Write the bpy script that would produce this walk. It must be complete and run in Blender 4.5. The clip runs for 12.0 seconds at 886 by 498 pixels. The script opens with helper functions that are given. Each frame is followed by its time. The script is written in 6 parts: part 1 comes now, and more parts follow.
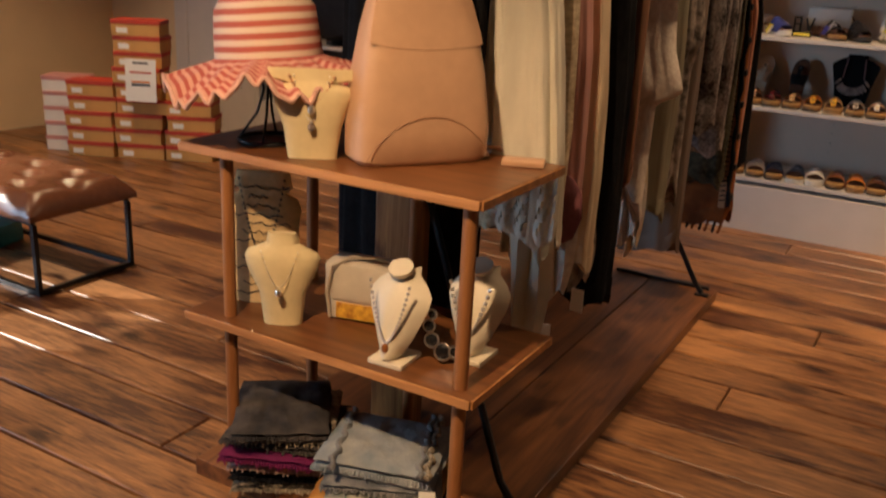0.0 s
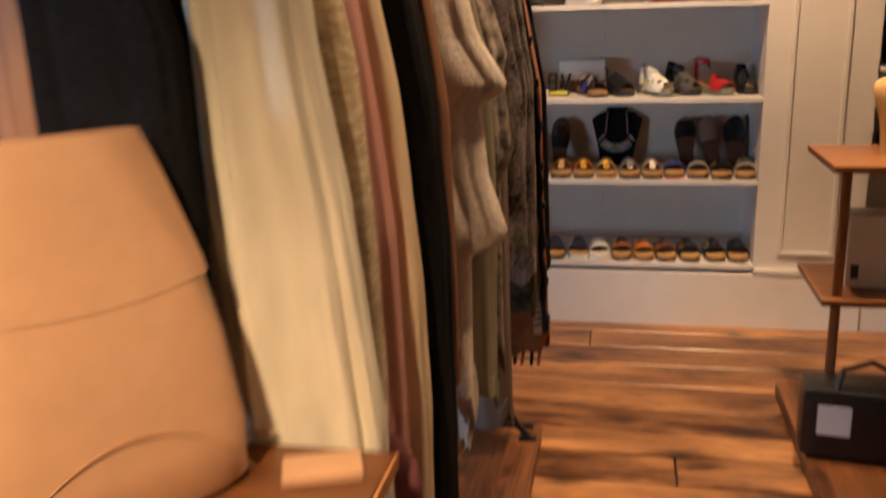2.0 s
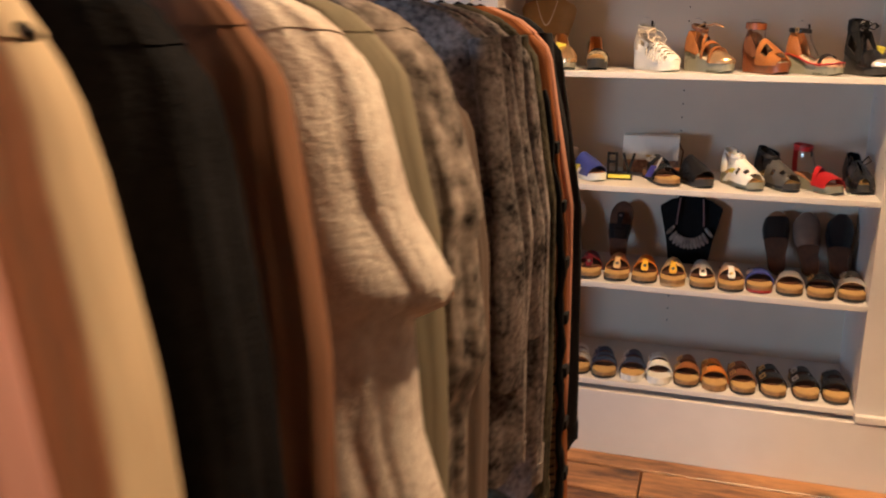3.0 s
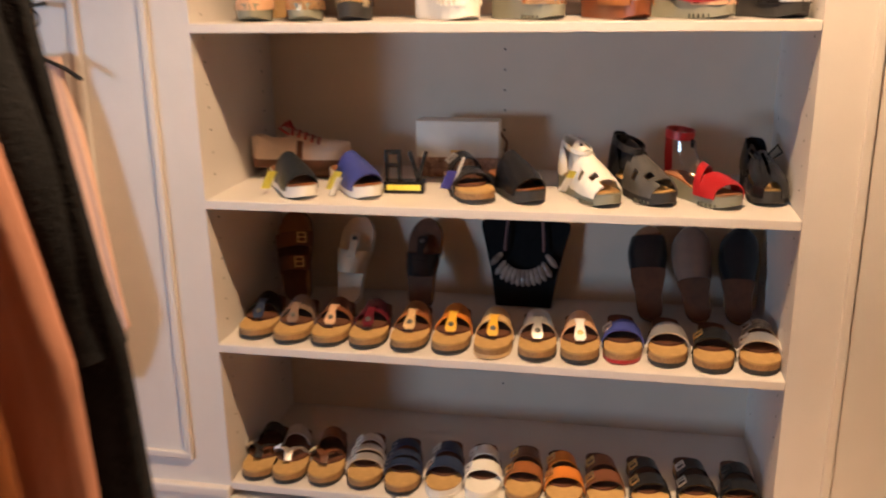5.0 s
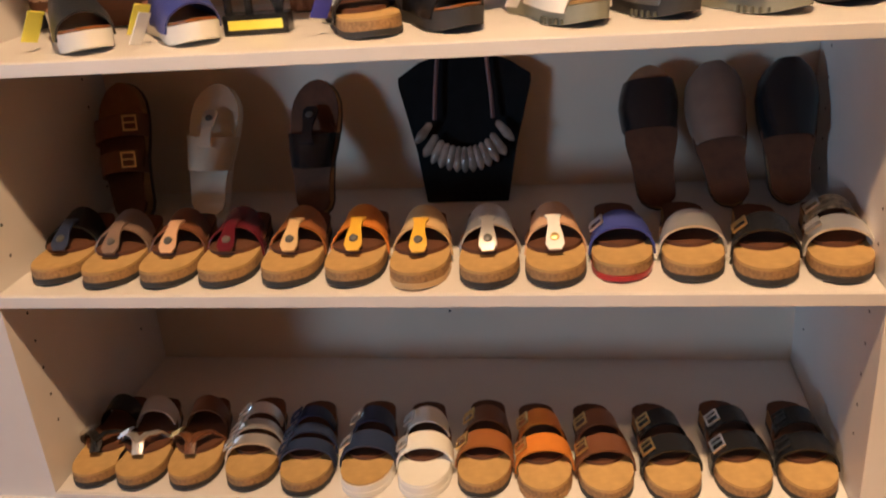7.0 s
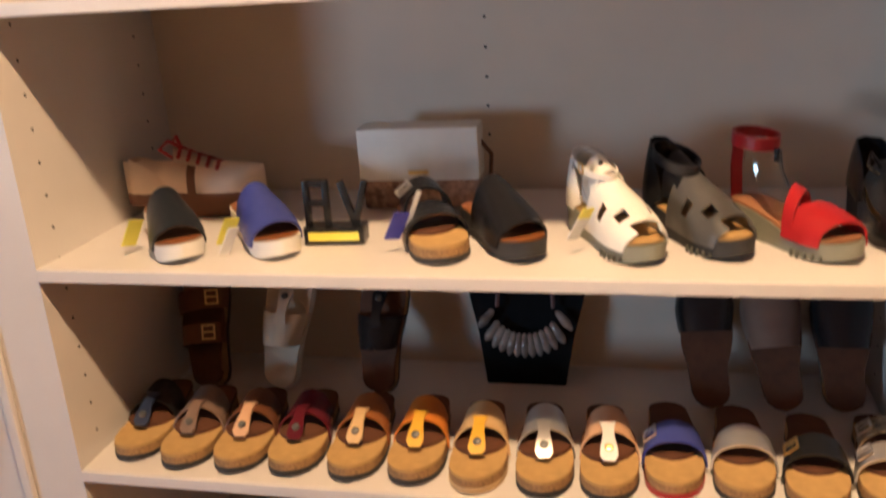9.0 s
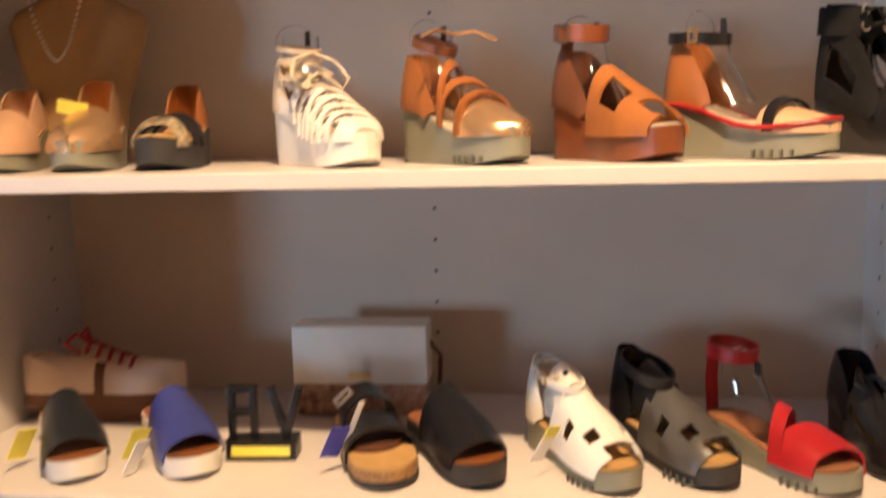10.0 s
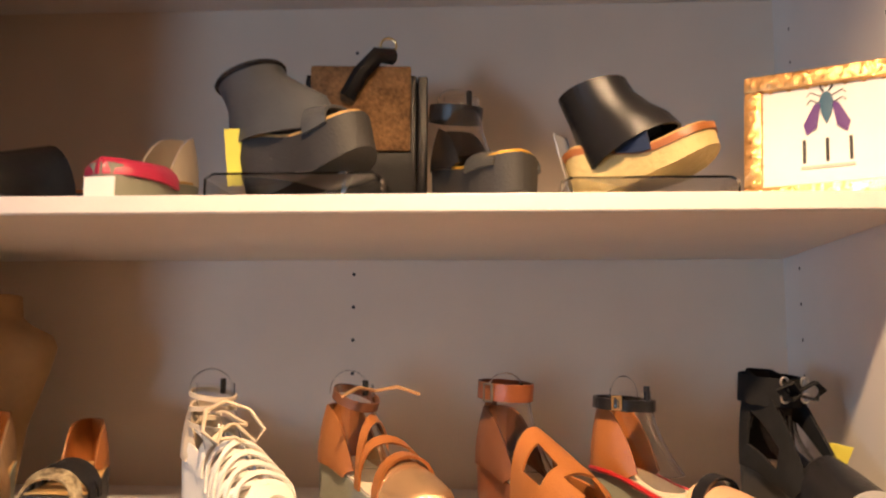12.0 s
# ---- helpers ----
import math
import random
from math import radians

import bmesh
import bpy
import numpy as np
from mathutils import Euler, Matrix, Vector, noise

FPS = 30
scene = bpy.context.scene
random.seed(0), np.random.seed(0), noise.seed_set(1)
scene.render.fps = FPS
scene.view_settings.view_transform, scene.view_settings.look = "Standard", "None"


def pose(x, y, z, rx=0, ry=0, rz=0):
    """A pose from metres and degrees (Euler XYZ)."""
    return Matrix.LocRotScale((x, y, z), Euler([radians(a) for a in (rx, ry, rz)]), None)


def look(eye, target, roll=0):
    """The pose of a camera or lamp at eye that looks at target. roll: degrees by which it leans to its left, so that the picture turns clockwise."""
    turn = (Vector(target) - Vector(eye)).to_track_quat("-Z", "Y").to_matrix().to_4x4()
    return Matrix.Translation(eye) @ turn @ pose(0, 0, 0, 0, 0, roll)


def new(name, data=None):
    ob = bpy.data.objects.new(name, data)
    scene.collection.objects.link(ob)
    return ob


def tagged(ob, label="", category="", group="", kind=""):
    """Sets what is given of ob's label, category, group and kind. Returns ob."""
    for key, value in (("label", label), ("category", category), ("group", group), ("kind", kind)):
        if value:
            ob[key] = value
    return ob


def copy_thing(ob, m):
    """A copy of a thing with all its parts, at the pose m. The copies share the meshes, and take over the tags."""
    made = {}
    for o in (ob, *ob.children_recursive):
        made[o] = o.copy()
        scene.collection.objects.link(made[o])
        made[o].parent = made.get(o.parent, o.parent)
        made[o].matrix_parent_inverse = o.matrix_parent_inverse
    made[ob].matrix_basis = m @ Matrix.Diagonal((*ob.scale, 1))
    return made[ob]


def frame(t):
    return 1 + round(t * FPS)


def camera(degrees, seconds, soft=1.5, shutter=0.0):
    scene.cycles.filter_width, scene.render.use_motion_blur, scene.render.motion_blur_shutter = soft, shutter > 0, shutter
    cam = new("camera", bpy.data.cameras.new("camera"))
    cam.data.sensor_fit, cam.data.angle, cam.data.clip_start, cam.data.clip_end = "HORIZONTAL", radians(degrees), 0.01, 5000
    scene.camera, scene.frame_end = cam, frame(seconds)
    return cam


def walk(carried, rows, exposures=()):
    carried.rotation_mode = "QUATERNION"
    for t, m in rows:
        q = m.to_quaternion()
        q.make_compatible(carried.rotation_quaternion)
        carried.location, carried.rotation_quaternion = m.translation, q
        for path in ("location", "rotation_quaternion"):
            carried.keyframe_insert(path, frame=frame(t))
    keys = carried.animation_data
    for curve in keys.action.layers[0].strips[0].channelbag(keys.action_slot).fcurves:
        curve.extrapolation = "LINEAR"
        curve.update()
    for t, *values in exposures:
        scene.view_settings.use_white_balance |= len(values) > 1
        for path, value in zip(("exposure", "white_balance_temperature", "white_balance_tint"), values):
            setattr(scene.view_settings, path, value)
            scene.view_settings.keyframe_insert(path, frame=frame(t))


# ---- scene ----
cam = camera(53.0, 12.0, soft=2.0, shutter=0.5)
PATH = [
    (0, (1.272, -5.076, 1.415), (0.337, -3.426, 0.782), 3.0),
    (0.5, (1.124, -4.978, 1.377), (0.29, -3.317, 0.64), 3.3),
    (1, (0.997, -4.747, 1.376), (0.242, -3.058, 0.616), 1.7),
    (1.5, (0.92, -4.517, 1.443), (0.31, -2.755, 0.718), -0.2),
    (2, (0.773, -4.144, 1.511), (0.379, -2.256, 0.981), -1.8),
    (2.3, (0.801, -3.896, 1.567), (0.354, -2.006, 1.09), -2.8),
    (2.5, (0.794, -3.715, 1.625), (0.287, -1.84, 1.148), -1.8),
    (2.6, (0.787, -3.639, 1.641), (0.26, -1.766, 1.178), -1.2),
    (2.7, (0.788, -3.555, 1.651), (0.251, -1.689, 1.174), -0.0),
    (4.3, (1.046, -2.389, 1.617), (0.37, -0.573, 1.12), -0.8),
    (4.5, (1.031, -2.268, 1.567), (0.444, -0.429, 1.044), -0.5),
    (4.6, (1.012, -2.191, 1.548), (0.483, -0.336, 1.018), -0.9),
    (5, (0.977, -1.947, 1.569), (0.6, -0.068, 0.999), -0.8),
    (5.5, (0.934, -1.656, 1.533), (0.649, 0.187, 0.811), -1.5),
    (5.8, (0.95, -1.479, 1.521), (0.631, 0.33, 0.731), -3.3),
    (6, (0.965, -1.388, 1.485), (0.63, 0.415, 0.688), -2.8),
    (6.5, (0.955, -1.23, 1.366), (0.619, 0.545, 0.509), -4.9),
    (6.7, (0.942, -1.199, 1.302), (0.643, 0.592, 0.462), -4.6),
    (8.5, (0.977, -1.163, 1.283), (0.553, 0.684, 0.644), -4.8),
    (9, (0.954, -1.172, 1.53), (0.517, 0.669, 0.883), -3.8),
    (9.5, (0.934, -1.123, 1.587), (0.516, 0.746, 1.01), -2.5),
    (10, (0.9, -1.025, 1.54), (0.614, 0.938, 1.266), -1.5),
    (10.5, (0.871, -0.916, 1.582), (0.674, 1.068, 1.42), -2.4),
    (11, (0.853, -0.833, 1.649), (0.696, 1.161, 1.683), -1.0),
    (11.5, (0.895, -0.871, 1.694), (0.788, 1.117, 1.876), 0.3),
    (12, (0.899, -0.983, 1.696), (0.787, 0.999, 1.944), 0.2),
]
walk(cam, [(t, look(eye, target, roll)) for t, eye, target, roll in PATH],
     exposures=((0.0, 0.22), (0.5, 0.42), (1.0, 0.76), (1.5, 0.86), (2.0, 0.74), (2.5, 1.04), (4.5, 1.15), (5.5, 1.30), (6.5, 1.20), (8.5, 1.25), (10.0, 1.29), (12.0, 1.17)))

# ---- world, sun, lamps ----
scene.view_settings.exposure = 0.0
world = bpy.data.worlds.new("sky")
scene.world = world
world.use_nodes = True
wn = world.node_tree.nodes
sky = wn.new("ShaderNodeTexSky")
sky.sky_type, sky.sun_disc = "NISHITA", False
SUN_EL, SUN_AZ = radians(29), radians(-60)
sky.sun_elevation, sky.sun_rotation = SUN_EL, SUN_AZ
world.node_tree.links.new(sky.outputs[0], wn["Background"].inputs[0])
wn["Background"].inputs[1].default_value = 0.09

sun = new("sun", bpy.data.lights.new("sun", "SUN"))
sun.data.energy, sun.data.angle, sun.data.color = 5.0, radians(0.5), (1.0, 0.93, 0.82)
sun.matrix_world = look((-3.3, -1.9, 1.95), (0, 0, 0))


def lamp(name, kind_, m, watts, colour, size, size_y=0.0):
    d = bpy.data.lights.new(name, kind_)
    d.energy, d.color = watts, colour
    if kind_ == "AREA":
        d.shape, d.size, d.size_y = ("RECTANGLE", size, size_y) if size_y else ("DISK", size, size)
    else:
        d.shadow_soft_size = size
    ob = new(name, d)
    ob.matrix_world = m
    return ob


WARM = (1.0, 0.66, 0.37)
COOL = (0.46, 0.71, 1.0)
CEIL = 2.75
# unseen adjustable downlights: alcove's inferred, those on table, clothes and floor added to brighten
AIMED = (
    ((0.97, -0.85), (0.97, -0.5, 0.0), 108, 116, 0.6),
    ((0.4, -5.1), (0.06, -3.36, 0.3), 290, 56, 1.0),
    ((1.15, -2.3), (0.3, -2.7, 1.2), 52, 70, 0.8),
    ((1.4, -1.35), (1.3, -1.05, 0.0), 180, 60, 0.8),
)
for (x, y), to, watts, cone, edge in AIMED:
    d = lamp("downlight_lamp", "SPOT", look((x, y, CEIL - 0.02), to), watts, WARM, 0.045)
    d.data.spot_size, d.data.spot_blend = radians(cone), edge
# further unseen downlights, added to brighten the left side of the room
DOWN = ((-1.9, -2.5, 75), (-3.1, -1.8, 120), (-2.4, -4.6, 95))
for x, y, watts in DOWN:
    d = lamp("downlight_lamp", "SPOT", pose(x, y, CEIL - 0.02), watts, WARM, 0.05)
    d.data.spot_size, d.data.spot_blend = radians(112), 0.6
day = lamp("window_daylight", "AREA", look((-4.72, -6.2, 1.25), (-0.4, -1.6, 0.8)), 26, COOL, 1.5, 1.2)
day.data.spread = radians(100)

# ---- materials ----
MATS = {}


def mat(name, col, rough=0.5, metal=0.0, var=0.15, scale=18, bump=0.15, bscale=160, col2=None, glass=0.0, sheen=0.0, world_xyz=False, stretch=(1, 1, 1), spec=0.5):
    if name in MATS:
        return MATS[name]
    m = bpy.data.materials.new(name)
    m.use_nodes = True
    n, l = m.node_tree.nodes, m.node_tree.links
    b = n["Principled BSDF"]
    co = n.new("ShaderNodeNewGeometry").outputs["Position"] if world_xyz else n.new("ShaderNodeTexCoord").outputs["Object"]
    mp = n.new("ShaderNodeMapping")
    mp.inputs["Scale"].default_value = stretch
    l.new(co, mp.inputs[0])
    fine, coarse = n.new("ShaderNodeTexNoise"), n.new("ShaderNodeTexNoise")
    fine.inputs["Scale"].default_value, fine.inputs["Detail"].default_value = scale, 6
    coarse.inputs["Scale"].default_value, coarse.inputs["Detail"].default_value = scale / 7, 3
    mixf = n.new("ShaderNodeMath")
    mixf.operation = "ADD"
    l.new(mp.outputs[0], fine.inputs[0])
    l.new(mp.outputs[0], coarse.inputs[0])
    l.new(fine.outputs["Fac"], mixf.inputs[0])
    l.new(coarse.outputs["Fac"], mixf.inputs[1])
    rp = n.new("ShaderNodeMapRange")
    rp.inputs["From Min"].default_value, rp.inputs["From Max"].default_value = 0.72, 1.28
    l.new(mixf.outputs[0], rp.inputs["Value"])
    mx = n.new("ShaderNodeMix")
    mx.data_type = "RGBA"
    c2 = col2 or tuple(min(1, c * (1 + var)) for c in col)
    mx.inputs["A"].default_value = (*[c * (1 - var) for c in col], 1)
    mx.inputs["B"].default_value = (*c2, 1)
    l.new(rp.outputs[0], mx.inputs["Factor"])
    l.new(mx.outputs["Result"], b.inputs["Base Color"])
    b.inputs["Roughness"].default_value, b.inputs["Metallic"].default_value = rough, metal
    b.inputs["Specular IOR Level"].default_value = spec
    if glass:
        b.inputs["Transmission Weight"].default_value = glass
        b.inputs["IOR"].default_value = 1.45
    if sheen:
        b.inputs["Sheen Weight"].default_value = sheen
    if bump:
        bn, bt = n.new("ShaderNodeBump"), n.new("ShaderNodeTexNoise")
        bt.inputs["Scale"].default_value, bt.inputs["Detail"].default_value = bscale, 4
        l.new(mp.outputs[0], bt.inputs[0])
        bn.inputs["Strength"].default_value, bn.inputs["Distance"].default_value = bump, 0.004
        l.new(bt.outputs["Fac"], bn.inputs["Height"])
        l.new(bn.outputs[0], b.inputs["Normal"])
    MATS[name] = m
    return m


def wood(name, dark, light, rough=0.45, axis=0, knots=0.0, random_tone=0.0, across=14, bump=0.25, span=(0.62, 1.02), wavy=1.2, grain=0.5, kscale=(7.0, 3.2), krad=(0.05, 0.2), along=0.07, patchy=0.55):
    """Timber whose grain runs along one axis, with growth lines, blotches and dark knots."""
    if name in MATS:
        return MATS[name]
    m = bpy.data.materials.new(name)
    m.use_nodes = True
    n, l = m.node_tree.nodes, m.node_tree.links
    b = n["Principled BSDF"]
    geo, info = n.new("ShaderNodeNewGeometry"), n.new("ShaderNodeObjectInfo")
    off = n.new("ShaderNodeVectorMath")
    off.operation = "MULTIPLY_ADD"
    comb = n.new("ShaderNodeCombineXYZ")
    for k in range(3):
        l.new(info.outputs["Random"], comb.inputs[k])
    off.inputs[1].default_value = (9, 5, 3)
    l.new(comb.outputs[0], off.inputs[0])
    l.new(geo.outputs["Position"], off.inputs[2])
    mp = n.new("ShaderNodeMapping")
    s = [across, across, across]
    s[axis] = across * along
    mp.inputs["Scale"].default_value = s
    l.new(off.outputs[0], mp.inputs[0])
    wave = n.new("ShaderNodeTexNoise")
    wave.inputs["Scale"].default_value, wave.inputs["Detail"].default_value, wave.inputs["Distortion"].default_value = 1.6, 8, wavy
    l.new(mp.outputs[0], wave.inputs[0])
    blot = n.new("ShaderNodeTexNoise")
    blot.inputs["Scale"].default_value, blot.inputs["Detail"].default_value = 3.2, 6
    mb = n.new("ShaderNodeMapping")
    sb = [1.5] * 3
    sb[axis] = 0.55
    mb.inputs["Scale"].default_value = sb
    l.new(off.outputs[0], mb.inputs[0])
    l.new(mb.outputs[0], blot.inputs[0])
    add = n.new("ShaderNodeMath")
    add.operation = "MULTIPLY_ADD"
    add.inputs[1].default_value = patchy
    fine = n.new("ShaderNodeTexNoise")
    fine.inputs["Scale"].default_value, fine.inputs["Detail"].default_value, fine.inputs["Roughness"].default_value = 7, 5, 0.7
    l.new(mp.outputs[0], fine.inputs[0])
    wf = n.new("ShaderNodeMath")
    wf.operation = "MULTIPLY_ADD"
    wf.inputs[1].default_value = grain
    wf.inputs[2].default_value = -grain / 2
    l.new(fine.outputs["Fac"], wf.inputs[0])
    ws = n.new("ShaderNodeMath")
    l.new(wf.outputs[0], ws.inputs[0])
    l.new(wave.outputs["Fac"], ws.inputs[1])
    l.new(blot.outputs["Fac"], add.inputs[0])
    l.new(ws.outputs[0], add.inputs[2])
    last = add.outputs[0]
    if random_tone:
        a2 = n.new("ShaderNodeMath")
        a2.operation = "MULTIPLY_ADD"
        a2.inputs[1].default_value = random_tone
        l.new(info.outputs["Random"], a2.inputs[0])
        l.new(last, a2.inputs[2])
        last = a2.outputs[0]
    ramp = n.new("ShaderNodeMapRange")
    ramp.inputs["From Min"].default_value, ramp.inputs["From Max"].default_value = span[0], span[1] + random_tone
    l.new(last, ramp.inputs["Value"])
    mx = n.new("ShaderNodeMix")
    mx.data_type = "RGBA"
    mx.inputs["A"].default_value, mx.inputs["B"].default_value = (*dark, 1), (*light, 1)
    l.new(ramp.outputs[0], mx.inputs["Factor"])
    out = mx.outputs["Result"]
    if knots:
        mk = n.new("ShaderNodeMapping")
        ks = [kscale[0]] * 3
        ks[axis] = kscale[1]
        mk.inputs["Scale"].default_value = ks
        warp = n.new("ShaderNodeVectorMath")
        warp.operation = "MULTIPLY_ADD"
        warp.inputs[1].default_value = (0.12, 0.12, 0.12)
        l.new(fine.outputs["Color"], warp.inputs[0])
        l.new(off.outputs[0], warp.inputs[2])
        l.new(warp.outputs[0], mk.inputs[0])
        v = n.new("ShaderNodeTexVoronoi")
        v.inputs["Scale"].default_value = 1.0
        v.voronoi_dimensions = "2D" if axis < 2 else "3D"
        l.new(mk.outputs[0], v.inputs[0])
        kr = n.new("ShaderNodeMapRange")
        kr.inputs["From Min"].default_value, kr.inputs["From Max"].default_value = krad
        kr.inputs["To Min"].default_value, kr.inputs["To Max"].default_value = knots, 0.0
        l.new(v.outputs["Distance"], kr.inputs["Value"])
        m2 = n.new("ShaderNodeMix")
        m2.data_type = "RGBA"
        m2.inputs["B"].default_value = (dark[0] * 0.35, dark[1] * 0.3, dark[2] * 0.3, 1)
        l.new(kr.outputs[0], m2.inputs["Factor"])
        l.new(out, m2.inputs["A"])
        out = m2.outputs["Result"]
    l.new(out, b.inputs["Base Color"])
    rr = n.new("ShaderNodeMapRange")
    rr.inputs["To Min"].default_value, rr.inputs["To Max"].default_value = rough - 0.08, rough + 0.14
    l.new(blot.outputs["Fac"], rr.inputs["Value"])
    l.new(rr.outputs[0], b.inputs["Roughness"])
    bn = n.new("ShaderNodeBump")
    bn.inputs["Strength"].default_value, bn.inputs["Distance"].default_value = bump, 0.003
    l.new(wave.outputs["Fac"], bn.inputs["Height"])
    l.new(bn.outputs[0], b.inputs["Normal"])
    MATS[name] = m
    return m


PAINT = mat("painted_joinery", (0.68, 0.64, 0.62), 0.42, var=0.04, scale=9, bump=0.06, bscale=60)
# warm tone chosen so the unseen walls throw warm fill light back
WALLP = mat("wall_plaster", (0.72, 0.54, 0.33), 0.8, var=0.06, scale=5, bump=0.1, bscale=40)
FLOORW = wood("floor_boards", (0.046, 0.013, 0.006), (0.45, 0.215, 0.088), 0.32, 0, 1.0, 0.26, 15, 0.35, (0.88, 1.26), 1.3, 0.95, (2.7, 1.3), (0.02, 0.13), 0.12, 1.05)
TABLEW = wood("table_wood", (0.11, 0.04, 0.014), (0.24, 0.095, 0.034), 0.3, 0, 0, 0.05, 12, 0.1)
POSTW = wood("post_wood", (0.2, 0.065, 0.018), (0.6, 0.29, 0.09), 0.4, 2, 0.8, 0.1, 12)
PLATW = wood("platform_wood", (0.06, 0.02, 0.008), (0.24, 0.095, 0.034), 0.34, 1, 0.7, 0.1, 11, 0.15)
IRON = mat("black_iron", (0.02, 0.02, 0.022), 0.35, 0.6, bump=0.05)
STEEL = mat("polished_steel", (0.88, 0.86, 0.83), 0.34, 1.0, var=0.05, bump=0)
BRASS = mat("brass", (0.8, 0.58, 0.26), 0.34, 1.0, var=0.05, bump=0)
CORK = mat("cork", (0.36, 0.2, 0.085), 0.75, var=0.35, scale=220, bump=0.3, bscale=400)
BEDTAN = mat("suede_footbed", (0.5, 0.31, 0.12), 0.8, var=0.12, scale=50, bump=0.15, bscale=500)
BEDRED = mat("red_brown_footbed", (0.3, 0.13, 0.06), 0.75, var=0.15, scale=50, bump=0.15, bscale=500)
EVA = mat("dark_rubber_sole", (0.03, 0.028, 0.028), 0.65, var=0.2, bump=0.2, bscale=300)
WHITESOLE = mat("white_rubber_sole", (0.8, 0.77, 0.72), 0.5, var=0.05, bump=0.08)
GREYSOLE = mat("grey_green_rubber_sole", (0.24, 0.24, 0.19), 0.6, var=0.1, bump=0.15)
TAGW = mat("white_card", (0.85, 0.84, 0.8), 0.6, var=0.03, bump=0.02)
TAGY = mat("yellow_card", (0.85, 0.78, 0.12), 0.6, var=0.05, bump=0.02)
CLEAR = mat("clear_acrylic", (0.95, 0.96, 0.96), 0.05, glass=1.0, var=0.01, bump=0)
INK = mat("dark_print", (0.03, 0.03, 0.035), 0.7, bump=0)


def leather(name, col, rough=0.38, var=0.14):
    return mat(name, col, rough, var=var, scale=26, bump=0.22, bscale=380, spec=0.5)


def cloth(name, col, var=0.2, scale=30, bump=0.4, bscale=300, col2=None, sheen=0.0, stretch=(1, 1, 1)):
    return mat(name, col, 0.9, var=var, scale=scale, bump=bump, bscale=bscale, col2=col2, sheen=sheen, stretch=stretch, spec=0.15)


BLACKL = leather("black_leather", (0.012, 0.012, 0.014), 0.26)
PATENT = leather("black_patent", (0.012, 0.012, 0.014), 0.12, 0.05)
NAVYL = leather("navy_leather", (0.02, 0.032, 0.075), 0.35)
BLUEL = leather("blue_leather", (0.045, 0.06, 0.26), 0.42)
WHITEL = leather("white_leather", (0.8, 0.77, 0.72), 0.35, 0.05)
CREAML = leather("cream_leather", (0.62, 0.52, 0.4), 0.45, 0.06)
TANL = leather("tan_leather", (0.3, 0.105, 0.03), 0.3)
BROWNL = leather("brown_leather", (0.15, 0.055, 0.025), 0.4)
ORANGEL = leather("orange_leather", (0.62, 0.2, 0.03), 0.4)
YELLOWL = leather("amber_leather", (0.72, 0.4, 0.04), 0.4)
REDL = leather("red_leather", (0.38, 0.016, 0.02), 0.28)
WINEL = leather("wine_patent", (0.1, 0.01, 0.018), 0.15)
PINKL = leather("nude_leather", (0.72, 0.42, 0.26), 0.5, 0.06)
BLUSHL = leather("blush_leather", (0.6, 0.36, 0.22), 0.45, 0.06)
GOLDL = mat("gold_leather", (0.74, 0.48, 0.27), 0.27, 0.75, var=0.12, bump=0.15, bscale=380)
SILVERL = mat("silver_leather", (0.82, 0.8, 0.79), 0.38, 0.85, var=0.1, bump=0.15, bscale=380)
GUNL = mat("gunmetal_leather", (0.13, 0.125, 0.12), 0.3, 0.4, var=0.2, bump=0.2, bscale=380)
SNAKE = mat("snake_print_leather", (0.12, 0.08, 0.04), 0.35, 0.2, var=0.6, scale=120, bump=0.2, col2=(0.7, 0.58, 0.38))
CLOTHBUST = cloth("linen_bust", (0.68, 0.55, 0.32), 0.06, 40, 0.12, 500)


# ---- mesh helpers ----
def V(*a):
    return Vector(a)


def part(name, bm, material, parent=None, label="", smooth=True, sharp=0.7):
    me = bpy.data.meshes.new(name)
    bmesh.ops.recalc_face_normals(bm, faces=bm.faces)
    for e in bm.edges:
        e.smooth = e.calc_face_angle(0.0) < sharp
    for f in bm.faces:
        f.smooth = smooth
    bm.to_mesh(me)
    bm.free()
    me.materials.append(material)
    ob = new(name, me)
    if parent:
        ob.parent = parent
    if label:
        ob["label"] = label
    return ob


def root(name, m, label, category, group=""):
    e = new(name)
    e.empty_display_size = 0.05
    e.matrix_world = m
    return tagged(e, label, category, group)


def slab(bm, x0, x1, y0, y1, z0, z1, bev=0.0):
    vs = [bm.verts.new((x, y, z)) for x in (x0, x1) for y in (y0, y1) for z in (z0, z1)]
    fs = [bm.faces.new([vs[k] for k in q]) for q in ((0, 1, 3, 2), (4, 6, 7, 5), (0, 4, 5, 1), (2, 3, 7, 6), (0, 2, 6, 4), (1, 5, 7, 3))]
    if bev:
        es = {e for f in fs for e in f.edges}
        bmesh.ops.bevel(bm, geom=list(es), offset=bev, segments=2, affect="EDGES", profile=0.6)
    return vs


def box_bm(*a, bev=0.0):
    bm = bmesh.new()
    slab(bm, *a, bev=bev)
    return bm


def moved(bm, m):
    bmesh.ops.transform(bm, matrix=m, verts=bm.verts)
    return bm


def loft(bm, rings, caps=True, loop=False):
    rows = [[bm.verts.new(p) for p in r] for r in rings]
    n = len(rows[0])
    pairs = list(zip(rows, rows[1:])) + ([(rows[-1], rows[0])] if loop else [])
    for a, b in pairs:
        for k in range(n):
            bm.faces.new((a[k], a[(k + 1) % n], b[(k + 1) % n], b[k]))
    if caps and not loop:
        bm.faces.new(rows[0])
        bm.faces.new(list(reversed(rows[-1])))


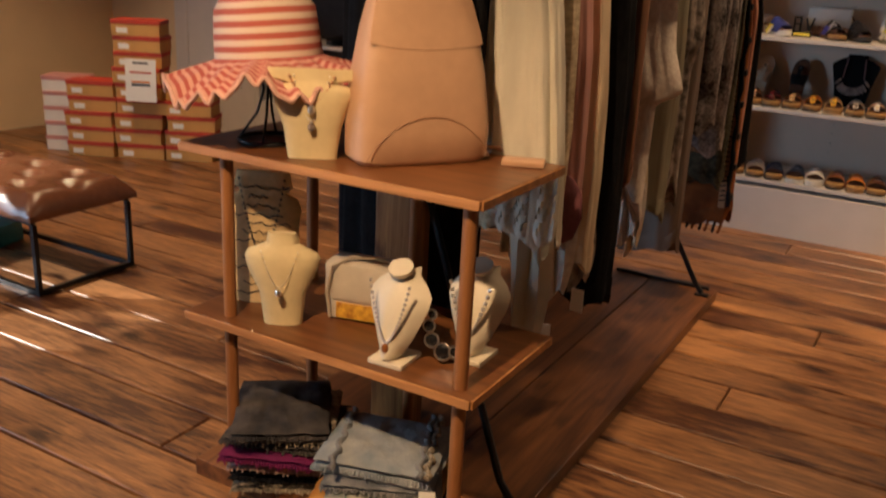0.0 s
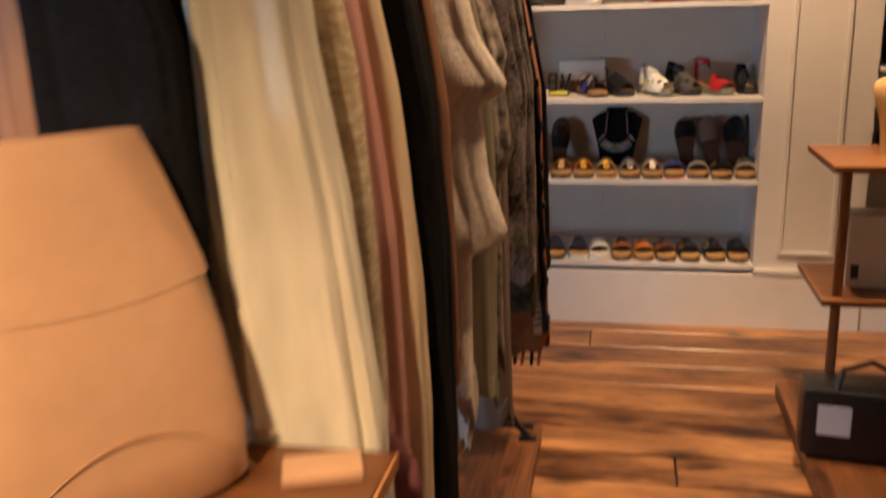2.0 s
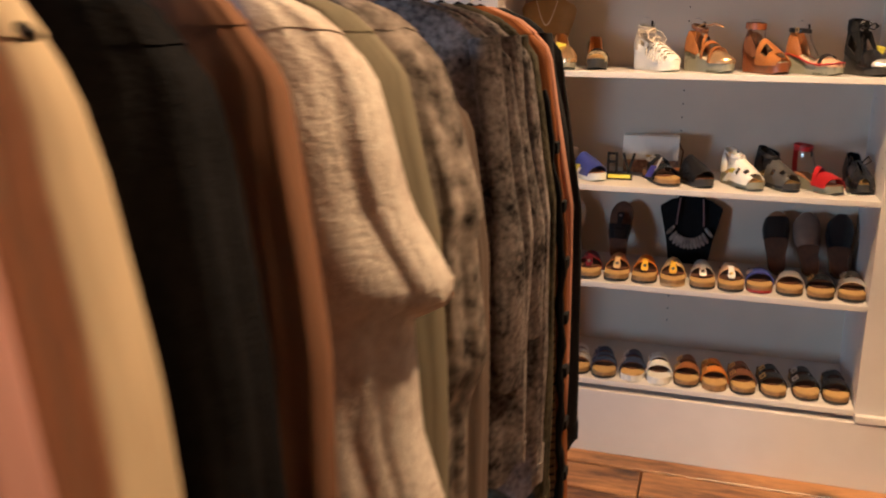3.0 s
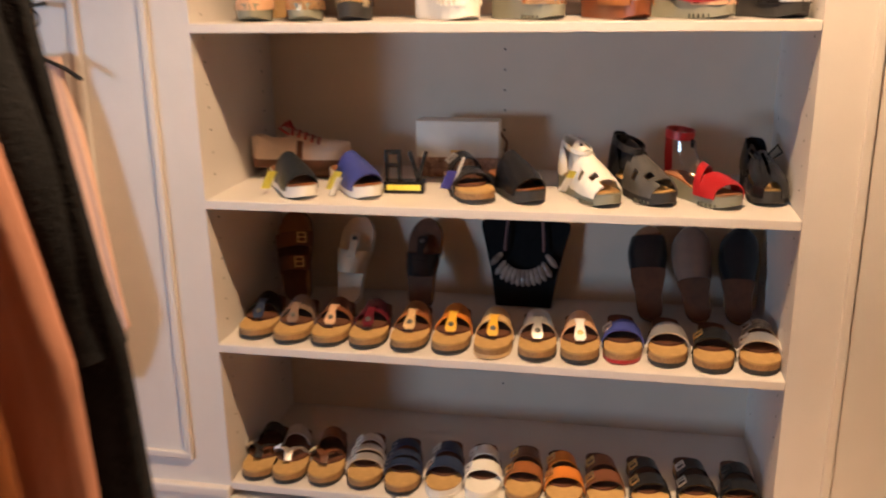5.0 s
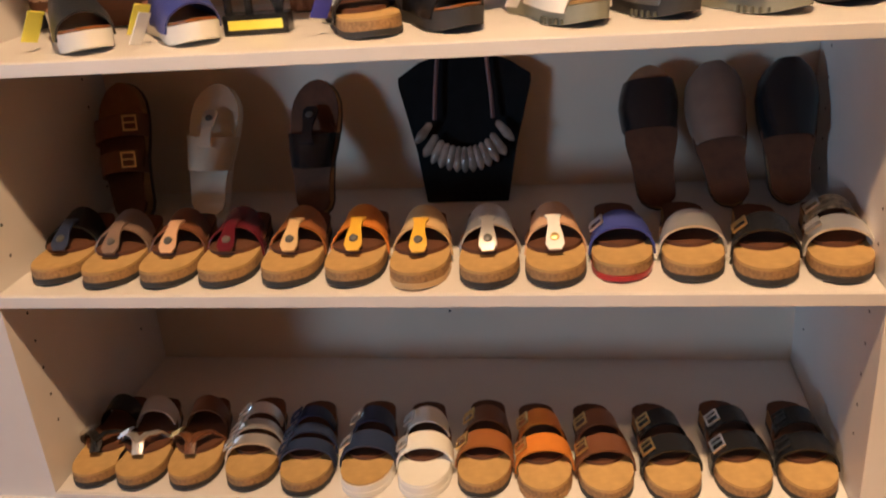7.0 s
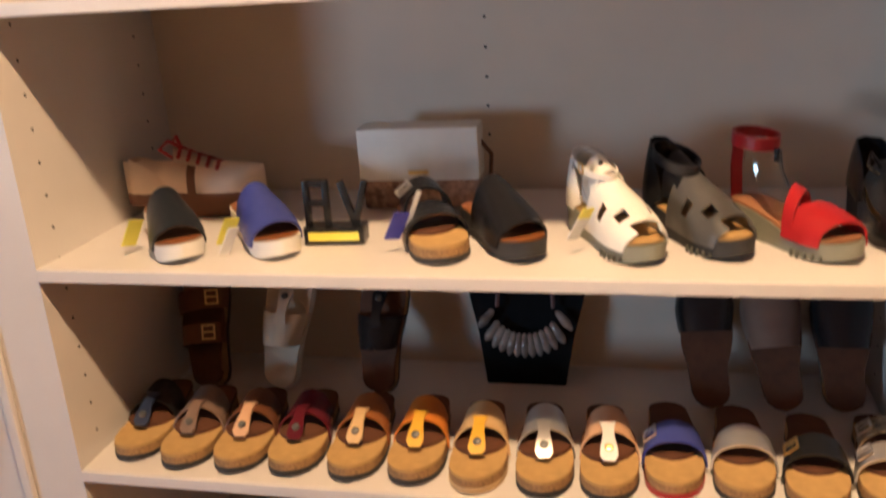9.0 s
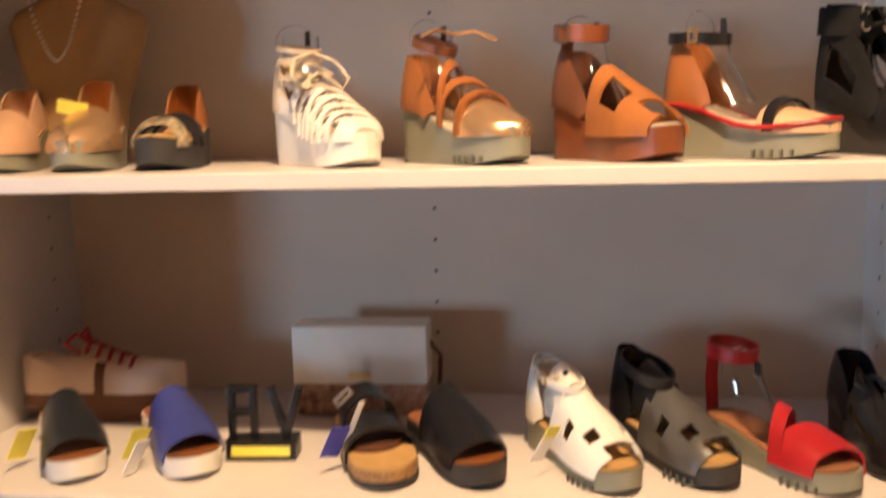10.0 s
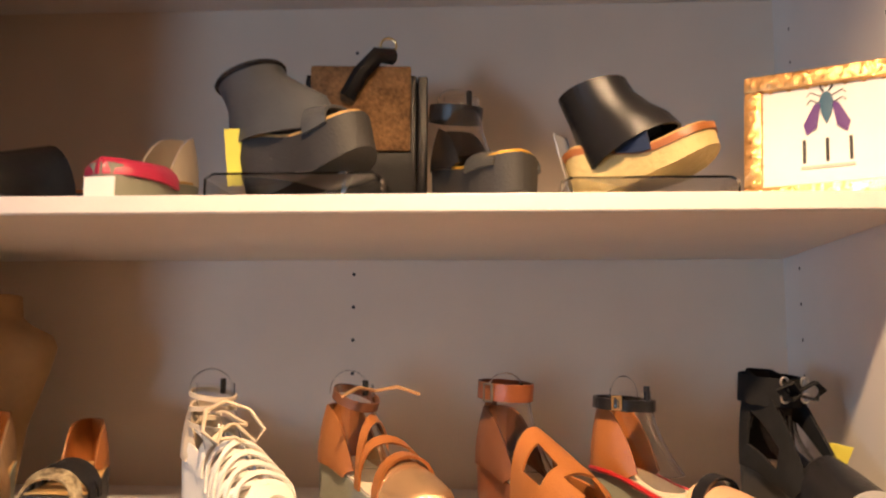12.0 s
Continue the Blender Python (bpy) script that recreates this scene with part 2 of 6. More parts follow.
def tube(bm, pts, r, n=8, closed=False, flat=1.0):
    pts = [Vector(p) for p in pts]
    rings, ref = [], V(0, 0, 1)
    for k, p in enumerate(pts):
        a = pts[k - 1] if k or closed else p
        b = pts[(k + 1) % len(pts)] if k < len(pts) - 1 or closed else p
        t = (b - a).normalized()
        if abs(t.dot(ref)) > 0.95:
            ref = V(1, 0, 0) if abs(t.x) < 0.9 else V(0, 1, 0)
        s = t.cross(ref).normalized()
        u = s.cross(t)
        ref = u
        rr = r[k] if isinstance(r, (list, tuple)) else r
        rings.append([p + s * (rr * math.cos(2 * math.pi * q / n)) + u * (rr * flat * math.sin(2 * math.pi * q / n)) for q in range(n)])
    loft(bm, rings, True, closed)
    return bm


def sheet(bm, grid, th, keep=None):
    """A skin of that thickness through a grid of points; keep(i, j) leaves faces out, for cut-outs."""
    ni, nj = len(grid), len(grid[0])
    nor = []
    for i in range(ni):
        row = []
        for j in range(nj):
            du = grid[min(i + 1, ni - 1)][j] - grid[max(i - 1, 0)][j]
            dv = grid[i][min(j + 1, nj - 1)] - grid[i][max(j - 1, 0)]
            c = du.cross(dv)
            row.append(c.normalized() if c.length > 1e-9 else V(0, 0, 1))
        nor.append(row)
    a = [[bm.verts.new(grid[i][j] + nor[i][j] * th / 2) for j in range(nj)] for i in range(ni)]
    b = [[bm.verts.new(grid[i][j] - nor[i][j] * th / 2) for j in range(nj)] for i in range(ni)]
    used = {}
    for i in range(ni - 1):
        for j in range(nj - 1):
            if keep and not keep(i / (ni - 1), j / (nj - 1)):
                continue
            q = ((i, j), (i + 1, j), (i + 1, j + 1), (i, j + 1))
            bm.faces.new([a[p][r] for p, r in q])
            bm.faces.new([b[p][r] for p, r in reversed(q)])
            for e in zip(q, q[1:] + q[:1]):
                k = tuple(sorted(e))
                used[k] = used.get(k, 0) + 1
    for (p, q), c in used.items():
        if c == 1:
            bm.faces.new((a[p[0]][p[1]], a[q[0]][q[1]], b[q[0]][q[1]], b[p[0]][p[1]]))
    for v in [v for v in bm.verts if not v.link_faces]:
        bm.verts.remove(v)
    return bm


def lathe(bm, prof, n=20, sx=1.0, sy=1.0):
    loft(bm, [[V(r * sx * math.cos(2 * math.pi * k / n), r * sy * math.sin(2 * math.pi * k / n), z) for k in range(n)] for r, z in prof])
    return bm


def lerp(tab, u):
    for (a, p), (b, q) in zip(tab, tab[1:]):
        if u <= b:
            return p + (q - p) * (u - a) / (b - a)
    return tab[-1][1]


# ---- setting ----
W, D = 1.37, 0.48
SH = (0.305, 0.701, 1.076, 1.491, 1.882)
TH = 0.022
XL, XR, YB = -4.8, 3.4, -8.2


def structure(ob, label, category):
    return tagged(ob, label, category, kind="structure")


sub = structure(part("floor", box_bm(XL - 0.1, XR + 0.1, YB - 0.1, 2.2, -0.16, -0.03), mat("dark_underfloor", (0.012, 0.006, 0.004), 0.9)), "stained pine floor of wide old boards", "floor")
structure(part("ceiling", box_bm(XL - 0.1, XR + 0.1, YB - 0.1, 2.2, CEIL, CEIL + 0.12), mat("ceiling_paint", (0.78, 0.72, 0.62), 0.8, var=0.03, bump=0.05)), "plain off-white painted ceiling", "ceiling")

# the joinery wall: pillars, plinth, head and the shoe alcove
bm = bmesh.new()
slab(bm, W, 1.83, 0.0, 0.1, 0.292, CEIL)
slab(bm, -0.39, 0.0, 0.0, 0.1, 0.292, CEIL)
slab(bm, 0.0, W, 0.0, 0.1, 2.38, CEIL)
slab(bm, -0.02, 0.0, 0.1, D + 0.02, 0.0, 2.4)
slab(bm, W, W + 0.02, 0.1, D + 0.02, 0.0, 2.4)
slab(bm, -0.02, W + 0.02, 0.1, D + 0.02, 2.4, 2.42)
slab(bm, 0.0005, W - 0.0005, 0.0, D - 0.0005, 2.299, 2.329)
slab(bm, -0.39, -0.37, 0.1, 1.9, 0.0, CEIL)
slab(bm, -4.1, -3.292, 0.0, 0.1, 0.0, CEIL)
slab(bm, 1.81, 1.83, 0.1, 0.6, 0.0, CEIL)
wn1 = structure(part("wall_north", bm, PAINT, smooth=False), "pale painted panelled joinery wall with shoe alcove", "wall")
# warm fill light on the panel is put into its paint colour
part("back_panel", box_bm(0.0, W, D, D + 0.02, 0.0, 2.4), mat("back_panel_warm_light", (0.68, 0.575, 0.475), 0.5, var=0.05, scale=6, bump=0.08, bscale=50), wn1, "painted back panel, warm light put into its colour", smooth=False)
part("plinth", box_bm(-0.405, 1.845, -0.014, 0.1, 0.0, 0.262, bev=0.003), PAINT, wn1, smooth=False)
part("plinth_cap", box_bm(W, 1.85, -0.02, 0.1, 0.262, 0.292, bev=0.006), PAINT, wn1, smooth=False)
part("plinth_cap", box_bm(-0.41, 0.0, -0.02, 0.1, 0.262, 0.292, bev=0.006), PAINT, wn1, smooth=False)


def moulding(x0, x1, z0, z1):
    bm = bmesh.new()
    for a in ((x0, x1, z0, z0 + 0.02), (x0, x1, z1 - 0.02, z1), (x0, x0 + 0.02, z0 + 0.02, z1 - 0.02), (x1 - 0.02, x1, z0 + 0.02, z1 - 0.02)):
        slab(bm, a[0], a[1], -0.012, 0.0, a[2], a[3], bev=0.004)
    part("panel_moulding", bm, PAINT, wn1, smooth=False)


moulding(-3.98, -3.42, 0.355, 2.4)
moulding(1.47, 1.71, 0.355, 2.4)
moulding(-0.3, -0.1, 0.365, 2.4)
holes = bmesh.new()
for k in range(34):
    z = 0.42 + 0.0545 * k
    for m in (pose(0.668, D - 0.0005, z, 90), pose(0.002, 0.06, z, 0, 90), pose(W - 0.002, 0.06, z, 0, 90), pose(0.002, 0.4, z, 0, 90), pose(W - 0.002, 0.4, z, 0, 90)):
        c = bmesh.ops.create_circle(holes, cap_ends=True, segments=8, radius=0.0032, matrix=m)
part("peg_hole", holes, INK, wn1, "dark drilled shelf-peg holes")

for k, z in enumerate(SH):
    s = part("shelf", box_bm(0.001, W - 0.001, 0.0, D - 0.002, z - TH, z, bev=0.003), PAINT, None, smooth=False)
    part("edge_strip", box_bm(0.002, W - 0.002, -0.005, -0.0005, z - TH + 0.001, z - 0.0006, bev=0.0015), PAINT, s, smooth=False)
    tagged(s, "pale painted fixed shelf board holding a row of shoes" if k else "pale painted lowest shelf board over the plinth", "shelf", "alcove shelves")

# neighbouring recesses and outer walls
LWALL = mat("left_wall_paint", (0.76, 0.59, 0.38), 0.75, var=0.05, scale=4, bump=0.08, bscale=40)
bm = bmesh.new()
# openings unseen: first inferred from side daylight, other two added to shape sun patches
OPEN = ((-7.2, -5.3, 0.6, 1.95), (-5.32, -4.8, 1.78, 2.18), (-4.74, -3.9, 1.5, 2.15))
edge = YB
for y0, y1, z0, z1 in OPEN:
    slab(bm, XL - 0.1, XL, edge, y0, 0, CEIL)
    slab(bm, XL - 0.1, XL, y0, y1, 0, z0)
    slab(bm, XL - 0.1, XL, y0, y1, z1, CEIL)
    edge = y1
slab(bm, XL - 0.1, XL, edge, 1.9, 0, CEIL)
structure(part("wall_west", bm, LWALL, smooth=False), "warm cream painted side wall with assumed window openings", "wall")
structure(part("wall_south", box_bm(XL, XR, YB - 0.1, YB, 0, CEIL), WALLP, smooth=False), "unseen plain wall, warm cream for its bounced light", "wall")
structure(part("wall_east", box_bm(XR, XR + 0.1, YB, 1.9, 0, CEIL), WALLP, smooth=False), "unseen plain wall, warm cream for its bounced light", "wall")
structure(part("wall_rear", box_bm(XL, XR, 1.9, 2.0, 0, CEIL), WALLP, smooth=False), "unseen plain wall, warm cream for its bounced light behind the joinery", "wall")
structure(part("wall_return", box_bm(XL, -4.1, 0.0, 0.1, 0, CEIL), LWALL, smooth=False), "warm cream painted wall beside the joinery", "wall")
for k, (y0, y1, z0, z1) in enumerate(OPEN):
    win = structure(new("window_%d" % (k + 1)), "white framed window opening, unseen, placed for daylight and sun patches", "window")
    bm = bmesh.new()
    for a in ((y0, y0 + 0.04, z0, z1), (y1 - 0.04, y1, z0, z1), (y0 + 0.04, y1 - 0.04, z0, z0 + 0.04), (y0 + 0.04, y1 - 0.04, z1 - 0.04, z1)):
        slab(bm, XL - 0.08, XL - 0.03, a[0], a[1], a[2], a[3], bev=0.005)
    part("window_frame", bm, PAINT, win, smooth=False)


# ---- footwear ----
SHAPE = ((0, 0.04), (0.015, 0.34), (0.06, 0.66), (0.15, 0.9), (0.28, 1.0), (0.42, 0.93), (0.58, 0.76), (0.75, 0.7), (0.88, 0.68), (0.95, 0.55), (0.985, 0.32), (1, 0.05))
US = (0, 0.012, 0.04, 0.09, 0.16, 0.25, 0.35, 0.46, 0.58, 0.7, 0.8, 0.88, 0.94, 0.98, 1)


def half(u, width):
    return 0.5 * width * lerp(SHAPE, u)


def sole(L, width, z0, z1, grow=1.0, flare=1.0):
    """A foot-shaped body between two height profiles, toe at y = 0."""
    bm = bmesh.new()
    rows = []
    for u in US:
        h = half(u, width) * grow
        y = L * (0.5 + (u - 0.5) * grow)
        c = 0.006 * math.sin(math.pi * u)
        rows.append([bm.verts.new(p) for p in ((c - h * flare, y, z0(u)), (c + h * flare, y, z0(u)), (c + h, y, z1(u)), (c - h, y, z1(u)))])
    for a, b in zip(rows, rows[1:]):
        for k in range(4):
            bm.faces.new((a[k], a[(k + 1) % 4], b[(k + 1) % 4], b[k]))
    bm.faces.new(rows[0])
    bm.faces.new(list(reversed(rows[-1])))
    return bm


def arch(L, width, base, u0, u1, h0, h1, th=0.003, keep=None, ni=5, nj=13, skew=0.0, wide=1.05, low=0.0, sweep=0.0):
    """A strap or vamp that bows over the foot from edge to edge between u0 and u1."""
    grid = []
    for i in range(ni):
        s = i / (ni - 1)
        row = []
        for j in range(nj):
            a = math.pi * (low + (1 - 2 * low) * j / (nj - 1))
            u = u0 + (u1 - u0) * s + skew * math.cos(a) + sweep * (1 - math.sin(a))
            u = min(max(u, 0.0), 1.0)
            h = h0 + (h1 - h0) * s
            row.append(V(0.006 * math.sin(math.pi * u) - math.cos(a) * half(u, width) * wide, u * L, base(u) + h * max(0.0, math.sin(a)) ** 0.75))
        grid.append(row)
    return sheet(bmesh.new(), grid, th, keep)


def ribbon(pts, wide, th, up=None):
    """A flat strap along a line of points; its width lies across the line."""
    pts = [Vector(p) for p in pts]
    grid = []
    for k, p in enumerate(pts):
        t = (pts[min(k + 1, len(pts) - 1)] - pts[max(k - 1, 0)]).normalized()
        s = t.cross(up or V(0, 0, 1))
        s = s.normalized() if s.length > 1e-6 else V(1, 0, 0)
        w = wide[k] if isinstance(wide, (list, tuple)) else wide
        grid.append([p - s * w / 2, p, p + s * w / 2])
    return sheet(bmesh.new(), grid, th)


def buckle(m, w=0.02, h=0.026, t=0.0025):
    bm = bmesh.new()
    slab(bm, -w / 2, w / 2, -h / 2, -h / 2 + t, -t / 2, t / 2)
    slab(bm, -w / 2, w / 2, h / 2 - t, h / 2, -t / 2, t / 2)
    slab(bm, -w / 2, -w / 2 + t, -h / 2 + t, h / 2 - t, -t / 2, t / 2)
    slab(bm, w / 2 - t, w / 2, -h / 2 + t, h / 2 - t, -t / 2, t / 2)
    slab(bm, -w / 2, w / 2, -t / 2, t / 2, t / 2, t)
    return moved(bm, m)


# dark lining plus shade under the straps, both put into this colour
BEDDARK = mat("dark_shaded_footbed", (0.1, 0.036, 0.016), 0.8, var=0.3, scale=40, bump=0.15, bscale=500)


def flat0(u):
    return 0.004 * max(0, 1 - u / 0.15) ** 2


def sandal(m, style, strap, strap2=None, label="", bed=None, under=None, clasp=None, L=0.258, width=0.097):
    """A cork footbed sandal: style is thong, two, three, one, wide, cross or clog."""
    r = root("sandal", m, label, "sandal", "sandals on the shelf")
    part("outsole", sole(L, width, flat0, lambda u: 0.009 + flat0(u)), under or EVA, r)
    top = lambda u: 0.027 + 0.006 * (u > 0.5) * math.sin(math.pi * (u - 0.5)) + 0.003 * max(0, 1 - u / 0.12)
    part("cork_midsole", sole(L, width, lambda u: 0.009 + flat0(u), lambda u: top(u) - 0.004, 0.985), under if under is WHITESOLE else CORK, r)
    part("footbed", sole(L, width, lambda u: top(u) - 0.004, top, 0.97), bed or BEDTAN, r)
    part("heel_pad", moved(sole(L * 0.7, width * 0.96, lambda u: 0.026, lambda u: 0.0335), pose(0, L * 0.285, 0)), BEDDARK if bed is not CREAML else CREAML, r, "heel of the footbed, lining and shade in its colour")
    base = lambda u: 0.014

    def pin(parent, u, a, h, size=1.0):
        if clasp:
            p = V(-math.cos(a) * half(u, width) * 1.12, u * L, 0.014 + (h + 0.004) * math.sin(a) ** 0.75)
            part("buckle", buckle(Matrix.Translation(p) @ pose(0, 0, 0, 0, -degrees_of(a), 0), 0.026 * size, 0.03 * size, 0.003), clasp, parent, "metal buckle")

    if style == "thong":
        b = part("strap", arch(L, width, base, 0.43, 0.68, 0.048, 0.06, sweep=-0.04), strap, r)
        pts = [V(0.004, L * u, z) for u, z in ((0.5, 0.0685), (0.44, 0.0675), (0.37, 0.063), (0.3, 0.055), (0.25, 0.047), (0.22, 0.041))]
        t = part("toe_strap", ribbon(pts, (0.026, 0.019, 0.019, 0.026, 0.029, 0.018), 0.004), strap2 or strap, r, "toe-post strap")
        part("stud", moved(lathe(bmesh.new(), ((0.0, 0.004), (0.006, 0.003), (0.0075, 0)), 10), Matrix.Translation((0.004, L * 0.285, 0.0555)) @ pose(0, 0, 0, 32)), clasp or GUNL, t, "round metal pin")
    elif style == "cross":
        part("strap", arch(L, width, base, 0.6, 0.76, 0.055, 0.062), strap, r)
        for s in (-1, 1):
            pts = [V(s * half(0.45, width) * 1.03, L * 0.47, 0.024), V(s * 0.03, L * 0.42, 0.052), V(s * 0.013, L * 0.34, 0.062), V(-s * 0.004, L * 0.27, 0.056), V(-s * 0.002, L * 0.22, 0.04)]
            c = part("strap", ribbon(pts, 0.016, 0.004, V(0, 0.3, 1)), strap2 or strap, r)
            if s < 0:
                part("buckle", buckle(Matrix.Translation((-0.034, L * 0.425, 0.054)) @ pose(0, 0, 0, -15, -30), 0.024, 0.026, 0.004), clasp or STEEL, c, "metal buckle")
    elif style == "clog":
        part("upper", arch(L, width, base, 0.02, 0.56, 0.03, 0.07, ni=9, wide=1.06), strap, r)
    else:
        spans = {"two": ((0.27, 0.43, 0.046, 0.052), (0.53, 0.68, 0.054, 0.06)), "one": ((0.3, 0.5, 0.046, 0.054),), "wide": ((0.12, 0.46, 0.04, 0.054),), "three": ((0.25, 0.35, 0.044, 0.048), (0.41, 0.5, 0.05, 0.054), (0.58, 0.68, 0.055, 0.06))}[style]
        for k, (a, b, h0, h1) in enumerate(spans):
            s = part("strap", arch(L, width, base, a, b, h0, h1, 0.0035), strap if k == 0 else strap2 or strap, r)
            pin(s, (a + b) / 2, 0.85, (h0 + h1) / 2)
    return r


def degrees_of(a):
    return math.degrees(math.pi / 2 - a)


TOES1 = ((0.058, 0.006, 4), (0.148, 0.004, 9), (0.247, 0.008, 8), (0.354, 0.01, 6), (0.459, 0.0, 6), (0.566, 0.002, 3), (0.671, 0.002, 5), (0.772, 0.01, 2), (0.883, 0.002, 7), (0.988, 0.004, 8), (1.1, 0.008, 9), (1.214, 0.02, 7), (1.311, 0.02, 1))
ROW1 = (
    ("cross", BLACKL, BLACKL, None, EVA, "black thin crossed strap cork sandal on the lowest shelf"),
    ("cross", SILVERL, SILVERL, STEEL, EVA, "silver crossed strap cork sandal on the lowest shelf"),
    ("cross", BROWNL, BROWNL, BRASS, EVA, "dark brown crossed strap cork sandal with brass buckle"),
    ("three", SILVERL, SILVERL, STEEL, EVA, "silver three-strap cork sandal with steel buckles"),
    ("three", NAVYL, NAVYL, NAVYL, EVA, "navy three-strap cork sandal with covered buckles"),
    ("two", NAVYL, NAVYL, STEEL, WHITESOLE, "navy two-strap sandal with white sole and buckles"),
    ("two", WHITEL, WHITEL, SILVERL, WHITESOLE, "white two-strap sandal with white sole"),
    ("two", TANL, BROWNL, BRASS, EVA, "tan and brown two-strap cork sandal"),
    ("two", ORANGEL, ORANGEL, BRASS, CORK, "orange-tan leather two-strap sandal"),
    ("two", BROWNL, BROWNL, BRASS, EVA, "brown leather two-strap cork sandal"),
    ("two", BLACKL, BLACKL, BRASS, EVA, "black two-strap cork sandal with brass buckles"),
    ("two", BLACKL, BLACKL, STEEL, EVA, "black two-strap cork sandal with steel buckles"),
    ("two", BLACKL, BLACKL, BLACKL, EVA, "black two-strap cork sandal with black buckles"),
)
for (x, y, rz), (st, a, b, cl, un, lab) in zip(TOES1, ROW1):
    sandal(pose(x, y, SH[0] + 0.001, 0, 0, rz), st, a, b, lab, clasp=cl, under=un, bed=WHITEL if un is WHITESOLE and a is WHITEL else None)

GREYBR = leather("grey_brown_leather", (0.2, 0.13, 0.1), 0.4)
BEIGEL = leather("beige_leather", (0.6, 0.4, 0.2), 0.42)
TOES2 = (0.074, 0.173, 0.273, 0.372, 0.479, 0.585, 0.693, 0.805, 0.907, 1.006, 1.11, 1.211, 1.316)
TOEY2 = (0.03, 0.014, 0.014, 0.016, 0.014, 0.014, 0.004, 0.006, 0.008, 0.026, 0.024, 0.008, 0.016)
ROW2 = (
    ("thong", BLACKL, NAVYL, None, None, "black toe-post cork sandal on the second shelf"),
    ("thong", GREYBR, GREYBR, None, None, "grey-brown toe-post cork sandal"),
    ("thong", BROWNL, BLUSHL, None, None, "brown and beige toe-post cork sandal"),
    ("thong", WINEL, WINEL, None, None, "dark wine patent toe-post cork sandal"),
    ("thong", TANL, BEIGEL, None, None, "tan toe-post cork sandal with brown band"),
    ("thong", ORANGEL, YELLOWL, None, None, "bright orange toe-post cork sandal"),
    ("thong", BEIGEL, YELLOWL, None, BEIGEL, "sand yellow toe-post sandal with crepe sole"),
    ("thong", SILVERL, SILVERL, None, None, "silver toe-post cork sandal"),
    ("thong", BLUSHL, WHITEL, BRASS, None, "pale pearl toe-post cork sandal"),
    ("one", BLUEL, BLUEL, STEEL, REDL, "blue one-strap sandal with red sole"),
    ("one", SILVERL, SILVERL, None, None, "silver knotted one-strap cork sandal"),
    ("one", BLACKL, BLACKL, BRASS, None, "black one-strap cork sandal with brass buckle"),
    ("two", SILVERL, SNAKE, STEEL, None, "iridescent two-strap cork sandal"),
)
for k, (x, y, (st, a, b, cl, un, lab)) in enumerate(zip(TOES2, TOEY2, ROW2)):
    sandal(pose(x, y, SH[1] + 0.001, 0, 0, (6, 5, 4, 3, 2, 2, 3, 5, 4, 2, 0, -3, -4)[k]), st, a, b, lab, clasp=cl, under=un)

# sandals leaning on the back of the second shelf
UPZ = SH[1] + 0.228
sandal(pose(0.07, 0.435, UPZ + 0.014, -63, 13, 176), "two", BROWNL, BROWNL, "dark brown sandal leaning upright against the back", clasp=BRASS, bed=BEDRED, L=0.275, width=0.105)
sandal(pose(0.268, 0.437, UPZ + 0.004, -64, -5, 182), "thong", CREAML, CREAML, "off-white moulded sandal leaning upright against the back", bed=CREAML, under=WHITESOLE)
sandal(pose(0.464, 0.437, UPZ + 0.004, -64, 0, 178), "thong", BLACKL, BLACKL, "black toe-post sandal leaning upright against the back", bed=BEDDARK)
sandal(pose(1.066, 0.437, UPZ + 0.004, -64, 3, 182), "wide", BLACKL, BLACKL, "tan sandal with black strap leaning against the back", bed=BEDRED)
sandal(pose(1.176, 0.437, UPZ + 0.004, -63, 8, 180), "clog", GREYBR, GREYBR, "grey-brown suede clog leaning against the back", bed=BEDRED, L=0.258)
sandal(pose(1.304, 0.437, UPZ + 0.006, -64, 0, 180), "clog", BLACKL, BLACKL, "black clog leaning upright against the back", bed=BEDRED, L=0.255)


def bust(m, label, material, h=0.24, w=0.2, depth=0.1, neck=0.05, flat=False, base_w=0.6):
    """A jewellery bust: a flat-backed torso with shoulders that narrows to its foot and a short neck."""
    bm = bmesh.new()
    prof = ((0, base_w, 0.5), (0.03, base_w, 0.5), (0.35, base_w + 0.1, 0.62), (0.62, 0.93, 0.85), (0.74, 1.0, 0.8), (0.8, 0.92, 0.72), (0.85, 0.62, 0.6), (0.89, neck / w * 2.2, 0.5), (1.0, neck / w * 2, 0.45))
    rings = []
    for z, fw, fd in prof:
        a, b = 0.5 * w * fw, (0.012 if flat else depth * fd)
        ring = []
        for k in range(20):
            q = 2 * math.pi * k / 20
            y = -math.sin(q)
            ring.append(V(a * math.copysign(abs(math.cos(q)) ** 0.7, math.cos(q)), b * (y if y < 0 else y * 0.25), z * h))
        rings.append(ring)
    loft(bm, rings)
    ob = part("necklace_bust", bm, material, None)
    ob.matrix_world = m
    return tagged(ob, label, "display bust")


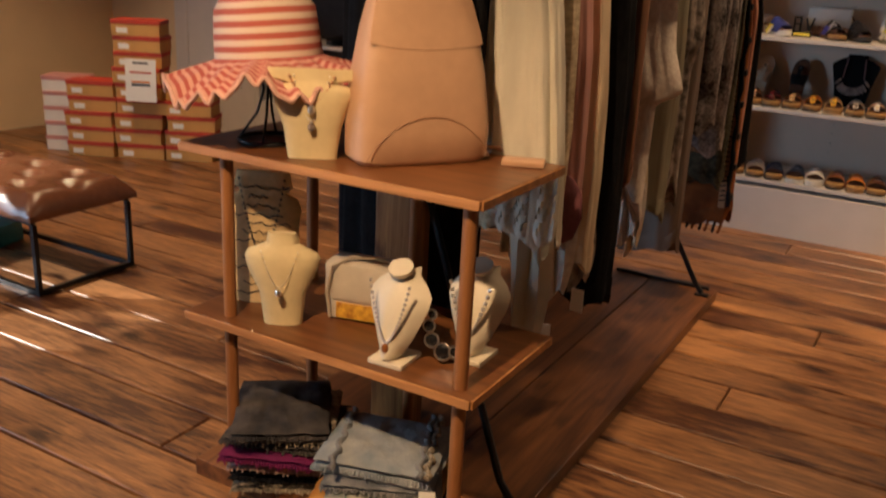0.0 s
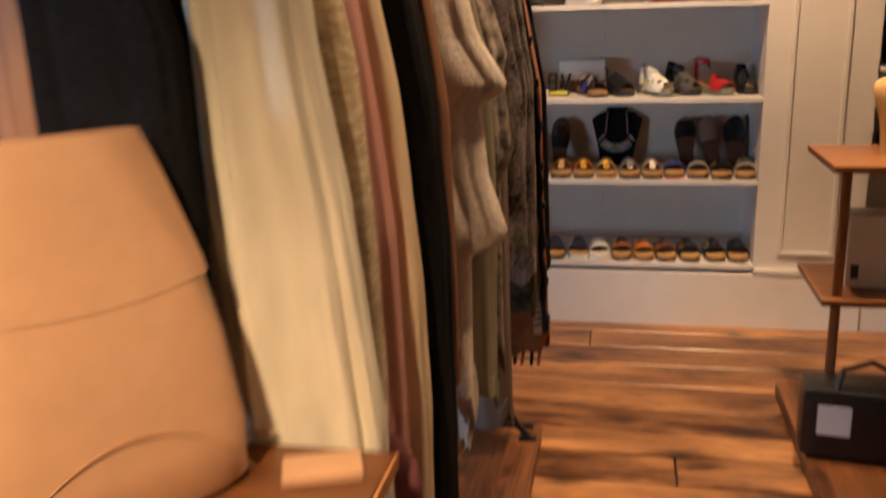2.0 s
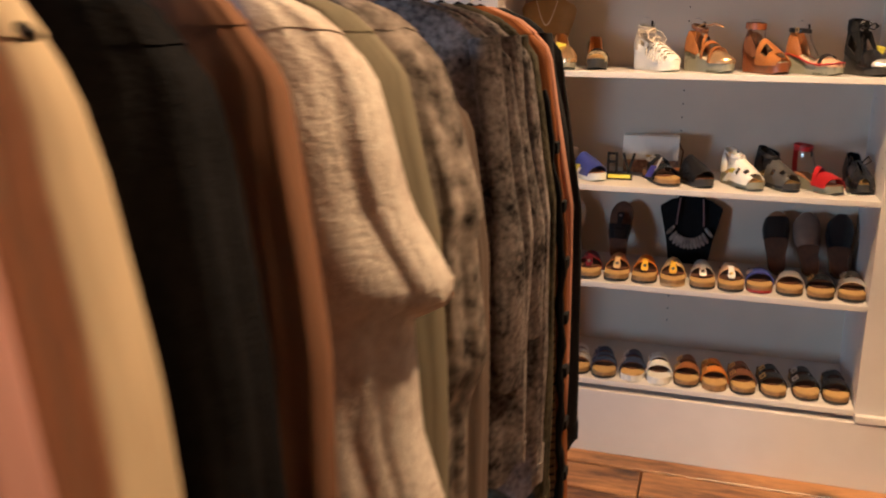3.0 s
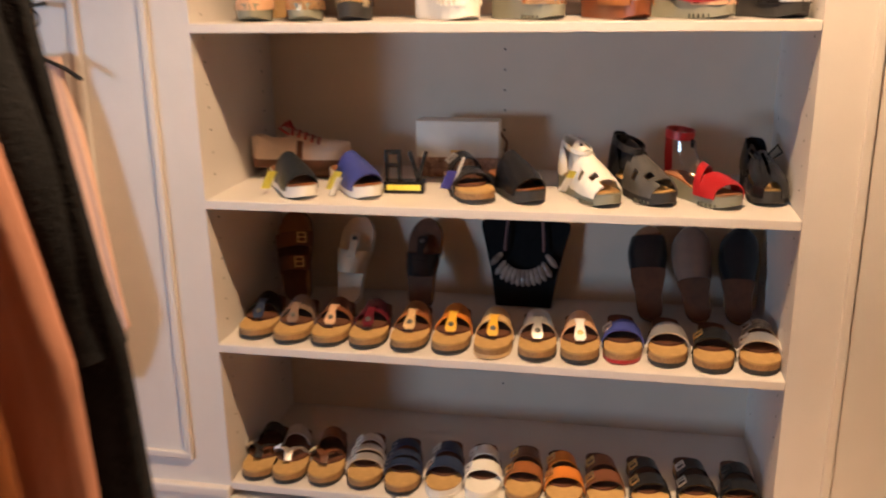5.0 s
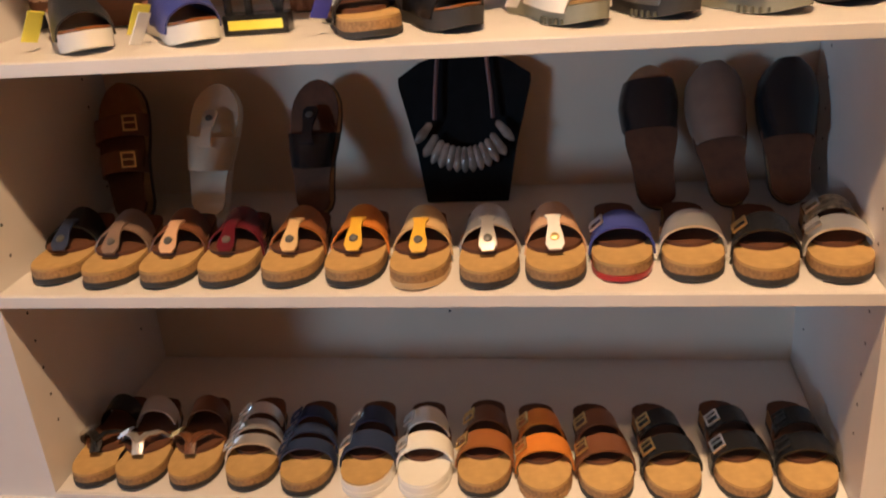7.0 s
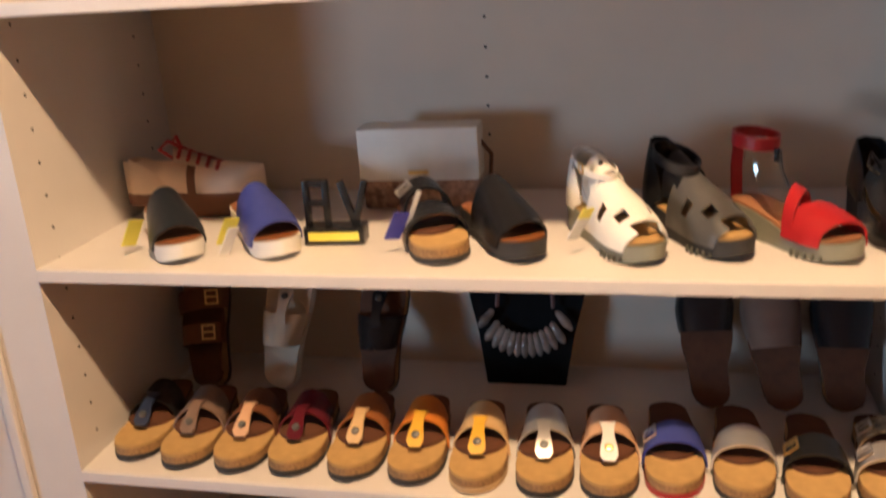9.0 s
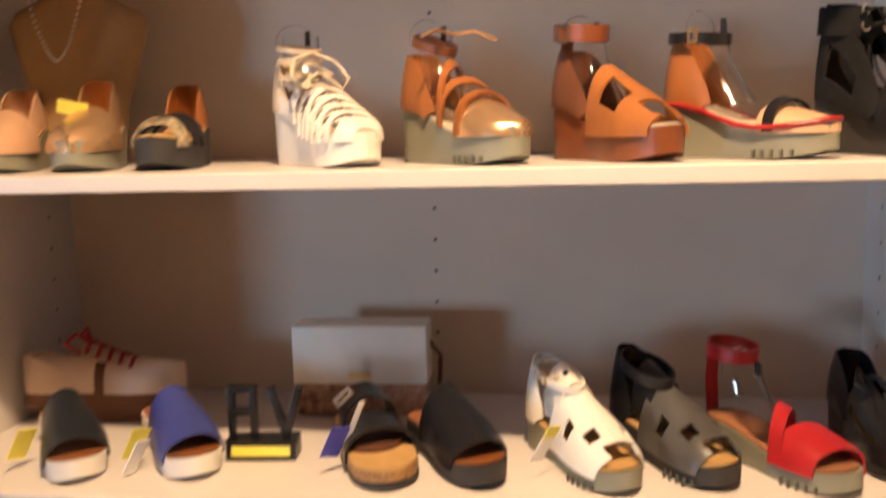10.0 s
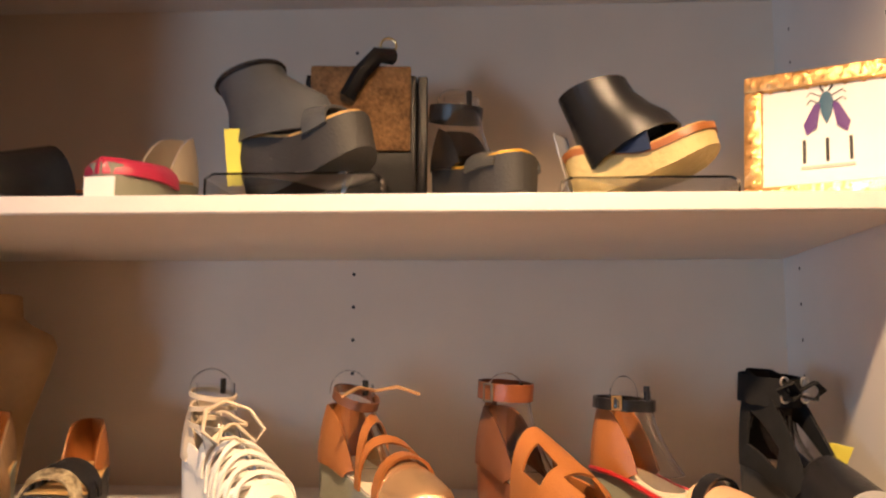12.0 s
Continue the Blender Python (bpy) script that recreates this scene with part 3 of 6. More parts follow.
def chain(m, label, material, w, drop, y, bead=0.004, n=26, name="necklace", pend=None, z=0.0):
    """A string of beads hanging in a curve, with an optional pendant."""
    r = root(name, m, label, "necklace")
    bm = bmesh.new()
    for k in range(n):
        s = k / (n - 1) * 2 - 1
        p = V(s * w, y + 0.01 * abs(s), z - drop * (1 - abs(s) ** 1.7))
        bmesh.ops.create_icosphere(bm, subdivisions=1, radius=bead, matrix=Matrix.Translation(p))
    part("chain", bm, material, r)
    if pend:
        part("pendant", moved(lathe(bmesh.new(), ((0, -0.012), (0.007, -0.008), (0.009, 0), (0.006, 0.008), (0, 0.011)), 10), Matrix.Translation((0, y - 0.004, z - drop - 0.012))), pend, r)
    return r


VELVET = cloth("black_velvet", (0.006, 0.006, 0.007), 0.3, 40, 0.1, 500)
bm = bmesh.new()
outline = ((-0.07, 0), (-0.085, 0.1), (-0.112, 0.22), (-0.112, 0.235), (-0.075, 0.262), (-0.05, 0.27), (-0.045, 0.29), (0.045, 0.29), (0.05, 0.27), (0.075, 0.262), (0.112, 0.235), (0.112, 0.22), (0.085, 0.1), (0.07, 0))
loft(bm, [[V(1.1 * x, yy, z) for x, z in outline] for yy in (0.0, 0.012)])
vb = part("necklace_display", bm, VELVET)
vb.matrix_world = pose(0.735, 0.385, SH[1] + 0.002, -12)
tagged(vb, "black velvet necklace display board leaning on the back", "display board")
nk = root("necklace", pose(0.735, 0.372, SH[1] + 0.002, -12), "necklace of grey and brown stone drops on cord", "necklace")
for s in (-1, 1):
    part("cord", tube(bmesh.new(), [(s * 0.045, -0.004, 0.272), (s * 0.052, -0.006, 0.2), (s * 0.054, -0.008, 0.16)], 0.004, 6), leather("mauve_cord", (0.16, 0.08, 0.08), 0.5), nk)
SHELL = mat("polished_stone", (0.12, 0.07, 0.055), 0.12, var=0.6, scale=30, bump=0, col2=(0.38, 0.3, 0.26))
for k in range(13):
    s = (k - 6) / 6
    bmx = bmesh.new()
    lathe(bmx, ((0, 0.0), (0.006, -0.004), (0.009, -0.03 - 0.008 * (k % 2)), (0.005, -0.045), (0, -0.05)), 8, 1, 0.45)
    moved(bmx, Matrix.Translation((s * 0.06, -0.01, 0.155 - 0.045 * (1 - s * s) ** 0.6)) @ pose(0, 0, 0, 0, -s * 40))
    part("stone_drop", bmx, SHELL, nk)


def wedge(m, label, foot, upper, heel=0.07, toe=0.03, L=0.235, width=0.086, lining=None, cat="shoe", name="wedge_shoe", lugs=False):
    r = root(name, m, label, cat, "wedge shoes")
    spring = lambda u: 0.012 * max(0, 1 - u / 0.3) ** 2
    top = lambda u: toe + spring(u) * 0.7 + (heel - toe) * (0 if u < 0.32 else (1 - math.cos(math.pi * min(1, (u - 0.32) / 0.6))) / 2)
    part("sole", sole(L, width, spring, top, 1.0, 0.93), foot, r)
    if lugs:
        for s in range(5):
            for side in (-1, 1):
                u = 0.14 + 0.05 * s
                # no groove is cut: slim dark slips carry its shade in their colour
                part("sole_groove", box_bm(side * half(u, width) * 0.965 - 0.002, side * half(u, width) * 0.965 + 0.002, L * u, L * u + 0.003, spring(u) + 0.001, 0.011), GUNRUB, r)
    part("insole", sole(L, width, lambda u: top(u) + 0.0005, lambda u: top(u) + 0.004, 0.95), lining or BEDTAN, r)
    return r, top, L, width


def counter(top, L, width, u0, h, th=0.003, keep=None):
    """A heel counter that stands round the back of the foot."""
    us = [u0 + (1 - u0) * k / 7 for k in range(8)]
    path = [(-half(u, width), u) for u in us] + [(half(u, width), u) for u in reversed(us[:-1])] 
    grid = []
    for i in range(9):
        s = i / 8
        row = []
        for k, (x, u) in enumerate(path):
            t = abs(k / (len(path) - 1) * 2 - 1)
            hh = h * (0.12 + 0.88 * math.cos(math.pi / 2 * min(1, t)) ** 0.8)
            row.append(V(x * (1 - 0.25 * s * s), L * u - 0.012 * s * s, top(u) + hh * s))
        grid.append(row)
    return sheet(bmesh.new(), grid, th, keep)


def ankle(L, width, z, u=0.84, rx=0.034, ry=0.04, tall=0.018, tilt=8):
    bm = bmesh.new()
    rings = []
    n = 22
    for rr, dz in ((1.0, -tall / 2), (1.0, tall / 2), (0.92, tall / 2), (0.92, -tall / 2)):
        rings.append([V(rx * rr * math.cos(2 * math.pi * k / n), ry * rr * math.sin(2 * math.pi * k / n), dz) for k in range(n)])
    loft(bm, rings, False, True)
    return moved(bm, Matrix.Translation((0, L * u, z)) @ pose(0, 0, 0, tilt))


def foot_form(r, top, L, width, h):
    """Clear plastic leg form that holds a shoe open."""
    bm = bmesh.new()
    grid = []
    for i in range(6):
        s = i / 5
        grid.append([V(math.sin(a) * 0.027, L * (0.78 - 0.2 * (1 - s) ** 2) + math.cos(a) * -0.03, top(0.7) + 0.01 + h * s) for a in [(-1.3 + 2.6 * k / 8) for k in range(9)]])
    sheet(bm, grid, 0.0015)
    f = part("clear_form", bm, CLEAR, r, "clear plastic leg form")
    part("clip", box_bm(-0.003, 0.003, L * 0.78 - 0.033, L * 0.78 - 0.027, top(0.7) + h - 0.004, top(0.7) + h + 0.016, bev=0.001), BLACKL, f, "small black clip")
    loop_ = [V(0.03 * math.sin(q), L * 0.8, top(0.7) + h + 0.002 + 0.026 * math.cos(q)) for q in [-1.7 + 3.4 * k / 12 for k in range(13)]]
    part("form_rim", tube(bmesh.new(), loop_, 0.0012, 5), CLEAR, f)


def tag(parent, p, material, rz=0, w=0.028, h=0.05):
    bm = box_bm(-w / 2, w / 2, -0.0008, 0.0008, -h, 0)
    moved(bm, Matrix.Translation(p) @ pose(0, 0, 0, 25, 12, rz))
    part("price_tag", bm, material, parent, "paper price tag")


GUNRUB = mat("shadowed_rubber", (0.1, 0.1, 0.08), 0.7, bump=0)
# third shelf
Z3 = SH[2] + 0.001


def mule(m, label, upper, foot, hw=0.07, heel=0.045, open_toe=True):
    r, top, L, width = wedge(m, label, foot, upper, heel, 0.028, lining=TANL, cat="mule", name="mule")
    part("upper", arch(L, width, lambda u: 0.018, 0.1 if open_toe else 0.0, 0.62, 0.042, hw, 0.003, ni=9, wide=1.04, sweep=0.1), upper, r)
    return r


r = mule(pose(0.25, 0.025, Z3, 0, 0, 38), "black leather slip-on mule with white wedge sole", leather("blue_black_leather", (0.016, 0.02, 0.026), 0.34), WHITESOLE, 0.078)
tag(r, V(-0.05, 0.1, 0.06), TAGY, 30)
r = mule(pose(0.41, 0.05, Z3, 0, 0, 40), "blue nubuck slip-on mule with white wedge sole", BLUEL, WHITESOLE, 0.08)
tag(r, V(-0.052, 0.09, 0.06), TAGY, 20)
tag(r, V(-0.056, 0.07, 0.05), TAGW, 40)
r = mule(pose(0.8, 0.05, Z3, 0, 0, 34), "black leather open-toe slip-on mule", BLACKL, EVA, 0.088, 0.04)
r = sandal(pose(0.672, 0.04, Z3, 0, 0, 26), "one", BLACKL, BLACKL, "black and silver strap sandal with hanging blue tag", under=EVA)
part("strap", arch(0.258, 0.097, lambda u: 0.03, 0.55, 0.7, 0.055, 0.065, 0.004), PATENT, r, "black patent instep strap")
part("buckle", buckle(Matrix.Translation((-0.03, 0.155, 0.085)) @ pose(0, 0, 0, 0, -38), 0.03, 0.03, 0.005), STEEL, r, "large steel buckle")
tag(r, V(-0.05, 0.07, 0.07), mat("blue_card", (0.06, 0.07, 0.5), 0.5, bump=0.02), 20)
tag(r, V(-0.02, 0.075, 0.1), TAGW, 10, 0.008, 0.07)

def fisher_holes(i, j):
    """Openings of a fisherman upper: the toe, two slots beside the middle strap and two on the flanks."""
    if i < 0.13:
        return not 0.3 < j < 0.7
    if 0.24 < i < 0.4:
        return not (0.24 < j < 0.38 or 0.62 < j < 0.76)
    return not (0.5 < i < 0.68 and (0.1 < j < 0.22 or 0.78 < j < 0.9))


r, top, L, w_ = wedge(pose(0.972, 0.045, Z3, 0, 0, 32), "white leather fisherman sandal on grey sole", GREYSOLE, WHITEL, 0.045, 0.026, lugs=True)
part("upper", arch(L, w_, lambda u: 0.02, 0.07, 0.6, 0.032, 0.088, 0.003, fisher_holes, ni=21, nj=29, wide=1.05, sweep=0.05), WHITEL, r)
part("collar", arch(L, w_ * 0.78, lambda u: 0.06, 0.57, 0.74, 0.052, 0.07, 0.003, ni=5, nj=15, wide=1.05), WHITEL, r)
part("heel_strap", counter(top, L, w_, 0.8, 0.09), WHITEL, r)
part("ankle_strap", ankle(L, w_, 0.115, 0.72, 0.028, 0.05, 0.01, 12), WHITEL, r)
part("buckle", buckle(Matrix.Translation((-0.028, L * 0.7, 0.115)) @ pose(0, 0, 0, 0, 90), 0.016, 0.014), BRASS, r, "metal buckle")
foot_form(r, top, L, w_, 0.07)
tag(r, V(-0.058, 0.09, 0.07), TAGW, 25)
tag(r, V(-0.056, 0.088, 0.075), TAGY, 25, 0.028, 0.018)
r, top, L, w_ = wedge(pose(1.098, 0.07, Z3, 0, 0, 34), "dark pewter leather sandal on black sole", EVA, GUNL, 0.045, 0.026, lugs=True)
part("upper", arch(L, w_, lambda u: 0.02, 0.07, 0.6, 0.032, 0.088, 0.003, fisher_holes, ni=21, nj=29, wide=1.05, sweep=0.05), GUNL, r)
part("collar", arch(L, w_ * 0.78, lambda u: 0.06, 0.57, 0.74, 0.052, 0.07, 0.003, ni=5, nj=15, wide=1.05), BLACKL, r)
part("heel_strap", counter(top, L, w_, 0.78, 0.1), BLACKL, r)
part("ankle_strap", ankle(L, w_, 0.12, 0.72, 0.03, 0.05, 0.016, 14), BLACKL, r)
r, top, L, w_ = wedge(pose(1.245, 0.065, Z3, 0, 0, 40), "red leather ankle-strap sandal on grey sole", GREYSOLE, REDL, 0.05, 0.026, lining=BEDRED, lugs=True)
part("upper", arch(L, w_, lambda u: 0.022, 0.1, 0.36, 0.034, 0.05, 0.003, ni=7, wide=1.05, skew=0.06), REDL, r)
part("instep_strap", arch(L, w_, lambda u: 0.022, 0.44, 0.53, 0.06, 0.068, 0.004, ni=4, wide=1.03, skew=-0.08), REDL, r)
part("heel_strip", ribbon([V(0, L * 0.97, 0.05), V(0, L * 0.985, 0.1), V(0, L * 0.97, 0.15)], 0.022, 0.003, V(0, 1, 0)), REDL, r)
part("ankle_strap", ankle(L, w_, 0.148, 0.83, 0.032, 0.038, 0.02, 6), REDL, r)
foot_form(r, top, L, w_, 0.08)
r, top, L, w_ = wedge(pose(1.322, 0.1, Z3, 0, 0, 6), "black patent lace-up sandal on black sole", EVA, PATENT, 0.05, 0.03)
part("upper", arch(L, w_, lambda u: 0.02, 0.03, 0.62, 0.04, 0.085, 0.003, lambda i, j: (int(j * 12) % 4 != 1) or i > 0.8 or i < 0.2, ni=11, nj=19, wide=1.07), PATENT, r)
part("heel_strap", counter(top, L, w_, 0.62, 0.075), PATENT, r)
for s in (-1, 1):
    part("lace", tube(bmesh.new(), [(s * 0.012, L * 0.5, 0.1), (s * 0.03, L * 0.46, 0.125), (s * 0.038, L * 0.4, 0.11), (s * 0.02, L * 0.42, 0.095)], 0.003, 6), BLACKL, r)

# canvas trainer standing sideways on a low block
r = root("trainer", pose(0.275, 0.31, Z3 + 0.03, 0, 0, 97), "cream leather trainer with red laces and brown sole", "trainer")
part("sole", sole(0.265, 0.09, flat0, lambda u: 0.024 + 0.004 * u), BROWNL, r)
part("upper", arch(0.265, 0.088, lambda u: 0.022, 0.0, 1.0, 0.042, 0.062, 0.003, lambda i, j: not (i > 0.55 and 0.36 < j < 0.64), ni=15, nj=17, wide=1.0), leather("trainer_cream", (0.78, 0.6, 0.46), 0.5, 0.05), r)
part("tongue", arch(0.265, 0.05, lambda u: 0.06, 0.3, 0.62, 0.005, 0.04, 0.003, low=0.1), CREAML, r)
part("heel_counter", counter(lambda u: 0.024, 0.265, 0.09, 0.7, 0.06), leather("trainer_cream", (0.78, 0.6, 0.46), 0.5, 0.05), r)
part("side_stripe", arch(0.265, 0.09, lambda u: 0.022, 0.46, 0.52, 0.052, 0.055, 0.003, lambda i, j: j < 0.3 or j > 0.7, ni=4, nj=17, wide=1.02, skew=0.0), BROWNL, r, "brown leather side stripe")
for k in range(5):
    u = 0.3 + 0.065 * k
    part("lace", tube(bmesh.new(), [(-0.026, 0.265 * u, 0.064 + 0.006 * k), (0, 0.265 * (u + 0.01), 0.074 + 0.007 * k), (0.026, 0.265 * u, 0.064 + 0.006 * k)], 0.004, 6), REDL, r)
for s in (-1, 1):
    part("lace", tube(bmesh.new(), [(0, 0.15, 0.1), (s * 0.02, 0.165, 0.118), (s * 0.03, 0.18, 0.105), (s * 0.035, 0.155, 0.09)], 0.004, 6), REDL, r)
b = part("display_block", box_bm(-0.1, 0.1, -0.04, 0.04, 0, 0.03, bev=0.004), BROWNL)
b.matrix_world = pose(0.145, 0.325, Z3, 0, 0, 4)
tagged(b, "low dark wooden display block under a trainer", "display block")

# two-tone clutch bag
r = root("clutch_bag", pose(0.562, 0.36, Z3, 0, 0, 2), "white and brown snake-print leather clutch bag", "bag")
part("body", box_bm(-0.108, 0.108, -0.03, 0.03, 0, 0.14, bev=0.012), mat("brown_snake_leather", (0.2, 0.075, 0.04), 0.35, var=0.4, scale=90, bump=0.3, bscale=160, col2=(0.55, 0.34, 0.24)), r)
part("flap", box_bm(-0.11, 0.11, -0.036, 0.034, 0.055, 0.152, bev=0.006), WHITEL, r, "white leather flap")
part("clasp", box_bm(-0.018, 0.018, -0.04, -0.036, 0.068, 0.076, bev=0.001), BRASS, r)
part("strap", tube(bmesh.new(), [(0.1, 0.0, 0.13), (0.125, 0.02, 0.09), (0.12, 0.03, 0.02)], 0.004, 6), BROWNL, r)

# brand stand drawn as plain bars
r = root("display_sign", pose(0.462, 0.15, Z3, 0, 0, 5), "small black metal display sign with yellow strip", "sign")
part("foot", box_bm(-0.05, 0.05, -0.02, 0.02, 0, 0.03, bev=0.002), BLACKL, r)
part("strip", box_bm(-0.042, 0.042, -0.0215, -0.02, 0.008, 0.022), TAGY, r, "yellow printed strip", smooth=False)
for a, ang in ((-0.044, 0), (-0.012, 0), (0.034, -16), (0.034, 16)):
    bmx = box_bm(-0.005, 0.005, -0.006, 0.006, 0, 0.075, bev=0.001)
    part("upright_bar", moved(bmx, Matrix.Translation((a, 0, 0.03)) @ pose(0, 0, 0, 0, ang)), BLACKL, r)
for z in (0.095, 0.062):
    part("cross_bar", box_bm(-0.044, -0.015, -0.006, 0.006, z, z + 0.01), BLACKL, r)

# fourth shelf
Z4 = SH[3] + 0.001
r, top, L, w_ = wedge(pose(0.125, 0.06, Z4, 0, 0, 16), "nude and pink wedge shoe on grey sole", GREYSOLE, PINKL, 0.06, 0.034)
part("upper", arch(L, w_, lambda u: 0.026, 0.0, 0.42, 0.022, 0.06, 0.003, ni=9), BLUSHL, r)
part("heel_counter", counter(top, L, w_, 0.6, 0.06), BLUSHL, r)
r, top, L, w_ = wedge(pose(0.252, 0.06, Z4, 0, 0, 16), "gold and beige wedge shoe with yellow tag", GREYSOLE, GOLDL, 0.06, 0.034)
part("upper", arch(L, w_, lambda u: 0.026, 0.0, 0.42, 0.024, 0.062, 0.003, ni=9), GOLDL, r)
part("heel_counter", counter(top, L, w_, 0.6, 0.07), GOLDL, r)
tag(r, V(-0.01, 0.08, 0.095), TAGY, 10, 0.04, 0.02)
r, top, L, w_ = wedge(pose(0.366, 0.06, Z4, 0, 0, 10), "black and snake-print strappy wedge sandal", EVA, SNAKE, 0.055, 0.036, width=0.082)
for u in (0.12, 0.26, 0.4):
    part("strap", arch(L, w_, lambda u_: 0.03, u, u + 0.07, 0.03, 0.038 + 0.02 * u, 0.003, ni=3, skew=0.05), BLACKL if u != 0.12 else SNAKE, r)
part("heel_counter", counter(top, L, w_, 0.7, 0.065), TANL, r, "tan lined heel back")

r, top, L, w_ = wedge(pose(0.652, 0.05, Z4, 0, 0, 42), "white cut-out wedge sandal with tied laces", WHITESOLE, WHITEL, 0.075, 0.036, lining=CREAML)
part("toe_rim", arch(L, w_, lambda u: 0.032, 0.02, 0.1, 0.016, 0.026, 0.004, ni=4), WHITEL, r)
for k in range(5):
    u = 0.13 + 0.085 * k
    for sk in (-0.085, 0.085):
        part("lattice_strap", arch(L, w_, lambda v: 0.032 + 0.03 * max(0, v - 0.3), u, u + 0.034, 0.026 + 0.009 * k, 0.03 + 0.009 * k, 0.003, ni=3, nj=15, skew=sk), WHITEL, r)
part("side_panel", arch(L, w_, top, 0.62, 0.86, 0.045, 0.05, 0.003, lambda i, j: (j < 0.3 or j > 0.7) and not (0.3 < i < 0.7 and (0.1 < j < 0.22 or 0.78 < j < 0.9)), ni=7, nj=17), WHITEL, r)
part("heel_counter", counter(top, L, w_, 0.82, 0.075), CREAML, r)
for k, z in enumerate((0.12, 0.14, 0.158)):
    part("lace", ankle(L, w_, z, 0.78, 0.03, 0.036, 0.006, 10 - 12 * (k % 2)), CREAML, r)
for k in range(4):
    u = 0.38 + 0.07 * k
    s = -1 if k % 2 else 1
    part("lace", tube(bmesh.new(), [(-s * 0.028, L * u, 0.072 + 0.016 * k), (0, L * (u + 0.03), 0.092 + 0.015 * k), (s * 0.026, L * (u + 0.06), 0.088 + 0.016 * k)], 0.0025, 6), CREAML, r)
for s in (-1, 1):
    part("lace", tube(bmesh.new(), [(0.0, L * 0.62, 0.15), (s * 0.03, L * 0.58, 0.14), (s * 0.042, L * 0.5, 0.115), (s * 0.026, L * 0.46, 0.1), (s * 0.01, L * 0.55, 0.12)], 0.0026, 6), CREAML, r)
foot_form(r, top, L, w_, 0.1)

r, top, L, w_ = wedge(pose(0.842, 0.05, Z4, 0, 0, 44), "metallic gold lace-up wedge shoe on grey sole", GREYSOLE, GOLDL, 0.072, 0.038, lining=CREAML, lugs=True)
part("upper", arch(L, w_, lambda u: 0.034, 0.0, 0.36, 0.016, 0.05, 0.003, ni=9), GOLDL, r)
part("trim", arch(L, w_, lambda u: 0.036, 0.3, 0.36, 0.052, 0.056, 0.004, ni=3), TANL, r, "tan leather trim")
for k, u in enumerate((0.44, 0.58)):
    part("strap", arch(L, w_, lambda u_: 0.04 + 0.05 * max(0, u_ - 0.4), u, u + 0.05, 0.06 + 0.016 * k, 0.066 + 0.018 * k, 0.003, ni=3, skew=0.07 * (1 - 2 * k)), TANL, r)
part("heel_counter", counter(top, L, w_, 0.66, 0.075), TANL, r)
part("ankle_strap", ankle(L, w_, 0.155, 0.74, 0.028, 0.036, 0.012, 20), BROWNL, r)
for s in (-1, 1):
    part("lace", tube(bmesh.new(), [(0.0, L * 0.56, 0.165), (s * 0.03, L * 0.54, 0.17), (s * 0.06, L * 0.5, 0.16)], 0.0025, 6), GOLDL, r)
foot_form(r, top, L, w_, 0.1)

r, top, L, w_ = wedge(pose(1.02, 0.04, Z4, 0, 0, 34), "tan leather cut-out wedge sandal with ankle strap", leather("chestnut_leather", (0.2, 0.06, 0.022), 0.3), TANL, 0.07, 0.034, lining=CREAML)
part("upper", arch(L, w_, lambda u: 0.03, 0.06, 0.58, 0.024, 0.09, 0.0035, lambda i, j: not (0.42 < i < 0.75 and (0.12 < j < 0.4 or 0.6 < j < 0.88)) and not (i < 0.26 and 0.3 < j < 0.7), ni=15, nj=21), leather("saddle_leather", (0.36, 0.13, 0.036), 0.35), r)
part("heel_counter", counter(top, L, w_, 0.62, 0.075), BROWNL, r)
part("heel_strip", ribbon([V(0, L * 0.97, 0.07), V(0, L * 0.97, 0.12), V(0, L * 0.93, 0.165)], 0.018, 0.003, V(0, 1, 0)), BROWNL, r)
a = part("ankle_strap", ankle(L, w_, 0.165, 0.8, 0.034, 0.042, 0.022, 5), leather("chestnut_leather", (0.26, 0.08, 0.03), 0.3), r)
part("buckle", buckle(Matrix.Translation((-0.034, L * 0.76, 0.163)) @ pose(0, 0, 0, 0, 90), 0.024, 0.02), GUNL, a, "metal buckle")
foot_form(r, top, L, w_, 0.1)

r, top, L, w_ = wedge(pose(1.2, 0.045, Z4, 0, 0, 46), "beige wedge sandal with red piping and ankle strap", GREYSOLE, CREAML, 0.066, 0.034, lining=CREAML, lugs=True)
part("upper", arch(L, w_, lambda u: 0.03, 0.0, 0.34, 0.014, 0.034, 0.003, ni=9), BLUSHL, r)
pip = [V(s * half(u, w_) * 1.02, L * u, top(u) + 0.003) for s, us in ((-1, reversed(US)), (1, US)) for u in us]
part("piping", tube(bmesh.new(), pip, 0.0035, 6, True), REDL, r, "bright red piping")
part("vamp_strap", arch(L, w_, lambda u: 0.032, 0.24, 0.3, 0.036, 0.04, 0.004, ni=3), PATENT, r, "black patent strap")
part("heel_counter", counter(top, L, w_, 0.7, 0.09), TANL, r)
part("heel_strip", ribbon([V(0, L * 0.985, 0.07), V(0, L * 0.975, 0.11), V(0, L * 0.94, 0.15)], 0.014, 0.004, V(0, 1, 0)), PATENT, r)
a = part("ankle_strap", ankle(L, w_, 0.15, 0.8, 0.035, 0.042, 0.014, 4), PATENT, r)
part("buckle", buckle(Matrix.Translation((-0.034, L * 0.74, 0.152)) @ pose(0, 0, 0, 0, 90), 0.018, 0.014), BRASS, a, "metal buckle")
foot_form(r, top, L, w_, 0.1)

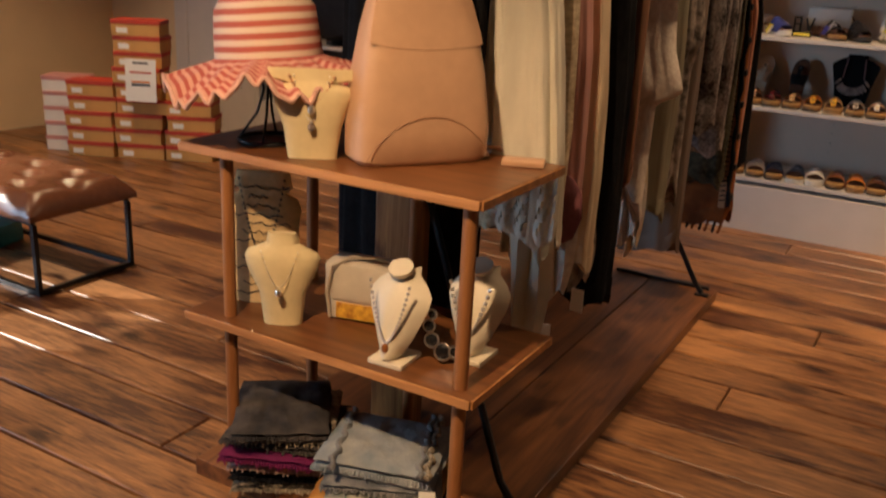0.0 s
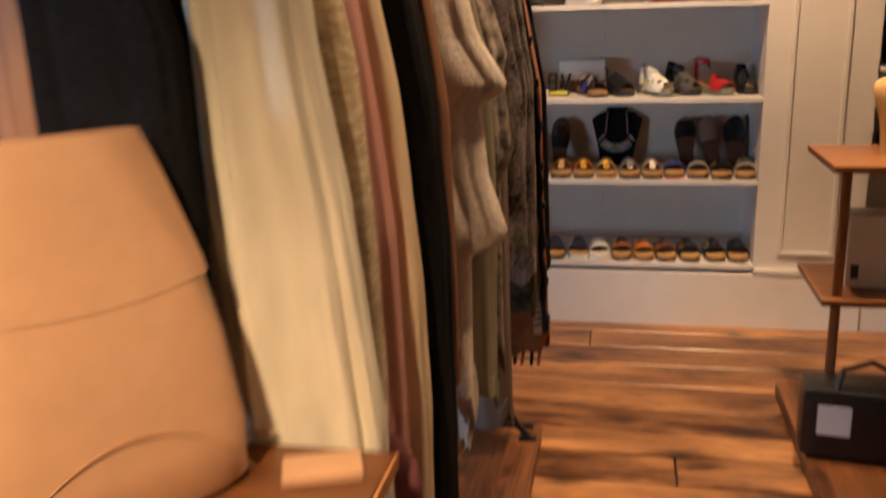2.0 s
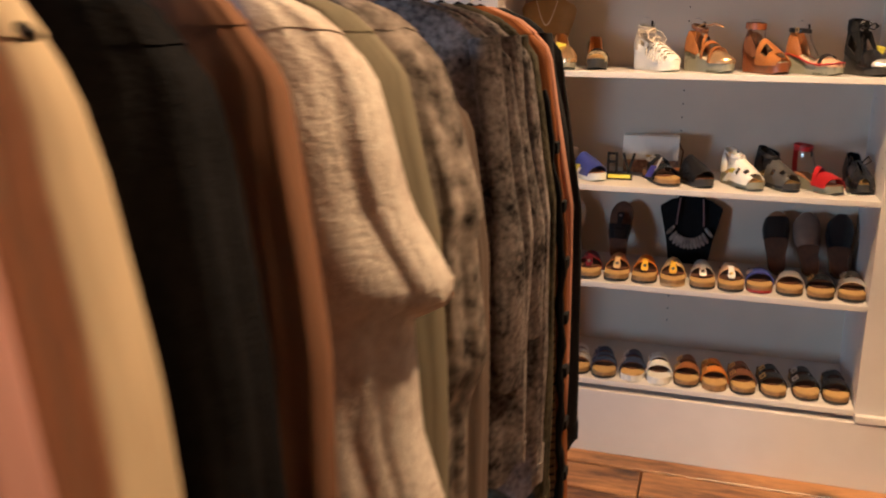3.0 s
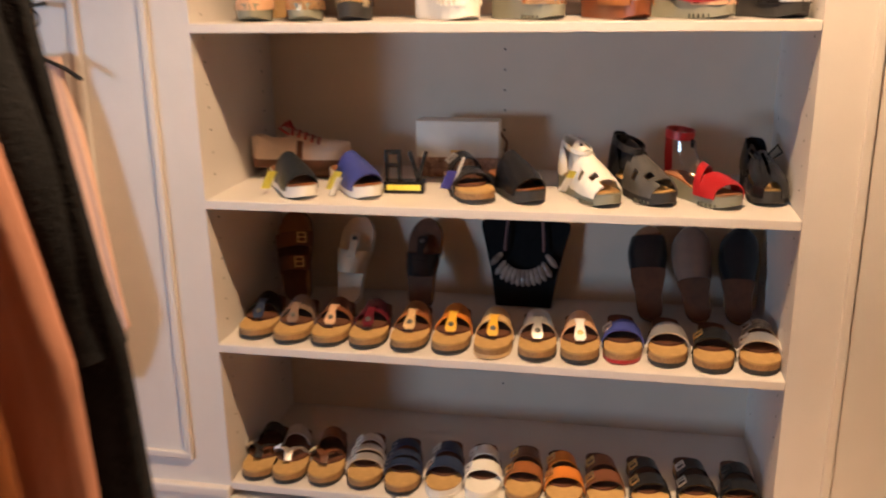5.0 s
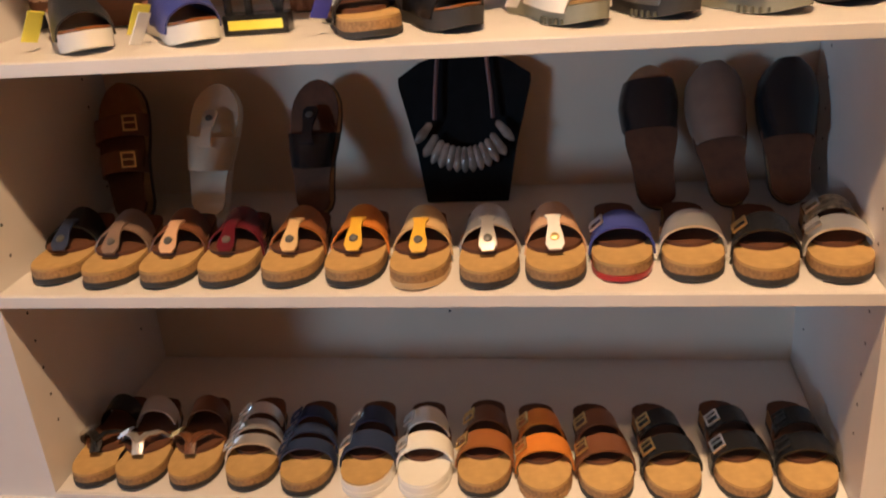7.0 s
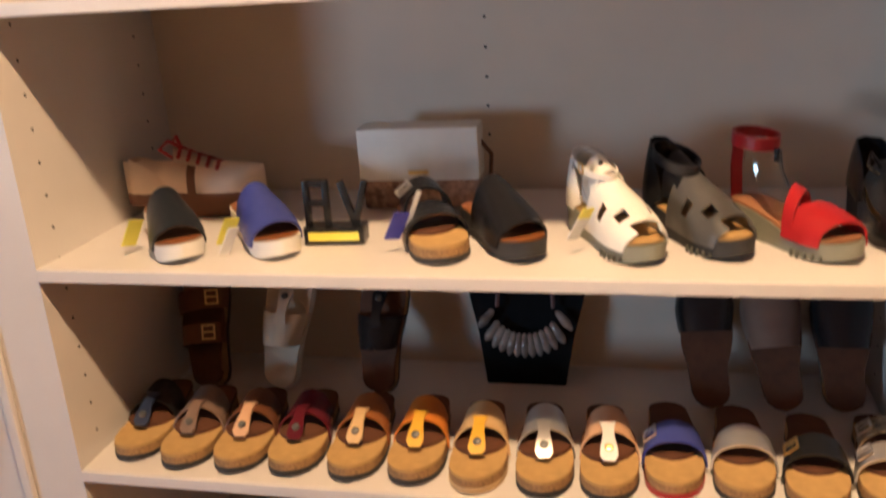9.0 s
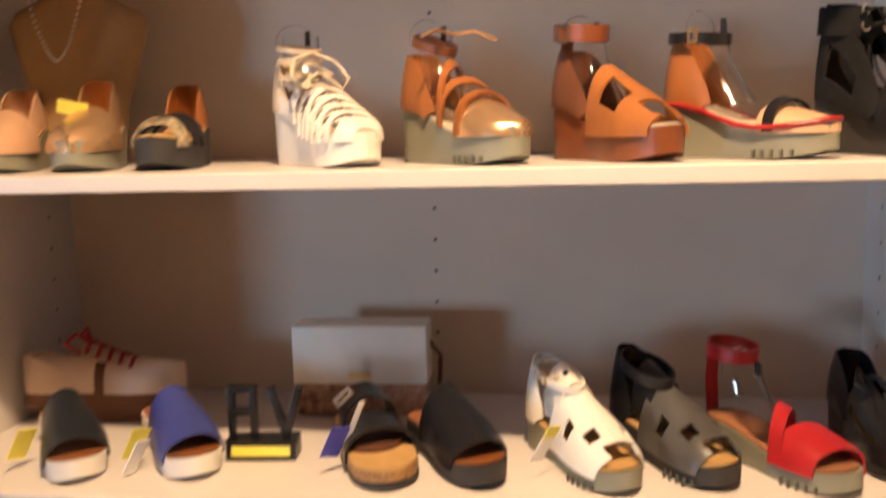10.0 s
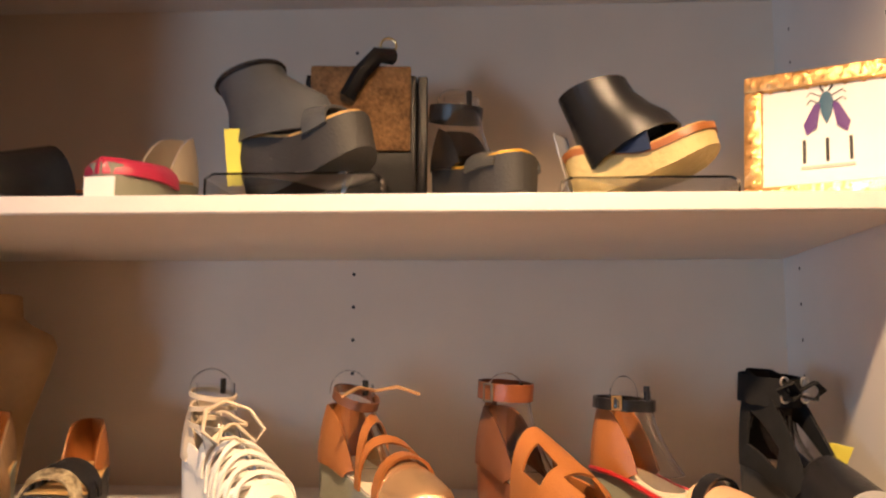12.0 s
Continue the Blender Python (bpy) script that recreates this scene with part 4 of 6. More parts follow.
r, top, L, w_ = wedge(pose(1.335, 0.045, Z4, 0, 0, 24), "black suede wedge sandal with eyelet ankle cuff", EVA, BLACKL, 0.07, 0.036, lining=CREAML)
part("upper", arch(L, w_, lambda u: 0.03, 0.06, 0.42, 0.02, 0.06, 0.0035, ni=9, sweep=0.05), BLACKL, r)
SUEDEB = mat("black_suede", (0.01, 0.01, 0.011), 0.85, var=0.3, scale=60, bump=0.2, bscale=500, spec=0.2)
part("toe_cap", arch(L, w_, lambda u: 0.034, 0.0, 0.12, 0.012, 0.024, 0.003, ni=4), SILVERL, r, "pale metallic open toe")
a = part("ankle_cuff", counter(top, L, w_, 0.44, 0.125, 0.004, lambda i, j: not (0.15 < i < 0.62 and (0.12 < j < 0.34 or 0.66 < j < 0.88))), SUEDEB, r, "cut-out black suede cuff")
b_ = part("cuff_band", ankle(L, w_, 0.168, 0.79, 0.035, 0.046, 0.036, 6), SUEDEB, r)
for k in range(4):
    part("eyelet", moved(tube(bmesh.new(), [(0.006 * math.cos(q), 0, 0.006 * math.sin(q)) for q in [2 * math.pi * z / 10 for z in range(10)]], 0.0015, 6, True), Matrix.Translation((0.016 * (1 if k % 2 else -1), L * 0.79 - 0.046, 0.158 + 0.02 * (k // 2)))), STEEL, b_)
for sg in (-1, 1):
    part("bow_loop", ribbon([V(0, L * 0.79 - 0.05, 0.165), V(sg * 0.02, L * 0.79 - 0.06, 0.178), V(sg * 0.034, L * 0.79 - 0.058, 0.168), V(sg * 0.02, L * 0.79 - 0.06, 0.156), V(0, L * 0.79 - 0.05, 0.162)], 0.012, 0.003, V(0, 0, 1)), SUEDEB, b_)
foot_form(r, top, L, w_, 0.06)
tag(r, V(0.052, 0.12, 0.1), TAGY, -20, 0.03, 0.04)

b = bust(pose(0.135, 0.3, Z4, -6, 0, 6), "tan linen necklace bust standing behind the shoes", cloth("tan_linen", (0.42, 0.27, 0.13), 0.08, 40, 0.15, 500), 0.3, 0.22, 0.06)
chain(pose(0.135, 0.262, Z4 + 0.27, 0, 0, 6), "thin silver chain necklace with beads on a tan bust", STEEL, 0.045, 0.11, -0.022, 0.0028, 34)

# fifth shelf
Z5 = SH[4] + 0.001
r = mule(pose(0.245, 0.06, Z5, 0, 0, -12), "black leather slip-on shoe on the top shelf", BLACKL, EVA, 0.09, 0.05, False)
r, top, L, w_ = wedge(pose(0.42, 0.06, Z5, 0, 0, -6), "pink trimmed wedge shoe on pale green sole", GREYSOLE, PINKL, 0.06, 0.045)
part("upper", arch(L, w_, lambda u: 0.038, 0.0, 0.5, 0.02, 0.035, 0.004, ni=9), leather("raspberry_leather", (0.5, 0.035, 0.09), 0.3), r)
part("heel_counter", counter(top, L, w_, 0.6, 0.075), CREAML, r)
part("price_sticker", box_bm(-0.02, 0.02, -0.003, -0.001, 0.004, 0.034), TAGW, r, "white price sticker", smooth=False)


def acrylic_stand(m, w, d, h):
    bm = bmesh.new()
    grid = [[V(x, y, z) for y in (-d / 2, 0, d / 2)] for x, z in ((-w / 2, 0), (-w / 2, h * 0.8), (-w / 2 + 0.01, h), (0, h), (w / 2 - 0.01, h), (w / 2, h * 0.8), (w / 2, 0))]
    sheet(bm, grid, 0.003)
    s = part("acrylic_riser", bm, CLEAR)
    s.matrix_world = m
    return tagged(s, "low clear acrylic riser carrying a shoe", "display riser")


acrylic_stand(pose(0.665, 0.09, Z5), 0.21, 0.12, 0.03)
r, top, L, w_ = wedge(pose(0.757, 0.05, Z5 + 0.055, -15, 0, 62), "black leather wedge bootie tilted on acrylic riser", EVA, GUNL, 0.085, 0.05, L=0.196)
SLATE = leather("slate_leather", (0.07, 0.075, 0.085), 0.35)
shaft = []
for sc_, prof_ in ((1.0, 1), (0.93, -1)):
    prof = ((0.62, 0.0, 0.038, 0.088), (0.66, 0.03, 0.037, 0.078), (0.74, 0.05, 0.034, 0.058), (0.8, 0.07, 0.034, 0.05), (0.83, 0.088, 0.036, 0.05))[::prof_]
    for u, dz, rx_, ry_ in prof:
        shaft.append([V(sc_ * rx_ * math.cos(2 * math.pi * k / 26), L * u + sc_ * ry_ * math.sin(2 * math.pi * k / 26), top(0.42 + 0.5 * (1 + math.sin(2 * math.pi * k / 26)) * 0.5) * max(0, 1 - dz / 0.05) + 0.088 * min(1, dz / 0.05) + dz) for k in range(26)])
bm = bmesh.new()
loft(bm, shaft, False, True)
part("shaft", bm, SLATE, r, "smooth slate ankle shaft")
part("toe_strap", arch(L, w_, lambda u: top(u) - 0.004, 0.16, 0.34, 0.03, 0.045, 0.004, ni=6), SLATE, r)
part("collar", moved(tube(bmesh.new(), [(0.036 * math.cos(q), 0.05 * math.sin(q), 0) for q in [2 * math.pi * k / 22 for k in range(22)]], 0.004, 6, True), Matrix.Translation((0, L * 0.83, 0.176))), BLACKL, r)
part("zip", ribbon([V(0.0, L * 1.025, 0.1), V(0, L * 1.04, 0.14), V(0, L * 1.06, 0.17)], 0.008, 0.004, V(0, 1, 0)), BRASS, r, "brass zip")
tag(r, V(-0.036, L * 0.9, 0.1), TAGY, -60, 0.022, 0.07)
tag(r, V(0.045, 0.07, 0.01), TAGW, 60, 0.05, 0.02)
r = root("handbag", pose(0.7, 0.34, Z5, 0, 0, 4), "black and bronze woven structured handbag", "bag")
part("body", box_bm(-0.085, 0.085, -0.04, 0.04, 0, 0.24, bev=0.01), BLACKL, r)
part("woven_panel", box_bm(-0.075, 0.075, -0.046, -0.04, 0.12, 0.25, bev=0.004), mat("bronze_weave", (0.26, 0.14, 0.06), 0.4, 0.4, var=0.5, scale=160, bump=0.5, bscale=220), r, "bronze woven front")
part("side_wing", box_bm(-0.1, -0.085, -0.03, 0.03, 0.0, 0.2, bev=0.004), BLACKL, r)
part("side_wing", box_bm(0.085, 0.1, -0.06, 0.03, 0.0, 0.23, bev=0.004), BLACKL, r)
part("handle", tube(bmesh.new(), [(-0.02, -0.05, 0.2), (0.0, -0.055, 0.235), (0.025, -0.05, 0.265), (0.045, -0.03, 0.27)], 0.013, 8), BLACKL, r)
part("ring", tube(bmesh.new(), [(0.04 + 0.012 * math.cos(q), -0.035, 0.285 + 0.012 * math.sin(q)) for q in [2 * math.pi * k / 12 for k in range(12)]], 0.002, 6, True), BRASS, r)
r, top, L, w_ = wedge(pose(0.935, 0.05, Z5, 0, 0, 30), "black wedge sandal with ankle strap on top shelf", EVA, BLACKL, 0.068, 0.05, lining=YELLOWL, L=0.21)
part("upper", arch(L, w_, lambda u: 0.042, 0.08, 0.36, 0.018, 0.03, 0.004, ni=7), leather("charcoal_leather", (0.055, 0.055, 0.055), 0.45), r)
part("heel_counter", counter(top, L, w_, 0.6, 0.06), BLACKL, r)
part("ankle_strap", ankle(L, w_, 0.145, 0.82, 0.036, 0.04, 0.022, 10), BLACKL, r)
foot_form(r, top, L, w_, 0.09)
acrylic_stand(pose(1.08, 0.08, Z5), 0.2, 0.1, 0.022)
r, top, L, w_ = wedge(pose(1.165, 0.04, Z5 + 0.052, -15, 0, 60), "black leather cuff wedge with pale crepe sole", mat("crepe_sole", (0.55, 0.42, 0.18), 0.6, var=0.15, bump=0.5, bscale=120), BLACKL, 0.066, 0.03, L=0.188)
part("upper", arch(L, w_, lambda u: top(u) - 0.006, 0.36, 0.6, 0.05, 0.07, 0.004, ni=6), NAVYL, r)
CUFF = ((0.52, 0.042, 0.045, 0.062), (0.56, 0.062, 0.043, 0.06), (0.61, 0.082, 0.04, 0.052), (0.66, 0.108, 0.038, 0.045), (0.69, 0.138, 0.04, 0.045))
bm = bmesh.new()
loft(bm, [[V(g_ * rx_ * math.cos(2 * math.pi * k / 26), L * u + g_ * ry_ * math.sin(2 * math.pi * k / 26), z - 0.2 * ry_ * math.sin(2 * math.pi * k / 26) * (z < 0.12)) for k in range(26)] for g_, way in ((1.0, 1), (0.93, -1)) for u, z, rx_, ry_ in CUFF[::way]], False, True)
part("cuff", bm, BLACKL, r, "tall black leather cuff")
part("insole_edge", sole(L, w_, lambda u: top(u) - 0.008, lambda u: top(u) + 0.001, 1.02), TANL, r)
part("heel_plate", box_bm(-0.02, 0.02, L * 0.99, L * 1.0, 0.01, 0.1, bev=0.002), SILVERL, r, "silver heel plate")

# gilt frame with an insect print
GILT = mat("gilt_plaster", (0.62, 0.36, 0.14), 0.32, 0.75, var=0.3, scale=60, bump=0.6, bscale=90)
r = root("picture_frame", pose(1.294, 0.07, Z5, -10, 0, -27), "ornate gilt picture frame with a small insect print", "picture frame")
fw, fh = 0.192, 0.172
for a in ((0, 0), (1, 0), (0, 1), (1, 1)):
    bmx = bmesh.new()
    horiz = a[0] == 0
    n = fw if horiz else fh
    for k in range(9):
        t = -n / 2 + n * (k + 0.5) / 9
        c = ((t, 0, (fh - 0.022) * a[1] + 0.011) if horiz else ((fw / 2 - 0.011) * (1 if a[1] else -1), 0, t + fh / 2))
        bmesh.ops.create_icosphere(bmx, subdivisions=1, radius=0.0135, matrix=Matrix.Translation(c) @ Matrix.Diagonal((1.0, 0.75, 1.0, 1)))
    if horiz:
        slab(bmx, -fw / 2, fw / 2, -0.008, 0.01, (fh - 0.022) * a[1], (fh - 0.022) * a[1] + 0.022, bev=0.004)
    else:
        s = 1 if a[1] else -1
        slab(bmx, s * (fw / 2 - 0.011) - 0.011, s * (fw / 2 - 0.011) + 0.011, -0.008, 0.01, 0.022, fh - 0.022, bev=0.004)
    part("frame_rail", bmx, GILT, r)
part("print", box_bm(-fw / 2 + 0.02, fw / 2 - 0.02, 0.0, 0.006, 0.02, fh - 0.02), TAGW, r, "white print", smooth=False)
PURPLE = mat("purple_print", (0.1, 0.025, 0.2), 0.6, bump=0)
TEAL = mat("teal_print", (0.025, 0.1, 0.18), 0.6, bump=0)
bmx = bmesh.new()
lathe(bmx, ((0, -0.024), (0.006, -0.01), (0.008, 0.008), (0.005, 0.016), (0, 0.02)), 10, 1, 0.12)
part("insect_body", moved(bmx, Matrix.Translation((0.0, -0.0015, 0.122))), TEAL, r)
for s in (-1, 1):
    bmx = bmesh.new()
    lathe(bmx, ((0, -0.028), (0.008, -0.016), (0.004, 0.012), (0, 0.016)), 8, 1, 0.1)
    part("insect_wing", moved(bmx, Matrix.Translation((s * 0.014, -0.0015, 0.112)) @ pose(0, 0, 0, 0, -s * 18)), PURPLE, r)
    for z in (0.135, 0.125):
        part("insect_leg", tube(bmesh.new(), [(s * 0.005, -0.001, z), (s * 0.018, -0.001, z + 0.007), (s * 0.022, -0.001, z + 0.002)], 0.0006, 4), INK, r)
    part("insect_leg", tube(bmesh.new(), [(s * 0.003, -0.001, 0.142), (s * 0.007, -0.001, 0.148), (s * 0.005, -0.001, 0.154)], 0.001, 4), INK, r)
for x in (-0.026, 0.0, 0.026):
    part("print_bar", box_bm(x - 0.002, x + 0.002, -0.0015, 0.0005, 0.05, 0.08), INK, r, "dark printed mark", smooth=False)
part("print_bar", box_bm(-0.03, 0.03, -0.0015, 0.0005, 0.042, 0.046), mat("pale_print", (0.6, 0.5, 0.45), 0.7, bump=0), r, "pale printed line", smooth=False)


# ---- display stand with clothes rail ----
RX, RZ = 0.26, 1.78
stand = root("clothes_rail_stand", pose(0.08, -2.4, 0), "wooden platform with posts, iron rail and braces", "clothes rail")


def at_stand(bm):
    return moved(bm, Matrix.Translation((-0.08, 2.4, 0)))


for x0, x1 in ((-0.36, -0.075), (-0.071, 0.214), (0.218, 0.51)):
    part("platform_board", at_stand(box_bm(x0, x1, -3.53, -1.24, 0.0, 0.05, bev=0.004)), PLATW, stand, smooth=False)
for y in (-3.06, -1.42):
    part("post", at_stand(box_bm(-0.07, 0.05, y - 0.04, y + 0.06, 0.05, 1.86, bev=0.005)), POSTW, stand, smooth=False)
part("rail_bracket", at_stand(box_bm(0.05, RX + 0.02, -3.03, -2.99, RZ - 0.03, RZ + 0.01, bev=0.003)), IRON, stand)
part("side_hook", at_stand(tube(bmesh.new(), [(-0.05, -3.0, RZ), (-0.05, -2.93, RZ), (-0.05, -2.925, RZ - 0.06), (-0.05, -2.94, RZ - 0.1)], 0.006, 8)), IRON, stand)
part("rail_bracket", at_stand(box_bm(0.05, RX + 0.02, -1.4, -1.36, RZ - 0.03, RZ + 0.01, bev=0.003)), IRON, stand)
part("end_arm", at_stand(tube(bmesh.new(), [(RX, -3.17, RZ), (0.1, -3.17, RZ), (0.0, -3.1, RZ)], 0.008, 8)), IRON, stand)
part("rail", at_stand(tube(bmesh.new(), [(RX, -3.45, RZ), (RX, -1.1, RZ)], 0.014, 12)), IRON, stand)
for y0, y1 in ((-3.23, -3.03), (-1.35, -1.4)):
    part("brace", at_stand(tube(bmesh.new(), [(0.47, y0, 0.06), (0.43, y0 + 0.01, 0.1), (0.05, y1, 0.8)], 0.011, 8)), IRON, stand)
    part("brace_foot", at_stand(box_bm(0.44, 0.5, y0 - 0.02, y0 + 0.02, 0.05, 0.058, bev=0.002)), IRON, stand)
part("cross_bar", at_stand(box_bm(0.05, 0.48, -1.275, -1.245, 0.05, 0.062, bev=0.002)), IRON, stand)

tab = root("display_table", pose(0.08, -3.34, 0.05), "small two-tier wooden display table with dowel legs", "table")


def at_table(bm):
    return moved(bm, Matrix.Translation((-0.08, 3.34, -0.05)))


part("tabletop", at_table(box_bm(-0.352, 0.487, -3.545, -3.125, 0.924, 0.946, bev=0.003)), TABLEW, tab, smooth=False)
part("lower_shelf", at_table(box_bm(-0.352, 0.495, -3.55, -3.125, 0.48, 0.502, bev=0.003)), TABLEW, tab, smooth=False)
EDGEW = wood("table_edge_wood", (0.34, 0.14, 0.045), (0.6, 0.29, 0.11), 0.45, 0, 0, 0.05, 16, 0.1)
DOWEL = wood("dowel_wood", (0.24, 0.09, 0.03), (0.42, 0.18, 0.065), 0.45, 2, 0, 0.05, 16, 0.1)
for x0, x1, y0, z in ((-0.352, 0.487, -3.545, 0.924), (-0.352, 0.495, -3.55, 0.48)):
    part("front_edge", at_table(box_bm(x0 + 0.001, x1 - 0.001, y0 - 0.006, y0 - 0.0004, z + 0.0005, z + 0.0215, bev=0.002)), EDGEW, tab, "paler wood edge strip", smooth=False)
    part("side_edge", at_table(box_bm(x1 + 0.0004, x1 + 0.006, y0, -3.126, z + 0.0005, z + 0.0215, bev=0.002)), EDGEW, tab, "paler wood edge strip", smooth=False)
for x, y in ((-0.236, -3.505), (0.447, -3.51), (-0.236, -3.17), (0.1, -3.16)):
    part("leg", at_table(tube(bmesh.new(), [(x, y, 0.05), (x, y, 0.48)], 0.0165, 12)), DOWEL, tab)
    part("leg", at_table(tube(bmesh.new(), [(x, y, 0.502), (x, y, 0.924)], 0.0165, 12)), DOWEL, tab)


# ---- garments on the rail ----
def hanger(y, tilt=0):
    h = root("coat_hanger", pose(RX, y, RZ, 0, 0, tilt), "black coat hanger on the clothes rail", "hanger", "coat hangers")
    hook = [(0, 0.0, -0.075)] + [(0.022 * math.sin(a), 0, -0.004 + 0.022 * math.cos(a) - 0.0) for a in [math.pi - 0.2 - k * 0.42 for k in range(10)]]
    part("hook", tube(bmesh.new(), hook, 0.0022, 6), IRON, h)
    part("shoulder_bar", tube(bmesh.new(), [(-0.11, 0, -0.14), (-0.07, 0, -0.115), (0, 0, -0.085), (0.07, 0, -0.115), (0.11, 0, -0.14)], 0.008, 8, flat=0.6), BLACKL, h)
    return h


def garment(name, y, edge, hem, material, label, left=0.19, thick=0.05, folds=5, amp=0.012, top=None, hem_wave=0.02, hem_tilt=0.0, sleeve=None, seed=1, lean=0.0, shoulder=0.165, neck=0.055, point=0.0, x0=None):
    """A hanging garment: a folded sack from the shoulders down to an uneven hem, its front edge running through the given (height, x) pairs."""
    rnd = random.Random(seed)
    amp *= 0.65
    top = top or RZ - 0.09
    x0 = RX if x0 is None else x0
    g = root(name, pose(x0, y, RZ), label, name.replace("_", " "), "clothes on the rail")
    ph = [rnd.uniform(0, 6.3) for _ in range(8)]
    side = sorted(edge)
    rings, N, M = [], 112, 44
    for i in range(M + 1):
        s = i / M
        ring = []
        for k in range(N):
            q = 2 * math.pi * k / N
            c, sn = math.cos(q), math.sin(q)
            hz = hem - RZ + hem_wave * math.sin(3 * q + ph[0]) + hem_wave * 0.6 * math.sin(7 * q + ph[1]) + hem_tilt * c - point * max(0, c) ** 6
            z = (top - RZ) * (1 - s) + hz * s
            d = (top - RZ) - z
            xr = lerp(side, min(max(z + RZ, side[0][0]), side[-1][0])) - x0
            xl = left - x0
            f = min(1, d / 0.09) ** 0.6
            xr, xl = neck + (xr - neck) * f, -neck + (xl + neck) * f
            cx, a = (xr + xl) / 2, (xr - xl) / 2
            grow = 0.25 + 0.75 * min(1, d / 0.45)
            b = thick * (0.45 + 0.55 * min(1, d / 0.15))
            rip = amp * grow * (math.sin(folds * q + ph[2] + 1.2 * s) + 0.4 * math.sin((folds * 2 + 1) * q + ph[3] - 2 * s) + 0.12 * math.sin((folds * 4 + 3) * q + ph[5] + 3 * s) + 0.15 * math.sin(5 * q - 14 * s + ph[6]) + 0.12 * math.sin(3 * q + 21 * s + ph[7]))
            rip += amp * grow * (1.6 * noise.noise((c * 3 + seed, sn * 3, z * 2.2)) + 0.35 * noise.noise((c * 12, sn * 12 + seed, z * 9)))
            e = 0.7
            x = cx + (a + min(rip, 0.006) * 0.5) * math.copysign(abs(c) ** e, c)
            yy = (b + rip) * math.copysign(abs(sn) ** e, sn) + lean * d + 0.01 * math.sin(4 * d + ph[4])
            ring.append(V(x, yy, z))
        rings.append(ring)
    bm = bmesh.new()
    loft(bm, rings, True)
    part("body", bm, material, g, sharp=1.2)
    for nm_, lo, hi, gr in (("hem_band", M - 2, M, 1.02), ("neckline", 0, 2, 1.03)):
        bm = bmesh.new()
        band = []
        for f, idx in ((gr, range(lo, hi + 1)), (gr * 0.985, range(hi, lo - 1, -1))):
            for i in idx:
                c = sum(rings[i], V(0, 0, 0)) / N
                band.append([V(c.x + (p.x - c.x) * f, c.y + (p.y - c.y) * f, p.z) for p in rings[i]])
        loft(bm, band, False, True)
        part(nm_, bm, material, g, sharp=1.2)
    if sleeve:
        smat, length, wd = sleeve
        for sg in (1, -1):
            pts, rs = [], []
            for k in range(11):
                t = k / 10
                z = top - 0.06 - length * t
                xe = lerp(side, min(max(z, side[0][0]), side[-1][0])) if sg > 0 else left
                pts.append(V(xe - x0 - sg * wd * 0.8, 0.01 * math.sin(5 * t + ph[5]) - thick * 0.6, z - RZ))
                rs.append(wd * (0.8 + 0.3 * t + 0.14 * math.sin(9 * t + ph[4])))
            part("sleeve", tube(bmesh.new(), pts, rs, 16, flat=0.6), smat, g, sharp=1.2)
    return g


CREAM = cloth("cream_chiffon", (0.74, 0.66, 0.5), 0.08, 14, 0.3, 60, stretch=(1, 1, 0.3))
OYSTER = cloth("pale_cream_chiffon", (0.76, 0.71, 0.59), 0.12, 20, 0.3, 40, stretch=(1, 1, 0.3))
LACE = cloth("beige_lace", (0.58, 0.43, 0.26), 0.25, 80, 1.0, 90, (0.84, 0.72, 0.52), stretch=(0.6, 0.6, 1.6))
ROSE = cloth("dusty_pink_jersey", (0.62, 0.33, 0.29), 0.1, 20, 0.3, 40, stretch=(1, 1, 0.3))
BEIGE = cloth("beige_linen", (0.72, 0.57, 0.39), 0.1, 20, 0.3, 45, stretch=(1, 1, 0.3))
BLACKC = cloth("black_knit", (0.009, 0.009, 0.011), 0.4, 80, 0.5, 160)
MOCHA = cloth("mocha_jersey", (0.26, 0.13, 0.08), 0.12, 20, 0.3, 60, stretch=(1, 1, 0.3))
PEARL = cloth("pearl_blouse", (0.68, 0.57, 0.5), 0.12, 60, 0.7, 110, (0.86, 0.78, 0.7))
SAGE = cloth("sage_grey_jersey", (0.25, 0.22, 0.16), 0.1, 25, 0.3, 60, stretch=(1, 1, 0.3))
FLORAL = cloth("grey_floral_print", (0.07, 0.055, 0.05), 0.6, 40, 0.3, 200, (0.5, 0.42, 0.37))
KNIT = cloth("grey_fleck_knit", (0.05, 0.04, 0.042), 0.6, 90, 1.0, 70, (0.38, 0.33, 0.32))
MOSS = cloth("dark_moss_tweed", (0.03, 0.026, 0.016), 0.4, 60, 0.8, 110, (0.1, 0.085, 0.055))
SUEDE = cloth("rust_suede", (0.13, 0.036, 0.011), 0.25, 12, 0.2, 300, (0.25, 0.08, 0.022))
TAUPE = cloth("taupe_jersey", (0.2, 0.15, 0.125), 0.1, 20, 0.3, 60, stretch=(1, 1, 0.3))
SALMON = cloth("salmon_pink_wool", (0.42, 0.2, 0.14), 0.1, 30, 0.3, 200, stretch=(1, 1, 0.3))

